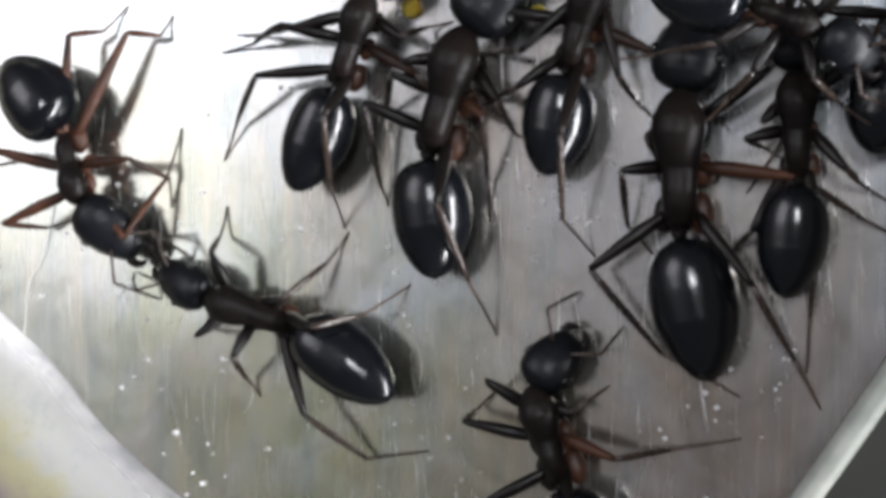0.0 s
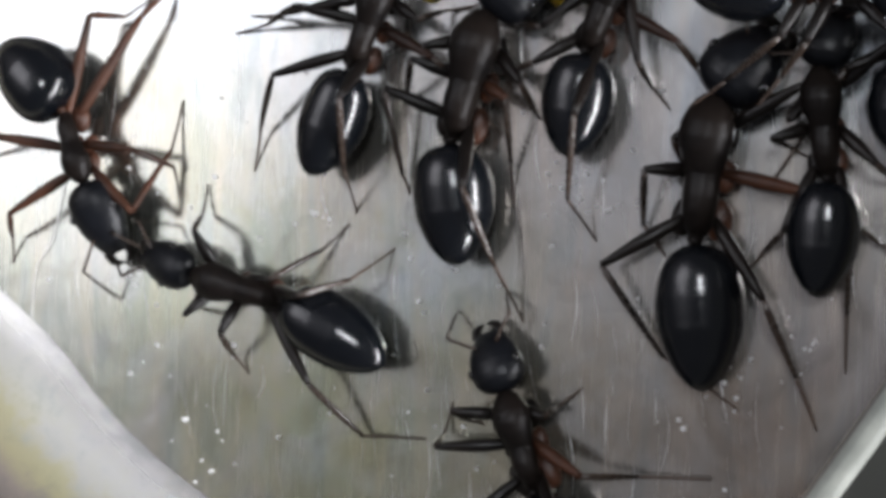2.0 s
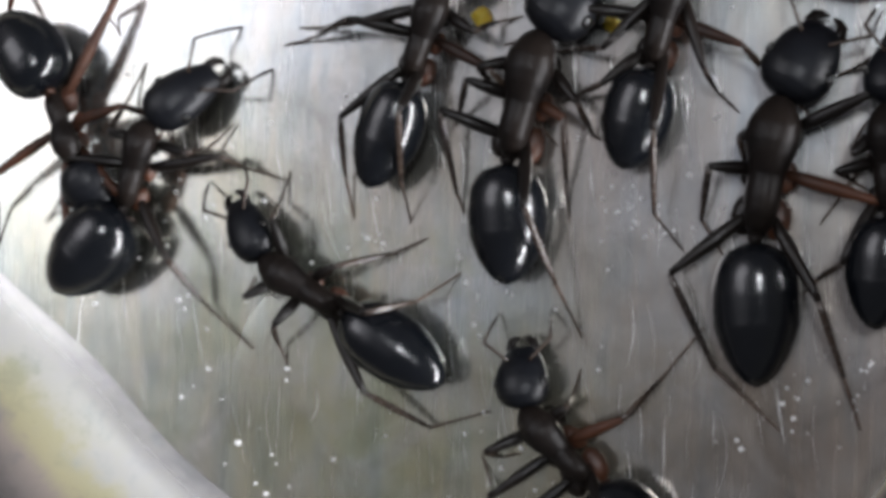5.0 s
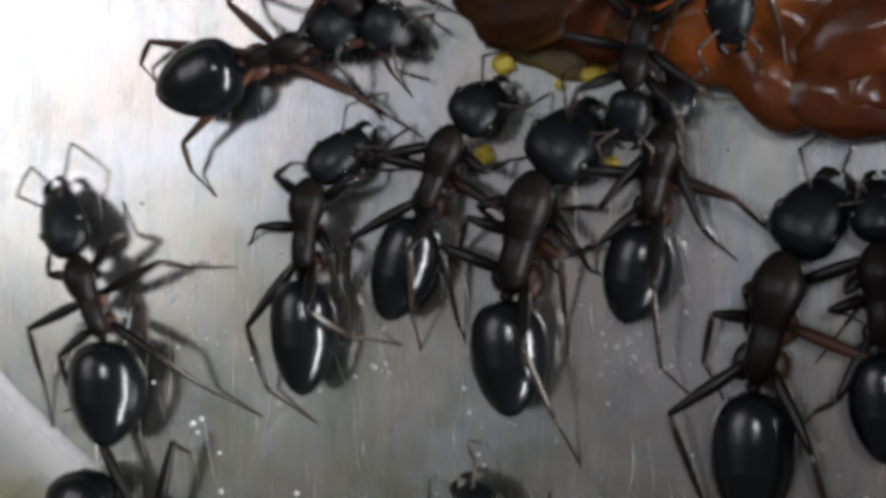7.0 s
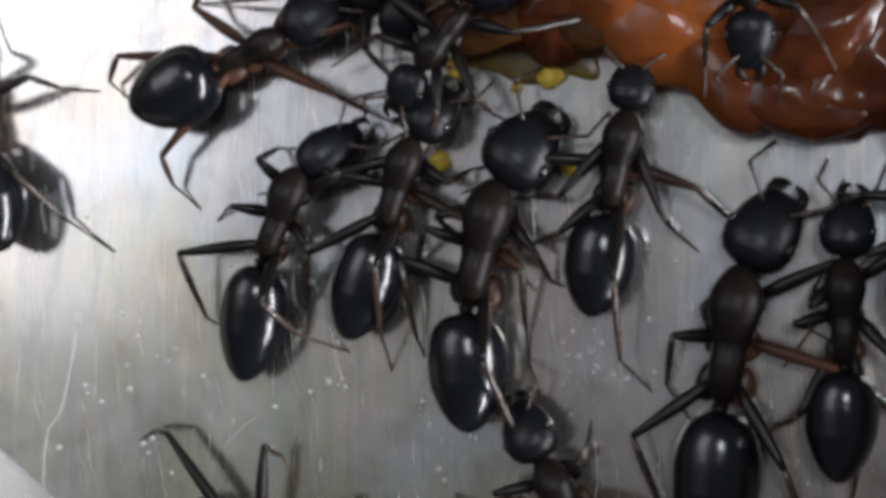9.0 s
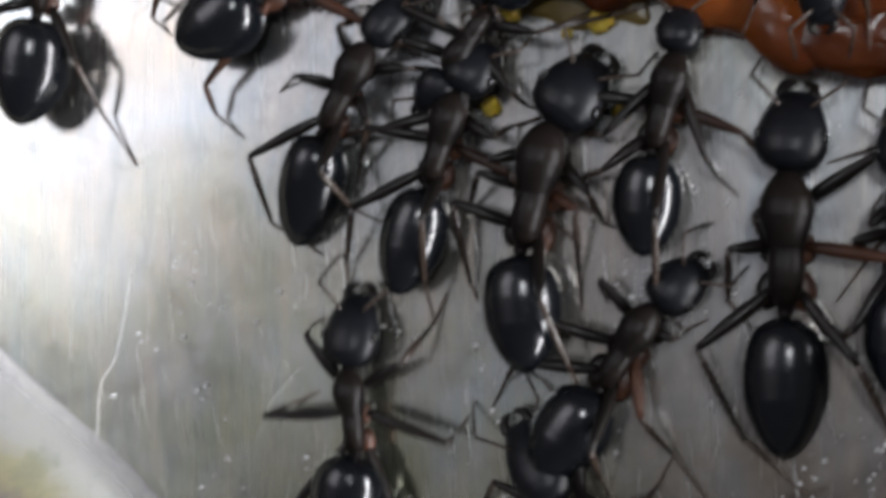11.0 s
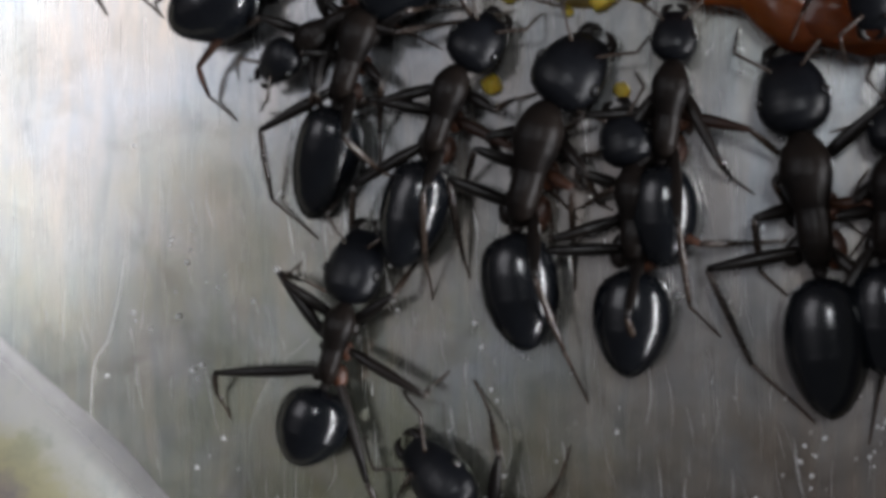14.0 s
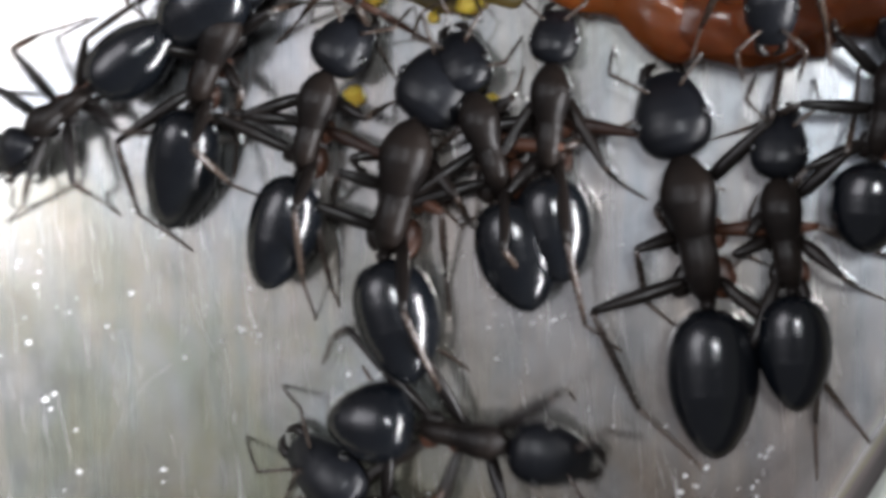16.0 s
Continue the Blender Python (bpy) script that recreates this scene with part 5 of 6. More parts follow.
    walk(bits(ant_a7, 'gaster')[0], [
        (0, pose(-0.000040, -0.001987, 0.001750, 0, 0, -6.5)),
        (1.5, pose(-0.000040, -0.001987, 0.001750, 0, 0, -9.3)),
        (3, pose(-0.000040, -0.001987, 0.001750, 0, 0, -6.3)),
        (5.5, pose(-0.000040, -0.001987, 0.001750, 0, 0, -6.2)),
        (7, pose(-0.000040, -0.001987, 0.001750, 0, 0, 0.3)),
        (8, pose(-0.000040, -0.001987, 0.001750, 0, 0, -3.4)),
        (10.5, pose(-0.000040, -0.001987, 0.001750, 0, 0, -1.4)),
        (11, pose(-0.000040, -0.001987, 0.001750, 0, 0, 1.5)),
        (12.5, pose(-0.000040, -0.001987, 0.001750, 0, 0, 2.4)),
        (14, pose(-0.000040, -0.001987, 0.001750, 0, 0, 5.2)),
        (15, pose(-0.000040, -0.001987, 0.001750, 0, 0, 4.2)),
        (15.5, pose(-0.000040, -0.001987, 0.001750, 0, 0, 1.6)),
        (16, pose(-0.000040, -0.001987, 0.001750, 0, 0, -4.4)),
    ])
    way = [
        (0, pose(-0.022429, 0.003249, 0.000000, 0, 0, -161.9)),
        (1.5, pose(-0.022559, 0.003452, 0.000000, 0, 0, -156.6)),
        (3, pose(-0.023642, 0.003171, 0.000000, 0, 0, -164.7)),
        (5.3, pose(-0.025474, 0.006173, 0.000000, 0, 0, -155.4)),
        (5.5, pose(-0.023391, 0.008380, 0.000000, 0, 0, -100.9)),
        (6, pose(-0.019223, 0.011271, 0.000000, 0, 0, -84.4)),
        (6.5, pose(-0.016736, 0.012689, 0.000000, 0, 0, -70.4)),
        (7, pose(-0.016924, 0.013274, 0.000000, 0, 0, -75.0)),
        (7.5, pose(-0.017006, 0.013312, 0.000000, 0, 0, -69.2)),
        (8, pose(-0.015782, 0.013039, 0.000000, 0, 0, -68.4)),
        (10.5, pose(-0.016083, 0.014395, 0.000000, 0, 0, -68.2)),
        (11, pose(-0.016230, 0.014277, 0.000000, 0, 0, -72.2)),
        (14, pose(-0.016442, 0.014131, 0.000000, 0, 0, -71.9)),
        (16, pose(-0.010768, 0.013983, 0.000000, 0, 0, -71.6)),
    ]
    walk(ant_a9, way)
    walk(bits(ant_a9, 'head')[0], [
        (0, pose(0, 0.001465, 0.001750, -12, 0, 32.0)),
        (1.5, pose(0, 0.001465, 0.001750, -12, 0, 0.7)),
        (3, pose(0, 0.001465, 0.001750, -12, 0, 7.6)),
        (5.3, pose(0, 0.001465, 0.001750, -12, 0, 5.9)),
        (5.5, pose(0, 0.001465, 0.001750, -12, 0, -15.1)),
        (6, pose(0, 0.001465, 0.001750, -12, 0, 15.4)),
        (6.5, pose(0, 0.001465, 0.001750, -12, 0, 13.7)),
        (7, pose(0, 0.001465, 0.001750, -12, 0, 13.6)),
        (7.5, pose(0, 0.001465, 0.001750, -12, 0, 17.7)),
        (8, pose(0, 0.001465, 0.001750, -12, 0, 8.7)),
        (10.5, pose(0, 0.001465, 0.001750, -12, 0, 16.3)),
        (11, pose(0, 0.001465, 0.001750, -12, 0, 13.2)),
        (14, pose(0, 0.001465, 0.001750, -12, 0, 16.2)),
        (16, pose(0, 0.001465, 0.001750, -12, 0, 15.7)),
    ])
    walk(bits(ant_a9, 'gaster')[0], [
        (0, pose(0.000000, -0.001614, 0.001750, 0, 0, 24.6)),
        (1.5, pose(0.000000, -0.001614, 0.001750, 0, 0, 25.9)),
        (3, pose(0.000000, -0.001614, 0.001750, 0, 0, 24.6)),
        (5.3, pose(0.000000, -0.001614, 0.001750, 0, 0, 10.8)),
        (5.5, pose(0.000000, -0.001614, 0.001750, 0, 0, -21.1)),
        (6, pose(0.000000, -0.001614, 0.001750, 0, 0, -2.3)),
        (6.5, pose(0.000000, -0.001614, 0.001750, 0, 0, -11.6)),
        (7, pose(0.000000, -0.001614, 0.001750, 0, 0, 4.1)),
        (7.5, pose(0.000000, -0.001614, 0.001750, 0, 0, 5.2)),
        (8, pose(0.000000, -0.001614, 0.001750, 0, 0, 1.8)),
        (10.5, pose(0.000000, -0.001614, 0.001750, 0, 0, 8.4)),
        (11, pose(0.000000, -0.001614, 0.001750, 0, 0, 12.0)),
        (14, pose(0.000000, -0.001614, 0.001750, 0, 0, 12.1)),
        (16, pose(0.000000, -0.001614, 0.001750, 0, 0, 12.0)),
    ])
    stride(ant_a9, way, 3.29, {
        'L3': [(0.0, -9.5), (1.5, -21.7), (3.0, -9.2), (5.5, -13.8), (6.0, 2.2), (6.5, 0.0), (7.0, 11.6), (8.0, 6.5), (10.5, 16.0)],
        'L2': [(0.0, -46.0), (1.5, -61.9), (3.0, -52.6), (5.5, -37.1), (6.0, 0.0)],
        'R1': [(0.0, -75.0), (1.5, -72.5), (6.0, 0.0)],
        'R2': [(0.0, -75.0), (1.5, -75.0), (5.5, -29.4), (6.0, 25.8), (7.5, 0.0)],
        'R3': [(0.0, -41.6), (1.5, -54.0), (3.0, -58.2), (5.5, -10.7), (6.0, 36.7), (6.5, -0.3), (7.0, 5.0), (7.5, 1.5), (8.0, 0.0), (10.5, 7.4)],
    })
    way = [
        (0, pose(-0.040515, -0.000537, 0.000000, 0, 0, 24.2)),
        (3.2, pose(-0.037936, -0.000332, 0.000000, 0, 0, 24.4)),
        (4.2, pose(-0.029781, 0.000459, 0.000000, 0, 0, -33.9)),
        (5.3, pose(-0.020848, 0.004561, 0.000000, 0, 0, -12.3)),
        (5.5, pose(-0.020647, 0.004688, 0.000000, 0, 0, -14.8)),
        (6, pose(-0.020603, 0.004146, 0.000000, 0, 0, -18.1)),
        (6.5, pose(-0.020574, 0.004094, 0.000000, 0, 0, -15.5)),
        (6.7, pose(-0.020984, 0.004417, 0.000000, 0, 0, -5.9)),
        (6.8, pose(-0.022844, 0.003322, 0.000000, 0, 0, 11.8)),
        (7, pose(-0.024951, 0.003590, 0.000000, 0, 0, 22.0)),
        (7.2, pose(-0.026949, 0.004110, 0.000000, 0, 0, 26.6)),
        (7.5, pose(-0.027161, 0.007031, 0.000000, 0, 0, 23.1)),
        (8, pose(-0.028646, 0.010782, 0.000000, 0, 0, 16.9)),
        (8.2, pose(-0.028566, 0.010633, 0.000000, 0, 0, 17.0)),
        (10.5, pose(-0.028520, 0.015100, 0.000000, 0, 0, 5.8)),
        (11, pose(-0.026869, 0.015223, 0.000000, 0, 0, -8.0)),
        (12, pose(-0.028124, 0.016634, 0.000000, 0, 0, -7.5)),
        (16, pose(-0.027463, 0.024445, 0.000000, 0, 0, -10.8)),
    ]
    walk(ant_a10, way)
    walk(bits(ant_a10, 'head')[0], [
        (0, pose(0, 0.001739, 0.001800, -12, 0, 13.5)),
        (3.2, pose(0, 0.001739, 0.001800, -12, 0, 13.5)),
        (4.2, pose(0, 0.001739, 0.001800, -12, 0, -10.5)),
        (5.3, pose(0, 0.001739, 0.001800, -12, 0, -37.9)),
        (5.5, pose(0, 0.001739, 0.001800, -12, 0, -21.1)),
        (6, pose(0, 0.001739, 0.001800, -12, 0, -0.9)),
        (6.5, pose(0, 0.001739, 0.001800, -12, 0, -20.6)),
        (6.7, pose(0, 0.001739, 0.001800, -12, 0, -3.3)),
        (6.8, pose(0, 0.001739, 0.001800, -12, 0, -3.4)),
        (7, pose(0, 0.001739, 0.001800, -12, 0, 5.9)),
        (7.2, pose(0, 0.001739, 0.001800, -12, 0, 10.4)),
        (7.5, pose(0, 0.001739, 0.001800, -12, 0, 22.7)),
        (8, pose(0, 0.001739, 0.001800, -12, 0, 22.7)),
        (8.2, pose(0, 0.001739, 0.001800, -12, 0, 22.7)),
        (10.5, pose(0, 0.001739, 0.001800, -12, 0, -0.9)),
        (11, pose(0, 0.001739, 0.001800, -12, 0, 12.4)),
        (12, pose(0, 0.001739, 0.001800, -12, 0, 12.4)),
        (16, pose(0, 0.001739, 0.001800, -12, 0, 14.7)),
    ])
    walk(bits(ant_a10, 'gaster')[0], [
        (0, pose(0.000000, -0.001917, 0.001800, 0, 0, -0.8)),
        (3.2, pose(0.000000, -0.001917, 0.001800, 0, 0, -0.8)),
        (4.2, pose(0.000000, -0.001917, 0.001800, 0, 0, -4.4)),
        (5.3, pose(0.000000, -0.001917, 0.001800, 0, 0, -30.9)),
        (5.5, pose(0.000000, -0.001917, 0.001800, 0, 0, -23.3)),
        (6, pose(0.000000, -0.001917, 0.001800, 0, 0, -18.6)),
        (6.5, pose(0.000000, -0.001917, 0.001800, 0, 0, -22.1)),
        (6.7, pose(0.000000, -0.001917, 0.001800, 0, 0, -29.3)),
        (6.8, pose(0.000000, -0.001917, 0.001800, 0, 0, -28.7)),
        (7, pose(0.000000, -0.001917, 0.001800, 0, 0, -18.6)),
        (7.2, pose(0.000000, -0.001917, 0.001800, 0, 0, 6.3)),
        (7.5, pose(0.000000, -0.001917, 0.001800, 0, 0, 15.7)),
        (8, pose(0.000000, -0.001917, 0.001800, 0, 0, 15.5)),
        (8.2, pose(0.000000, -0.001917, 0.001800, 0, 0, 12.5)),
        (10.5, pose(0.000000, -0.001917, 0.001800, 0, 0, 4.6)),
        (11, pose(0.000000, -0.001917, 0.001800, 0, 0, -2.9)),
        (12, pose(0.000000, -0.001917, 0.001800, 0, 0, -3.6)),
        (16, pose(0.000000, -0.001917, 0.001800, 0, 0, -3.8)),
    ])
    stride(ant_a10, way, 3.66, {
        'L1': [(6.5, 0.0), (7.0, -28.9)],
        'L2': [(5.5, 7.6), (6.5, 0.0), (7.0, 2.0)],
        'R3': [(5.3, -5.6), (6.5, 0.0), (7.0, -12.4), (8.0, -16.3)],
    })
    way = [
        (0, pose(-0.041191, -0.001437, 0.000000, 0, 0, 135.7)),
        (5.3, pose(-0.034255, 0.006174, 0.000000, 0, 0, 212.9)),
        (6, pose(-0.029771, 0.003290, 0.000000, 0, 0, 205.9)),
        (6.2, pose(-0.027696, -0.000128, 0.000000, 0, 0, 203.6)),
        (6.4, pose(-0.027051, -0.001590, 0.000000, 0, 0, 206.3)),
        (6.5, pose(-0.026519, -0.003414, 0.000000, 0, 0, 212.5)),
        (6.8, pose(-0.022545, -0.003726, 0.000000, 0, 0, 246.7)),
        (7, pose(-0.021922, -0.005530, 0.000000, 0, 0, 257.0)),
        (7.5, pose(-0.021322, -0.005473, 0.000000, 0, 0, 252.9)),
        (8, pose(-0.019418, -0.004127, 0.000000, 0, 0, 259.6)),
        (8.2, pose(-0.018788, -0.003957, 0.000000, 0, 0, 259.6)),
        (10.3, pose(-0.011751, -0.006475, 0.000000, 0, 0, 322.3)),
        (10.5, pose(-0.011881, -0.006345, 0.000000, 0, 0, 333.7)),
        (10.7, pose(-0.012737, -0.003360, 0.000000, 0, 0, 327.9)),
        (11, pose(-0.013969, -0.002036, 0.000000, 0, 0, 365.8)),
        (11.2, pose(-0.014457, -0.000213, 0.000000, 0, 0, 363.1)),
        (11.5, pose(-0.013935, -0.000964, 0.000000, 0, 0, 357.2)),
        (11.9, pose(-0.013496, -0.000317, 0.000000, 0, 0, 357.2)),
        (12.1, pose(-0.014312, -0.000181, 0.000000, 0, 0, 359.3)),
        (12.5, pose(-0.014419, -0.000064, 0.000000, 0, 0, 351.2)),
        (13, pose(-0.014178, -0.000593, 0.000000, 0, 0, 351.6)),
        (13.5, pose(-0.014573, -0.000717, 0.000000, 0, 0, 344.7)),
        (14, pose(-0.014594, -0.000382, 0.000000, 0, 0, 344.2)),
        (14.5, pose(-0.013731, 0.002234, 0.000000, 0, 0, 330.3)),
        (15, pose(-0.012085, -0.000192, 0.000000, 0, 0, 278.1)),
        (15.5, pose(-0.010981, 0.000025, 0.000000, 0, 0, 281.7)),
        (16, pose(-0.004887, -0.002436, 0.000000, 0, 0, 259.2)),
    ]
    walk(ant_a12, way)
    walk(bits(ant_a12, 'head')[0], [
        (0, pose(0, 0.001596, 0.001750, -12, 0, -3.3)),
        (5.3, pose(0, 0.001596, 0.001750, -12, 0, 1.8)),
        (6, pose(0, 0.001596, 0.001750, -12, 0, 14.3)),
        (6.2, pose(0, 0.001596, 0.001750, -12, 0, 13.2)),
        (6.4, pose(0, 0.001596, 0.001750, -12, 0, 22.5)),
        (6.5, pose(0, 0.001596, 0.001750, -12, 0, 14.2)),
        (6.8, pose(0, 0.001596, 0.001750, -12, 0, -25.1)),
        (7, pose(0, 0.001596, 0.001750, -12, 0, -13.2)),
        (7.5, pose(0, 0.001596, 0.001750, -12, 0, 3.8)),
        (8, pose(0, 0.001596, 0.001750, -12, 0, -3.7)),
        (8.2, pose(0, 0.001596, 0.001750, -12, 0, -3.7)),
        (10.3, pose(0, 0.001596, 0.001750, -12, 0, -12.0)),
        (10.5, pose(0, 0.001596, 0.001750, -12, 0, -10.1)),
        (10.7, pose(0, 0.001596, 0.001750, -12, 0, -18.9)),
        (11, pose(0, 0.001596, 0.001750, -12, 0, -10.5)),
        (11.2, pose(0, 0.001596, 0.001750, -12, 0, -17.6)),
        (11.5, pose(0, 0.001596, 0.001750, -12, 0, -35.8)),
        (11.9, pose(0, 0.001596, 0.001750, -12, 0, -39.3)),
        (12.1, pose(0, 0.001596, 0.001750, -12, 0, -1.2)),
        (12.5, pose(0, 0.001596, 0.001750, -12, 0, 23.1)),
        (13, pose(0, 0.001596, 0.001750, -12, 0, 30.2)),
        (13.5, pose(0, 0.001596, 0.001750, -12, 0, 28.9)),
        (14, pose(0, 0.001596, 0.001750, -12, 0, 4.6)),
        (14.5, pose(0, 0.001596, 0.001750, -12, 0, -35.7)),
        (15, pose(0, 0.001596, 0.001750, -12, 0, -18.8)),
        (15.5, pose(0, 0.001596, 0.001750, -12, 0, -0.6)),
        (16, pose(0, 0.001596, 0.001750, -12, 0, -3.3)),
    ])
    walk(bits(ant_a12, 'gaster')[0], [
        (0, pose(0.000000, -0.001759, 0.001750, 0, 0, 19.5)),
        (5.3, pose(0.000000, -0.001759, 0.001750, 0, 0, -0.4)),
        (6, pose(0.000000, -0.001759, 0.001750, 0, 0, -3.3)),
        (6.2, pose(0.000000, -0.001759, 0.001750, 0, 0, -1.1)),
        (6.4, pose(0.000000, -0.001759, 0.001750, 0, 0, 1.2)),
        (6.5, pose(0.000000, -0.001759, 0.001750, 0, 0, 1.8)),
        (6.8, pose(0.000000, -0.001759, 0.001750, 0, 0, 16.1)),
        (7, pose(0.000000, -0.001759, 0.001750, 0, 0, -1.2)),
        (7.5, pose(0.000000, -0.001759, 0.001750, 0, 0, 10.1)),
        (8, pose(0.000000, -0.001759, 0.001750, 0, 0, 22.5)),
        (8.2, pose(0.000000, -0.001759, 0.001750, 0, 0, 22.6)),
        (10.3, pose(0.000000, -0.001759, 0.001750, 0, 0, -0.4)),
        (10.5, pose(0.000000, -0.001759, 0.001750, 0, 0, 4.7)),
        (10.7, pose(0.000000, -0.001759, 0.001750, 0, 0, 17.0)),
        (11, pose(0.000000, -0.001759, 0.001750, 0, 0, -25.4)),
        (11.2, pose(0.000000, -0.001759, 0.001750, 0, 0, -11.7)),
        (11.5, pose(0.000000, -0.001759, 0.001750, 0, 0, -8.1)),
        (11.9, pose(0.000000, -0.001759, 0.001750, 0, 0, -15.6)),
        (12.1, pose(0.000000, -0.001759, 0.001750, 0, 0, -17.1)),
        (12.5, pose(0.000000, -0.001759, 0.001750, 0, 0, -4.0)),
        (13, pose(0.000000, -0.001759, 0.001750, 0, 0, -18.2)),
        (13.5, pose(0.000000, -0.001759, 0.001750, 0, 0, -4.4)),
        (14, pose(0.000000, -0.001759, 0.001750, 0, 0, -5.3)),
        (14.5, pose(0.000000, -0.001759, 0.001750, 0, 0, 8.4)),
        (15, pose(0.000000, -0.001759, 0.001750, 0, 0, 23.5)),
        (15.5, pose(0.000000, -0.001759, 0.001750, 0, 0, 13.8)),
        (16, pose(0.000000, -0.001759, 0.001750, 0, 0, 6.1)),
    ])
    stride(ant_a12, way, 3.58, {
        'L1': [(11.5, 0.0), (12.0, 22.0), (12.5, 58.3), (15.0, 28.1), (15.5, 10.7)],
        'L2': [(11.5, 0.0), (12.0, -2.8), (12.5, 24.5), (14.0, -36.2), (14.5, 10.6), (15.0, 36.6), (15.5, 40.5)],
        'L3': [(11.5, 0.0), (12.0, -26.2), (12.5, -17.2), (14.0, -24.2), (14.5, -4.5), (15.0, 33.4), (15.5, 12.2)],
        'R2': [(11.5, 0.0), (12.0, -2.7), (12.5, 3.5), (14.0, 11.1), (14.5, -3.3), (15.0, 52.5), (15.5, 14.8)],
        'R3': [(11.5, 0.0), (12.0, 2.9), (12.5, 17.4), (14.0, 14.9), (14.5, 19.3), (15.0, 75.0), (15.5, 25.9)],
    })
    way = [
        (0, pose(-0.002937, -0.006129, 0.000000, 0, 0, 17.7)),
        (0.5, pose(-0.003481, -0.006144, 0.000000, 0, 0, 16.6)),
        (1, pose(-0.004577, -0.006437, 0.000000, 0, 0, 15.7)),
        (1.5, pose(-0.004563, -0.006568, 0.000000, 0, 0, 15.4)),
        (2, pose(-0.004485, -0.006811, 0.000000, 0, 0, 18.6)),
        (2.5, pose(-0.004071, -0.006858, 0.000000, 0, 0, 19.8)),
        (3, pose(-0.004620, -0.006790, 0.000000, 0, 0, 20.8)),
        (5.3, pose(-0.005488, -0.005998, 0.000000, 0, 0, 45.4)),
        (5.5, pose(-0.005586, -0.005546, 0.000000, 0, 0, 39.7)),
        (6, pose(-0.005958, -0.005797, 0.000000, 0, 0, 37.2)),
        (6.5, pose(-0.006200, -0.005974, 0.000000, 0, 0, 38.9)),
        (7, pose(-0.006549, -0.006114, 0.000000, 0, 0, 39.7)),
        (7.2, pose(-0.008236, -0.005649, 0.000000, 0, 0, 37.5)),
        (7.5, pose(-0.009620, -0.005322, 0.000000, 0, 0, 33.9)),
        (8, pose(-0.005309, -0.004490, 0.000000, 0, 0, 62.1)),
        (8.2, pose(-0.003513, -0.003951, 0.000000, 0, 0, 56.7)),
        (10.3, pose(-0.004492, -0.000090, 0.000000, 0, 0, -24.6)),
        (10.5, pose(-0.003466, 0.000767, 0.000000, 0, 0, -32.9)),
        (11, pose(-0.003590, 0.000430, 0.000000, 0, 0, -32.9)),
        (11.5, pose(-0.002740, 0.001064, 0.000000, 0, 0, -35.2)),
        (11.9, pose(-0.003103, 0.000733, 0.000000, 0, 0, -22.6)),
        (12.1, pose(-0.004215, -0.000643, 0.000000, 0, 0, -3.4)),
        (12.5, pose(-0.003903, -0.000044, 0.000000, 0, 0, -6.4)),
        (13, pose(-0.003056, 0.000962, 0.000000, 0, 0, -19.1)),
        (13.5, pose(-0.002975, 0.003131, 0.000000, 0, 0, -3.5)),
        (14, pose(-0.003382, 0.004350, 0.000000, 0, 0, -0.6)),
        (14.5, pose(-0.003782, 0.004528, 0.000000, 0, 0, 13.3)),
        (15, pose(-0.004795, 0.005377, 0.000000, 0, 0, 6.5)),
        (15.5, pose(-0.005096, 0.006951, 0.000000, 0, 0, 4.8)),
        (16, pose(-0.003884, 0.007481, 0.000000, 0, 0, 16.3)),
    ]
    walk(ant_c, way)
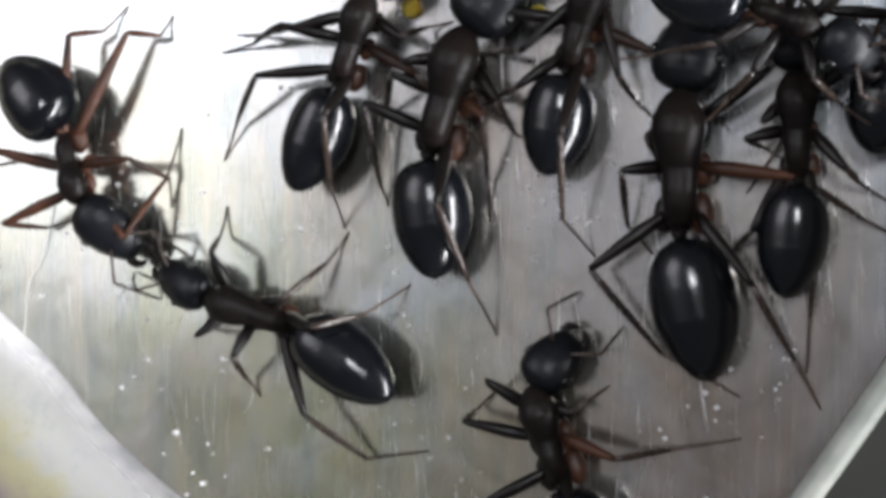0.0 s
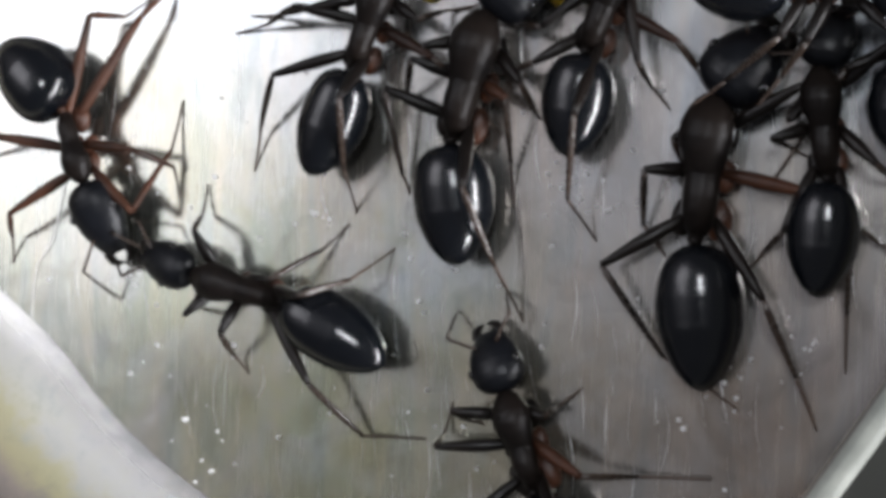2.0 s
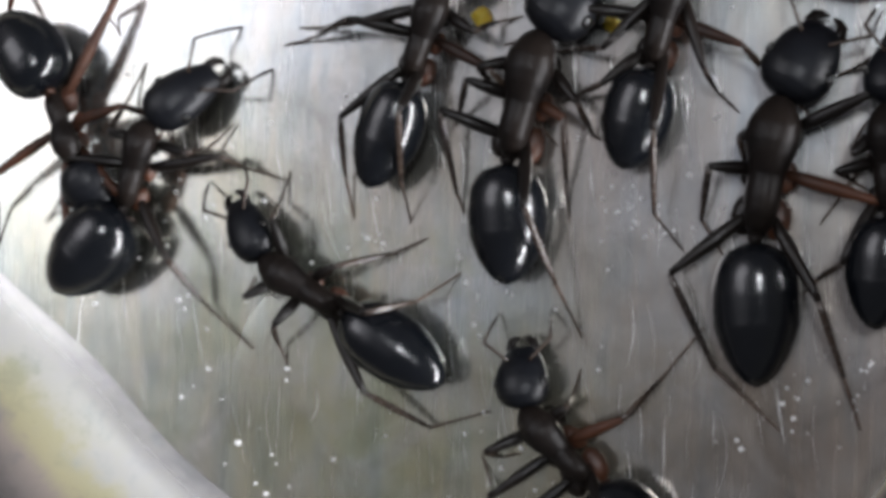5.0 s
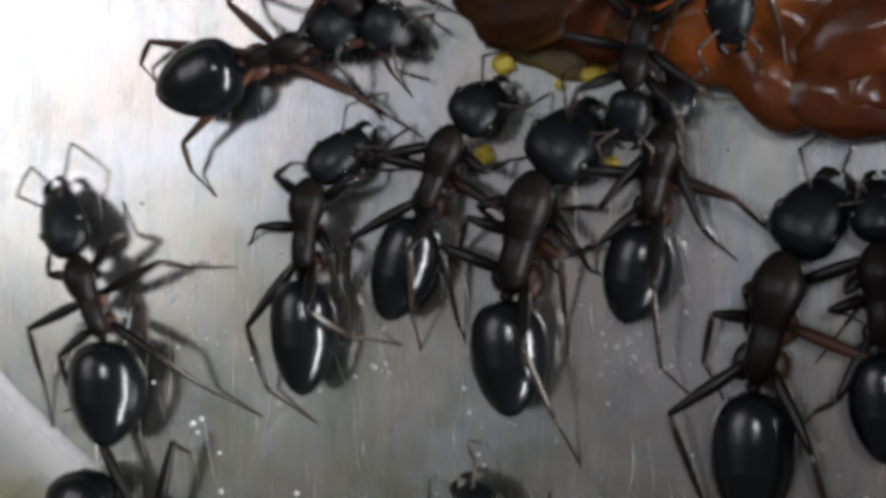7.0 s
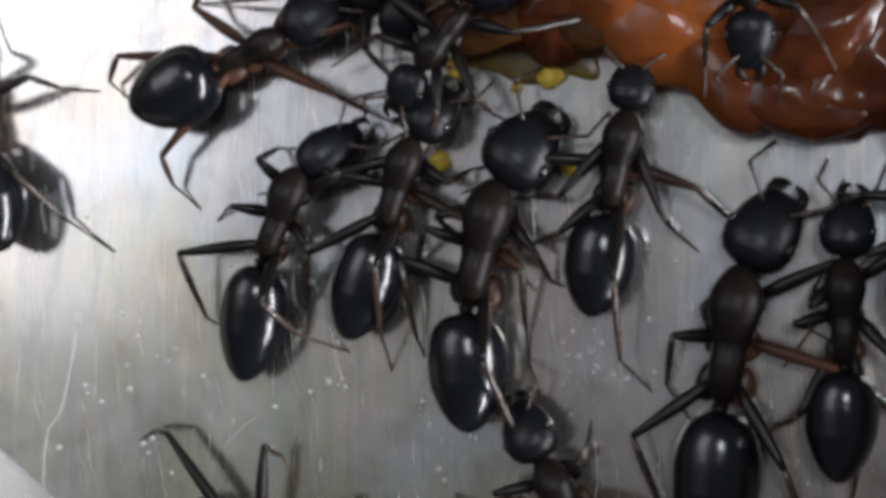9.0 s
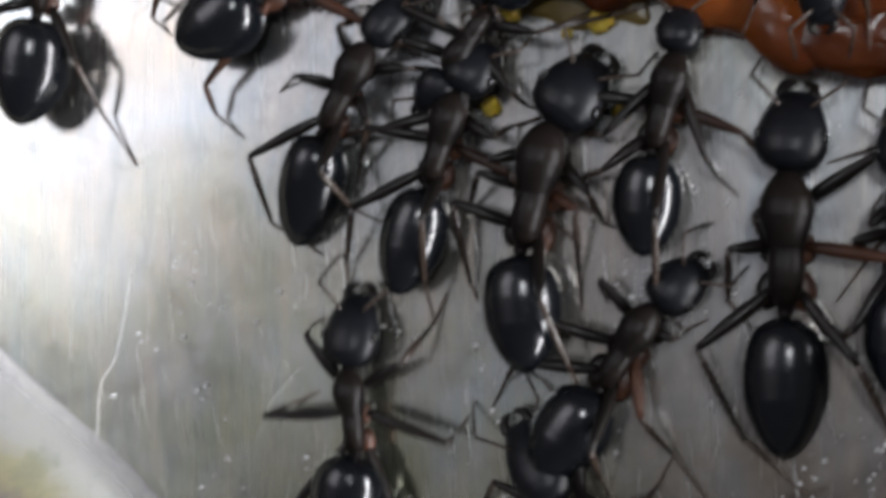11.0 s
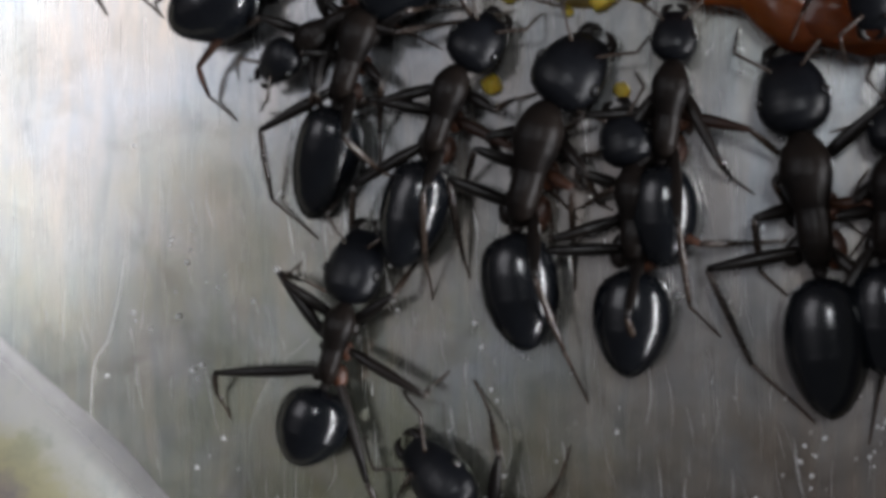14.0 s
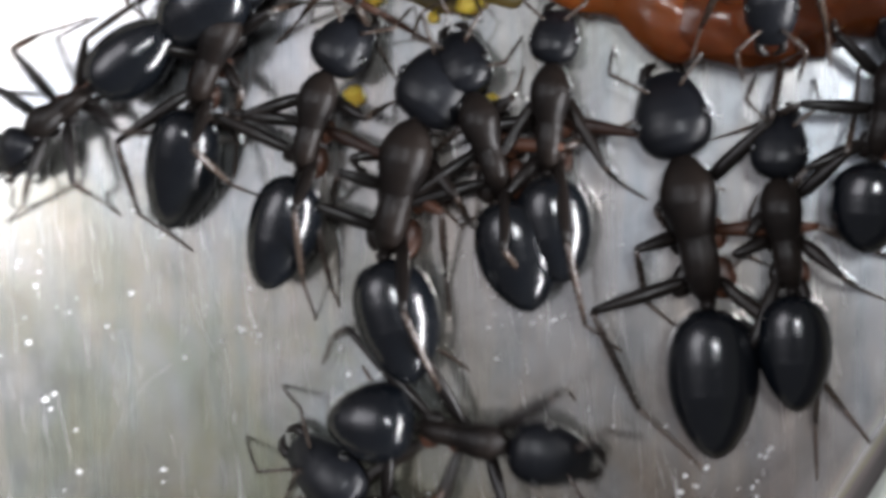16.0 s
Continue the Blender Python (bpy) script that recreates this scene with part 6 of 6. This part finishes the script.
    walk(bits(ant_c, 'head')[0], [
        (0, pose(0, 0.001780, 0.001750, -12, 0, -55.0)),
        (0.5, pose(0, 0.001780, 0.001750, -12, 0, -40.7)),
        (1, pose(0, 0.001780, 0.001750, -12, 0, -19.3)),
        (1.5, pose(0, 0.001780, 0.001750, -12, 0, -19.6)),
        (2, pose(0, 0.001780, 0.001750, -12, 0, 6.2)),
        (2.5, pose(0, 0.001780, 0.001750, -12, 0, -7.0)),
        (3, pose(0, 0.001780, 0.001750, -12, 0, -38.6)),
        (5.3, pose(0, 0.001780, 0.001750, -12, 0, -38.3)),
        (5.5, pose(0, 0.001780, 0.001750, -12, 0, -36.6)),
        (6, pose(0, 0.001780, 0.001750, -12, 0, -29.7)),
        (6.5, pose(0, 0.001780, 0.001750, -12, 0, 0.7)),
        (7, pose(0, 0.001780, 0.001750, -12, 0, 5.8)),
        (7.2, pose(0, 0.001780, 0.001750, -12, 0, -9.5)),
        (7.5, pose(0, 0.001780, 0.001750, -12, 0, -14.9)),
        (8, pose(0, 0.001780, 0.001750, -12, 0, 0.9)),
        (8.2, pose(0, 0.001780, 0.001750, -12, 0, -2.5)),
        (10.3, pose(0, 0.001780, 0.001750, -12, 0, 2.8)),
        (10.5, pose(0, 0.001780, 0.001750, -12, 0, -11.7)),
        (11, pose(0, 0.001780, 0.001750, -12, 0, -16.9)),
        (11.5, pose(0, 0.001780, 0.001750, -12, 0, -2.2)),
        (11.9, pose(0, 0.001780, 0.001750, -12, 0, -4.7)),
        (12.1, pose(0, 0.001780, 0.001750, -12, 0, 9.4)),
        (12.5, pose(0, 0.001780, 0.001750, -12, 0, -22.4)),
        (13, pose(0, 0.001780, 0.001750, -12, 0, -19.3)),
        (13.5, pose(0, 0.001780, 0.001750, -12, 0, -3.7)),
        (14, pose(0, 0.001780, 0.001750, -12, 0, 19.4)),
        (14.5, pose(0, 0.001780, 0.001750, -12, 0, 13.6)),
        (15, pose(0, 0.001780, 0.001750, -12, 0, 10.2)),
        (15.5, pose(0, 0.001780, 0.001750, -12, 0, 1.1)),
        (16, pose(0, 0.001780, 0.001750, -12, 0, 2.4)),
    ])
    walk(bits(ant_c, 'gaster')[0], [
        (0, pose(0.000000, -0.001962, 0.001750, 0, 0, 4.8)),
        (0.5, pose(0.000000, -0.001962, 0.001750, 0, 0, 3.4)),
        (1, pose(0.000000, -0.001962, 0.001750, 0, 0, 4.3)),
        (1.5, pose(0.000000, -0.001962, 0.001750, 0, 0, 3.9)),
        (2, pose(0.000000, -0.001962, 0.001750, 0, 0, 1.9)),
        (2.5, pose(0.000000, -0.001962, 0.001750, 0, 0, 1.8)),
        (3, pose(0.000000, -0.001962, 0.001750, 0, 0, 5.9)),
        (5.3, pose(0.000000, -0.001962, 0.001750, 0, 0, -1.0)),
        (5.5, pose(0.000000, -0.001962, 0.001750, 0, 0, 4.6)),
        (6, pose(0.000000, -0.001962, 0.001750, 0, 0, 6.4)),
        (6.5, pose(0.000000, -0.001962, 0.001750, 0, 0, 2.4)),
        (7, pose(0.000000, -0.001962, 0.001750, 0, 0, -3.2)),
        (7.2, pose(0.000000, -0.001962, 0.001750, 0, 0, -0.2)),
        (7.5, pose(0.000000, -0.001962, 0.001750, 0, 0, 5.8)),
        (8, pose(0.000000, -0.001962, 0.001750, 0, 0, -12.2)),
        (8.2, pose(0.000000, -0.001962, 0.001750, 0, 0, -6.9)),
        (10.3, pose(0.000000, -0.001962, 0.001750, 0, 0, -4.3)),
        (10.5, pose(0.000000, -0.001962, 0.001750, 0, 0, -12.4)),
        (11, pose(0.000000, -0.001962, 0.001750, 0, 0, -3.4)),
        (11.5, pose(0.000000, -0.001962, 0.001750, 0, 0, 6.3)),
        (11.9, pose(0.000000, -0.001962, 0.001750, 0, 0, 2.6)),
        (12.1, pose(0.000000, -0.001962, 0.001750, 0, 0, 6.1)),
        (12.5, pose(0.000000, -0.001962, 0.001750, 0, 0, -19.9)),
        (13, pose(0.000000, -0.001962, 0.001750, 0, 0, -5.8)),
        (13.5, pose(0.000000, -0.001962, 0.001750, 0, 0, -10.1)),
        (14, pose(0.000000, -0.001962, 0.001750, 0, 0, -2.1)),
        (14.5, pose(0.000000, -0.001962, 0.001750, 0, 0, -4.1)),
        (15, pose(0.000000, -0.001962, 0.001750, 0, 0, 12.3)),
        (15.5, pose(0.000000, -0.001962, 0.001750, 0, 0, 24.0)),
        (16, pose(0.000000, -0.001962, 0.001750, 0, 0, -3.3)),
    ])
    stride(ant_c, way, 4.00, {
        'L1': [(0.0, 0.0), (2.5, 32.5)],
        'L2': [(0.0, 0.0), (2.5, 16.2), (12.5, 46.3)],
        'R1': [(0.0, 0.0), (12.5, 40.4)],
    })
    way = [
        (0, pose(-0.001525, -0.018780, 0.000000, 0, 0, 51.8)),
        (8.2, pose(-0.004411, -0.010140, 0.000000, 0, 0, 49.5)),
        (10.5, pose(-0.003247, -0.006006, 0.000000, 0, 0, 61.7)),
        (11, pose(-0.004706, -0.006141, 0.000000, 0, 0, 59.4)),
        (11.5, pose(-0.006191, -0.007933, 0.000000, 0, 0, 71.9)),
        (11.9, pose(-0.006574, -0.007381, 0.000000, 0, 0, 55.6)),
        (12.1, pose(-0.006377, -0.007429, 0.000000, 0, 0, 62.5)),
        (12.5, pose(-0.006936, -0.008099, 0.000000, 0, 0, 72.0)),
        (13, pose(-0.007533, -0.008147, 0.000000, 0, 0, 75.2)),
        (13.5, pose(-0.007100, -0.007829, 0.000000, 0, 0, 60.3)),
        (14, pose(-0.008056, -0.007170, 0.000000, 0, 0, 60.4)),
        (14.5, pose(-0.007372, -0.006874, 0.000000, 0, 0, 63.1)),
        (15, pose(-0.007675, -0.007014, 0.000000, 0, 0, 74.0)),
        (15.5, pose(-0.008166, -0.007360, 0.000000, 0, 0, 62.9)),
        (16, pose(-0.007059, -0.005581, 0.000000, 0, 0, 62.3)),
    ]
    walk(ant_d, way)
    walk(bits(ant_d, 'head')[0], [
        (0, pose(0, 0.001659, 0.001750, -12, 0, -3.2)),
        (8.2, pose(0, 0.001659, 0.001750, -12, 0, -3.9)),
        (10.5, pose(0, 0.001659, 0.001750, -12, 0, -7.6)),
        (11, pose(0, 0.001659, 0.001750, -12, 0, -27.8)),
        (11.5, pose(0, 0.001659, 0.001750, -12, 0, -21.9)),
        (11.9, pose(0, 0.001659, 0.001750, -12, 0, -50.5)),
        (12.1, pose(0, 0.001659, 0.001750, -12, 0, -54.7)),
        (12.5, pose(0, 0.001659, 0.001750, -12, 0, -29.2)),
        (13, pose(0, 0.001659, 0.001750, -12, 0, -22.1)),
        (13.5, pose(0, 0.001659, 0.001750, -12, 0, -37.4)),
        (14, pose(0, 0.001659, 0.001750, -12, 0, -11.4)),
        (14.5, pose(0, 0.001659, 0.001750, -12, 0, -24.6)),
        (15, pose(0, 0.001659, 0.001750, -12, 0, -25.5)),
        (15.5, pose(0, 0.001659, 0.001750, -12, 0, -27.1)),
        (16, pose(0, 0.001659, 0.001750, -12, 0, -8.5)),
    ])
    walk(bits(ant_d, 'gaster')[0], [
        (0, pose(0.000000, -0.001829, 0.001750, 0, 0, 8.4)),
        (8.2, pose(0.000000, -0.001829, 0.001750, 0, 0, 8.5)),
        (10.5, pose(0.000000, -0.001829, 0.001750, 0, 0, 2.6)),
        (11, pose(0.000000, -0.001829, 0.001750, 0, 0, 6.1)),
        (11.5, pose(0.000000, -0.001829, 0.001750, 0, 0, -6.5)),
        (11.9, pose(0.000000, -0.001829, 0.001750, 0, 0, 2.9)),
        (12.1, pose(0.000000, -0.001829, 0.001750, 0, 0, -4.0)),
        (12.5, pose(0.000000, -0.001829, 0.001750, 0, 0, -9.2)),
        (13, pose(0.000000, -0.001829, 0.001750, 0, 0, -9.5)),
        (13.5, pose(0.000000, -0.001829, 0.001750, 0, 0, 1.0)),
        (14, pose(0.000000, -0.001829, 0.001750, 0, 0, 0.9)),
        (14.5, pose(0.000000, -0.001829, 0.001750, 0, 0, -6.6)),
        (15, pose(0.000000, -0.001829, 0.001750, 0, 0, -10.2)),
        (15.5, pose(0.000000, -0.001829, 0.001750, 0, 0, -1.0)),
        (16, pose(0.000000, -0.001829, 0.001750, 0, 0, 0.6)),
    ])
    stride(ant_d, way, 3.72, {
    })
    way = [
        (0, pose(-0.018629, 0.021868, 0.000000, 0, 0, -128.6)),
        (3.2, pose(-0.017875, 0.021239, 0.000000, 0, 0, -128.2)),
        (5.3, pose(-0.017557, 0.015928, 0.000000, 0, 0, -127.9)),
        (6, pose(-0.014254, 0.015208, 0.000000, 0, 0, -130.8)),
        (6.5, pose(-0.014006, 0.015296, 0.000000, 0, 0, -124.8)),
        (7, pose(-0.014503, 0.015392, 0.000000, 0, 0, -127.2)),
        (8, pose(-0.013186, 0.016238, 0.000000, 0, 0, -128.8)),
        (10.5, pose(-0.010998, 0.015076, 0.000000, 0, 0, -129.0)),
        (11, pose(-0.010984, 0.015099, 0.000000, 0, 0, -129.7)),
        (16, pose(-0.008047, 0.014766, 0.000000, 0, 0, -129.7)),
    ]
    walk(ant_f, way)
    walk(bits(ant_f, 'head')[0], [
        (0, pose(0, 0.001435, 0.001750, -12, 0, 4.4)),
        (3.2, pose(0, 0.001435, 0.001750, -12, 0, 4.6)),
        (5.3, pose(0, 0.001435, 0.001750, -12, 0, 6.9)),
        (6, pose(0, 0.001435, 0.001750, -12, 0, 7.9)),
        (6.5, pose(0, 0.001435, 0.001750, -12, 0, 4.1)),
        (7, pose(0, 0.001435, 0.001750, -12, 0, 9.1)),
        (8, pose(0, 0.001435, 0.001750, -12, 0, 11.1)),
        (10.5, pose(0, 0.001435, 0.001750, -12, 0, 19.3)),
        (11, pose(0, 0.001435, 0.001750, -12, 0, 19.7)),
        (16, pose(0, 0.001435, 0.001750, -12, 0, 19.9)),
    ])
    walk(bits(ant_f, 'gaster')[0], [
        (0, pose(0.000000, -0.001581, 0.001750, 0, 0, -2.6)),
        (3.2, pose(0.000000, -0.001581, 0.001750, 0, 0, -2.6)),
        (5.3, pose(0.000000, -0.001581, 0.001750, 0, 0, -2.7)),
        (6, pose(0.000000, -0.001581, 0.001750, 0, 0, -0.0)),
        (6.5, pose(0.000000, -0.001581, 0.001750, 0, 0, -6.1)),
        (7, pose(0.000000, -0.001581, 0.001750, 0, 0, -2.6)),
        (8, pose(0.000000, -0.001581, 0.001750, 0, 0, -2.7)),
        (10.5, pose(0.000000, -0.001581, 0.001750, 0, 0, -2.8)),
        (11, pose(0.000000, -0.001581, 0.001750, 0, 0, -2.9)),
        (16, pose(0.000000, -0.001581, 0.001750, 0, 0, -2.9)),
    ])
    stride(ant_f, way, 3.22, {
    })
    way = [
        (0, pose(0.001881, 0.022463, 0.001300, 0, 0, 137.5)),
        (5.3, pose(-0.001147, 0.021962, 0.001300, 0, 0, 137.9)),
        (6, pose(-0.004635, 0.016199, 0.001300, 0, 0, 180.4)),
        (6.2, pose(-0.004701, 0.014976, 0.001300, 0, 0, 180.5)),
        (6.4, pose(-0.005031, 0.014612, 0.001300, 0, 0, 186.2)),
        (6.6, pose(-0.004481, 0.014238, 0.001300, 0, 0, 197.2)),
        (6.8, pose(-0.003353, 0.013214, 0.001300, 0, 0, 186.5)),
        (7, pose(-0.002583, 0.012858, 0.001300, 0, 0, 172.4)),
        (7.2, pose(-0.003752, 0.013347, 0.001300, 0, 0, 158.4)),
        (7.4, pose(-0.004889, 0.013382, 0.001300, 0, 0, 133.6)),
        (7.6, pose(-0.006369, 0.013691, 0.001300, 0, 0, 131.0)),
        (7.8, pose(-0.007684, 0.013498, 0.001300, 0, 0, 139.0)),
        (8, pose(-0.008100, 0.014114, 0.001300, 0, 0, 141.0)),
        (8.2, pose(-0.008012, 0.013923, 0.001300, 0, 0, 138.8)),
        (10.3, pose(-0.009245, 0.013232, 0.000000, 0, 0, 140.6)),
        (10.5, pose(-0.010015, 0.012869, 0.000000, 0, 0, 142.9)),
        (11, pose(-0.009384, 0.011677, 0.000000, 0, 0, 144.3)),
        (11.5, pose(-0.010192, 0.010429, 0.000000, 0, 0, 134.3)),
        (11.9, pose(-0.011085, 0.010378, 0.000000, 0, 0, 134.3)),
        (12.5, pose(-0.011087, 0.011649, 0.000000, 0, 0, 134.2)),
        (13, pose(-0.011784, 0.010781, 0.000000, 0, 0, 132.8)),
        (13.5, pose(-0.012848, 0.011065, 0.000000, 0, 0, 125.5)),
        (14, pose(-0.014879, 0.011510, 0.000000, 0, 0, 118.0)),
        (14.5, pose(-0.015798, 0.011203, 0.000000, 0, 0, 116.9)),
        (15, pose(-0.016664, 0.011165, 0.000000, 0, 0, 118.7)),
        (15.5, pose(-0.017547, 0.010488, 0.000000, 0, 0, 124.2)),
        (16, pose(-0.019402, 0.009009, 0.000000, 0, 0, 120.7)),
    ]
    walk(ant_l, way)
    walk(bits(ant_l, 'head')[0], [
        (0, pose(0, 0.001405, 0.001750, -12, 0, -2.4)),
        (5.3, pose(0, 0.001405, 0.001750, -12, 0, -1.2)),
        (8.2, pose(0, 0.001405, 0.001750, -12, 0, 4.4)),
        (10.3, pose(0, 0.001405, 0.001750, -12, 0, 1.6)),
        (10.5, pose(0, 0.001405, 0.001750, -12, 0, -4.2)),
        (11, pose(0, 0.001405, 0.001750, -12, 0, -3.1)),
        (11.5, pose(0, 0.001405, 0.001750, -12, 0, 4.7)),
        (11.9, pose(0, 0.001405, 0.001750, -12, 0, 1.9)),
        (12.5, pose(0, 0.001405, 0.001750, -12, 0, 1.8)),
        (13, pose(0, 0.001405, 0.001750, -12, 0, 6.3)),
        (13.5, pose(0, 0.001405, 0.001750, -12, 0, 7.5)),
        (14, pose(0, 0.001405, 0.001750, -12, 0, 7.1)),
        (14.5, pose(0, 0.001405, 0.001750, -12, 0, 1.6)),
        (15, pose(0, 0.001405, 0.001750, -12, 0, -6.2)),
        (15.5, pose(0, 0.001405, 0.001750, -12, 0, 27.4)),
        (16, pose(0, 0.001405, 0.001750, -12, 0, 18.7)),
    ])
    walk(bits(ant_l, 'gaster')[0], [
        (0, pose(0.000000, -0.001548, 0.001750, 0, 0, -1.9)),
        (5.3, pose(0.000000, -0.001548, 0.001750, 0, 0, -2.1)),
        (8.2, pose(0.000000, -0.001548, 0.001750, 0, 0, 1.0)),
        (10.3, pose(0.000000, -0.001548, 0.001750, 0, 0, -2.8)),
        (10.5, pose(0.000000, -0.001548, 0.001750, 0, 0, -4.1)),
        (11, pose(0.000000, -0.001548, 0.001750, 0, 0, 2.3)),
        (11.5, pose(0.000000, -0.001548, 0.001750, 0, 0, 3.9)),
        (11.9, pose(0.000000, -0.001548, 0.001750, 0, 0, 4.0)),
        (12.5, pose(0.000000, -0.001548, 0.001750, 0, 0, 4.1)),
        (13, pose(0.000000, -0.001548, 0.001750, 0, 0, 5.6)),
        (13.5, pose(0.000000, -0.001548, 0.001750, 0, 0, 4.3)),
        (14, pose(0.000000, -0.001548, 0.001750, 0, 0, 2.8)),
        (14.5, pose(0.000000, -0.001548, 0.001750, 0, 0, 3.8)),
        (15, pose(0.000000, -0.001548, 0.001750, 0, 0, 1.8)),
        (15.5, pose(0.000000, -0.001548, 0.001750, 0, 0, 4.8)),
        (16, pose(0.000000, -0.001548, 0.001750, 0, 0, 3.4)),
    ])
    stride(ant_l, way, 3.15, {
    })
    way = [
        (0, pose(0.005368, 0.007851, 0.002600, 0, 0, -110.9)),
        (1.5, pose(0.006101, 0.008032, 0.002600, 0, 0, -105.4)),
        (3, pose(0.005306, 0.009188, 0.002600, 0, 0, -65.3)),
        (3.6, pose(0.005239, 0.009816, 0.002600, 0, 0, -93.0)),
        (4.2, pose(0.005689, 0.012137, 0.002600, 0, 0, -120.1)),
        (5.5, pose(0.000547, 0.015446, 0.002600, 0, 0, -171.1)),
        (7, pose(0.000681, 0.015977, 0.002600, 0, 0, -174.6)),
        (8, pose(0.002207, 0.014832, 0.002600, 0, 0, -175.8)),
        (10.5, pose(0.003003, 0.015482, 0.002600, 0, 0, -176.2)),
        (11, pose(0.003310, 0.014492, 0.002600, 0, 0, -176.4)),
        (16, pose(0.005436, 0.013389, 0.002600, 0, 0, -176.7)),
    ]
    walk(ant_q, way)
    walk(bits(ant_q, 'head')[0], [
        (0, pose(0, 0.001198, 0.001750, -12, 0, -12.2)),
        (1.5, pose(0, 0.001198, 0.001750, -12, 0, -8.6)),
        (3, pose(0, 0.001198, 0.001750, -12, 0, 6.6)),
        (3.6, pose(0, 0.001198, 0.001750, -12, 0, 3.1)),
        (4.2, pose(0, 0.001198, 0.001750, -12, 0, 11.2)),
        (5.5, pose(0, 0.001198, 0.001750, -12, 0, -1.7)),
        (7, pose(0, 0.001198, 0.001750, -12, 0, -5.4)),
        (8, pose(0, 0.001198, 0.001750, -12, 0, -5.0)),
        (10.5, pose(0, 0.001198, 0.001750, -12, 0, -4.7)),
        (11, pose(0, 0.001198, 0.001750, -12, 0, -4.3)),
        (16, pose(0, 0.001198, 0.001750, -12, 0, -3.9)),
    ])
    walk(bits(ant_q, 'gaster')[0], [
        (0, pose(0.000000, -0.001321, 0.001750, 0, 0, 9.0)),
        (1.5, pose(0.000000, -0.001321, 0.001750, 0, 0, 4.6)),
        (3, pose(0.000000, -0.001321, 0.001750, 0, 0, -6.6)),
        (3.6, pose(0.000000, -0.001321, 0.001750, 0, 0, -0.4)),
        (4.2, pose(0.000000, -0.001321, 0.001750, 0, 0, -0.4)),
        (5.5, pose(0.000000, -0.001321, 0.001750, 0, 0, -1.2)),
        (7, pose(0.000000, -0.001321, 0.001750, 0, 0, -0.4)),
        (8, pose(0.000000, -0.001321, 0.001750, 0, 0, -0.5)),
        (10.5, pose(0.000000, -0.001321, 0.001750, 0, 0, -0.6)),
        (11, pose(0.000000, -0.001321, 0.001750, 0, 0, -0.6)),
        (16, pose(0.000000, -0.001321, 0.001750, 0, 0, -0.8)),
    ])
    stride(ant_q, way, 2.69, {
    })
    way = [
        (0, pose(0.008870, 0.008327, 0.000000, 0, 0, -11.4)),
        (3, pose(0.008678, 0.007894, 0.000000, 0, 0, -10.9)),
        (8, pose(0.008875, 0.007690, 0.000000, 0, 0, -11.8)),
        (16, pose(0.009095, 0.008330, 0.000000, 0, 0, -12.4)),
    ]
    walk(ant_r, way)
    walk(bits(ant_r, 'head')[0], [
        (0, pose(0, 0.001618, 0.001750, -12, 0, -7.0)),
        (3, pose(0, 0.001618, 0.001750, -12, 0, -7.2)),
        (8, pose(0, 0.001618, 0.001750, -12, 0, -8.0)),
        (16, pose(0, 0.001618, 0.001750, -12, 0, -8.5)),
    ])
    walk(bits(ant_r, 'gaster')[0], [
        (0, pose(0.000000, -0.001783, 0.001750, 0, 0, 1.6)),
        (3, pose(0.000000, -0.001783, 0.001750, 0, 0, 1.7)),
        (8, pose(0.000000, -0.001783, 0.001750, 0, 0, 2.0)),
        (16, pose(0.000000, -0.001783, 0.001750, 0, 0, 5.6)),
    ])
    bend(ant_a9, 'L', 3, [(0.0, -125.0), (1.5, -36.9), (3.0, -125.0), (5.5, 125.0), (6.0, 23.2), (6.5, 0.0)])
    bend(ant_a9, 'L', 2, [(0.0, 8.2), (1.5, 20.4), (3.0, 28.3), (5.5, 5.3), (6.0, 0.0)])
    bend(ant_a9, 'R', 1, [(0.0, -125.0), (1.5, 105.5), (6.0, 0.0)])
    bend(ant_a9, 'R', 3, [(0.0, -125.0), (1.5, -125.0), (3.0, -125.0), (7.0, -0.2), (8.0, 0.0)])
    bend(ant_a9, 'R', 2, [(5.5, 46.2), (6.0, -29.5), (7.5, 0.0)])
    bend(ant_a2, 'L', 3, [(0.0, -31.6), (2.5, -54.7), (7.0, -17.2), (8.0, 39.9), (12.5, 0.0)])
    bend(ant_a2, 'R', 2, [(0.0, 107.6), (2.5, 100.6), (8.0, 0.0)])
    bend(ant_a10, 'R', 3, [(6.5, 0.0), (7.0, -14.3)])
    bend(ant_a10, 'L', 2, [(6.5, 0.0), (7.0, 119.8)])
    bend(ant_a10, 'L', 1, [(6.5, 0.0), (7.0, 28.7)])
    bend(ant_a12, 'R', 3, [(11.5, 0.0), (12.0, 3.0), (14.5, 14.7), (15.0, 106.4), (15.5, -14.5)])
    bend(ant_a12, 'L', 3, [(11.5, 0.0), (14.5, 27.6)])
    bend(ant_c, 'L', 2, [(0.0, 0.0), (2.5, 20.0)])
    bend(ant_a6, 'L', 3, [(2.5, 17.3), (5.5, 0.0), (12.0, 4.5), (14.0, 28.4), (14.5, 22.9), (15.5, 28.6), (16.0, 21.4)])


motions()
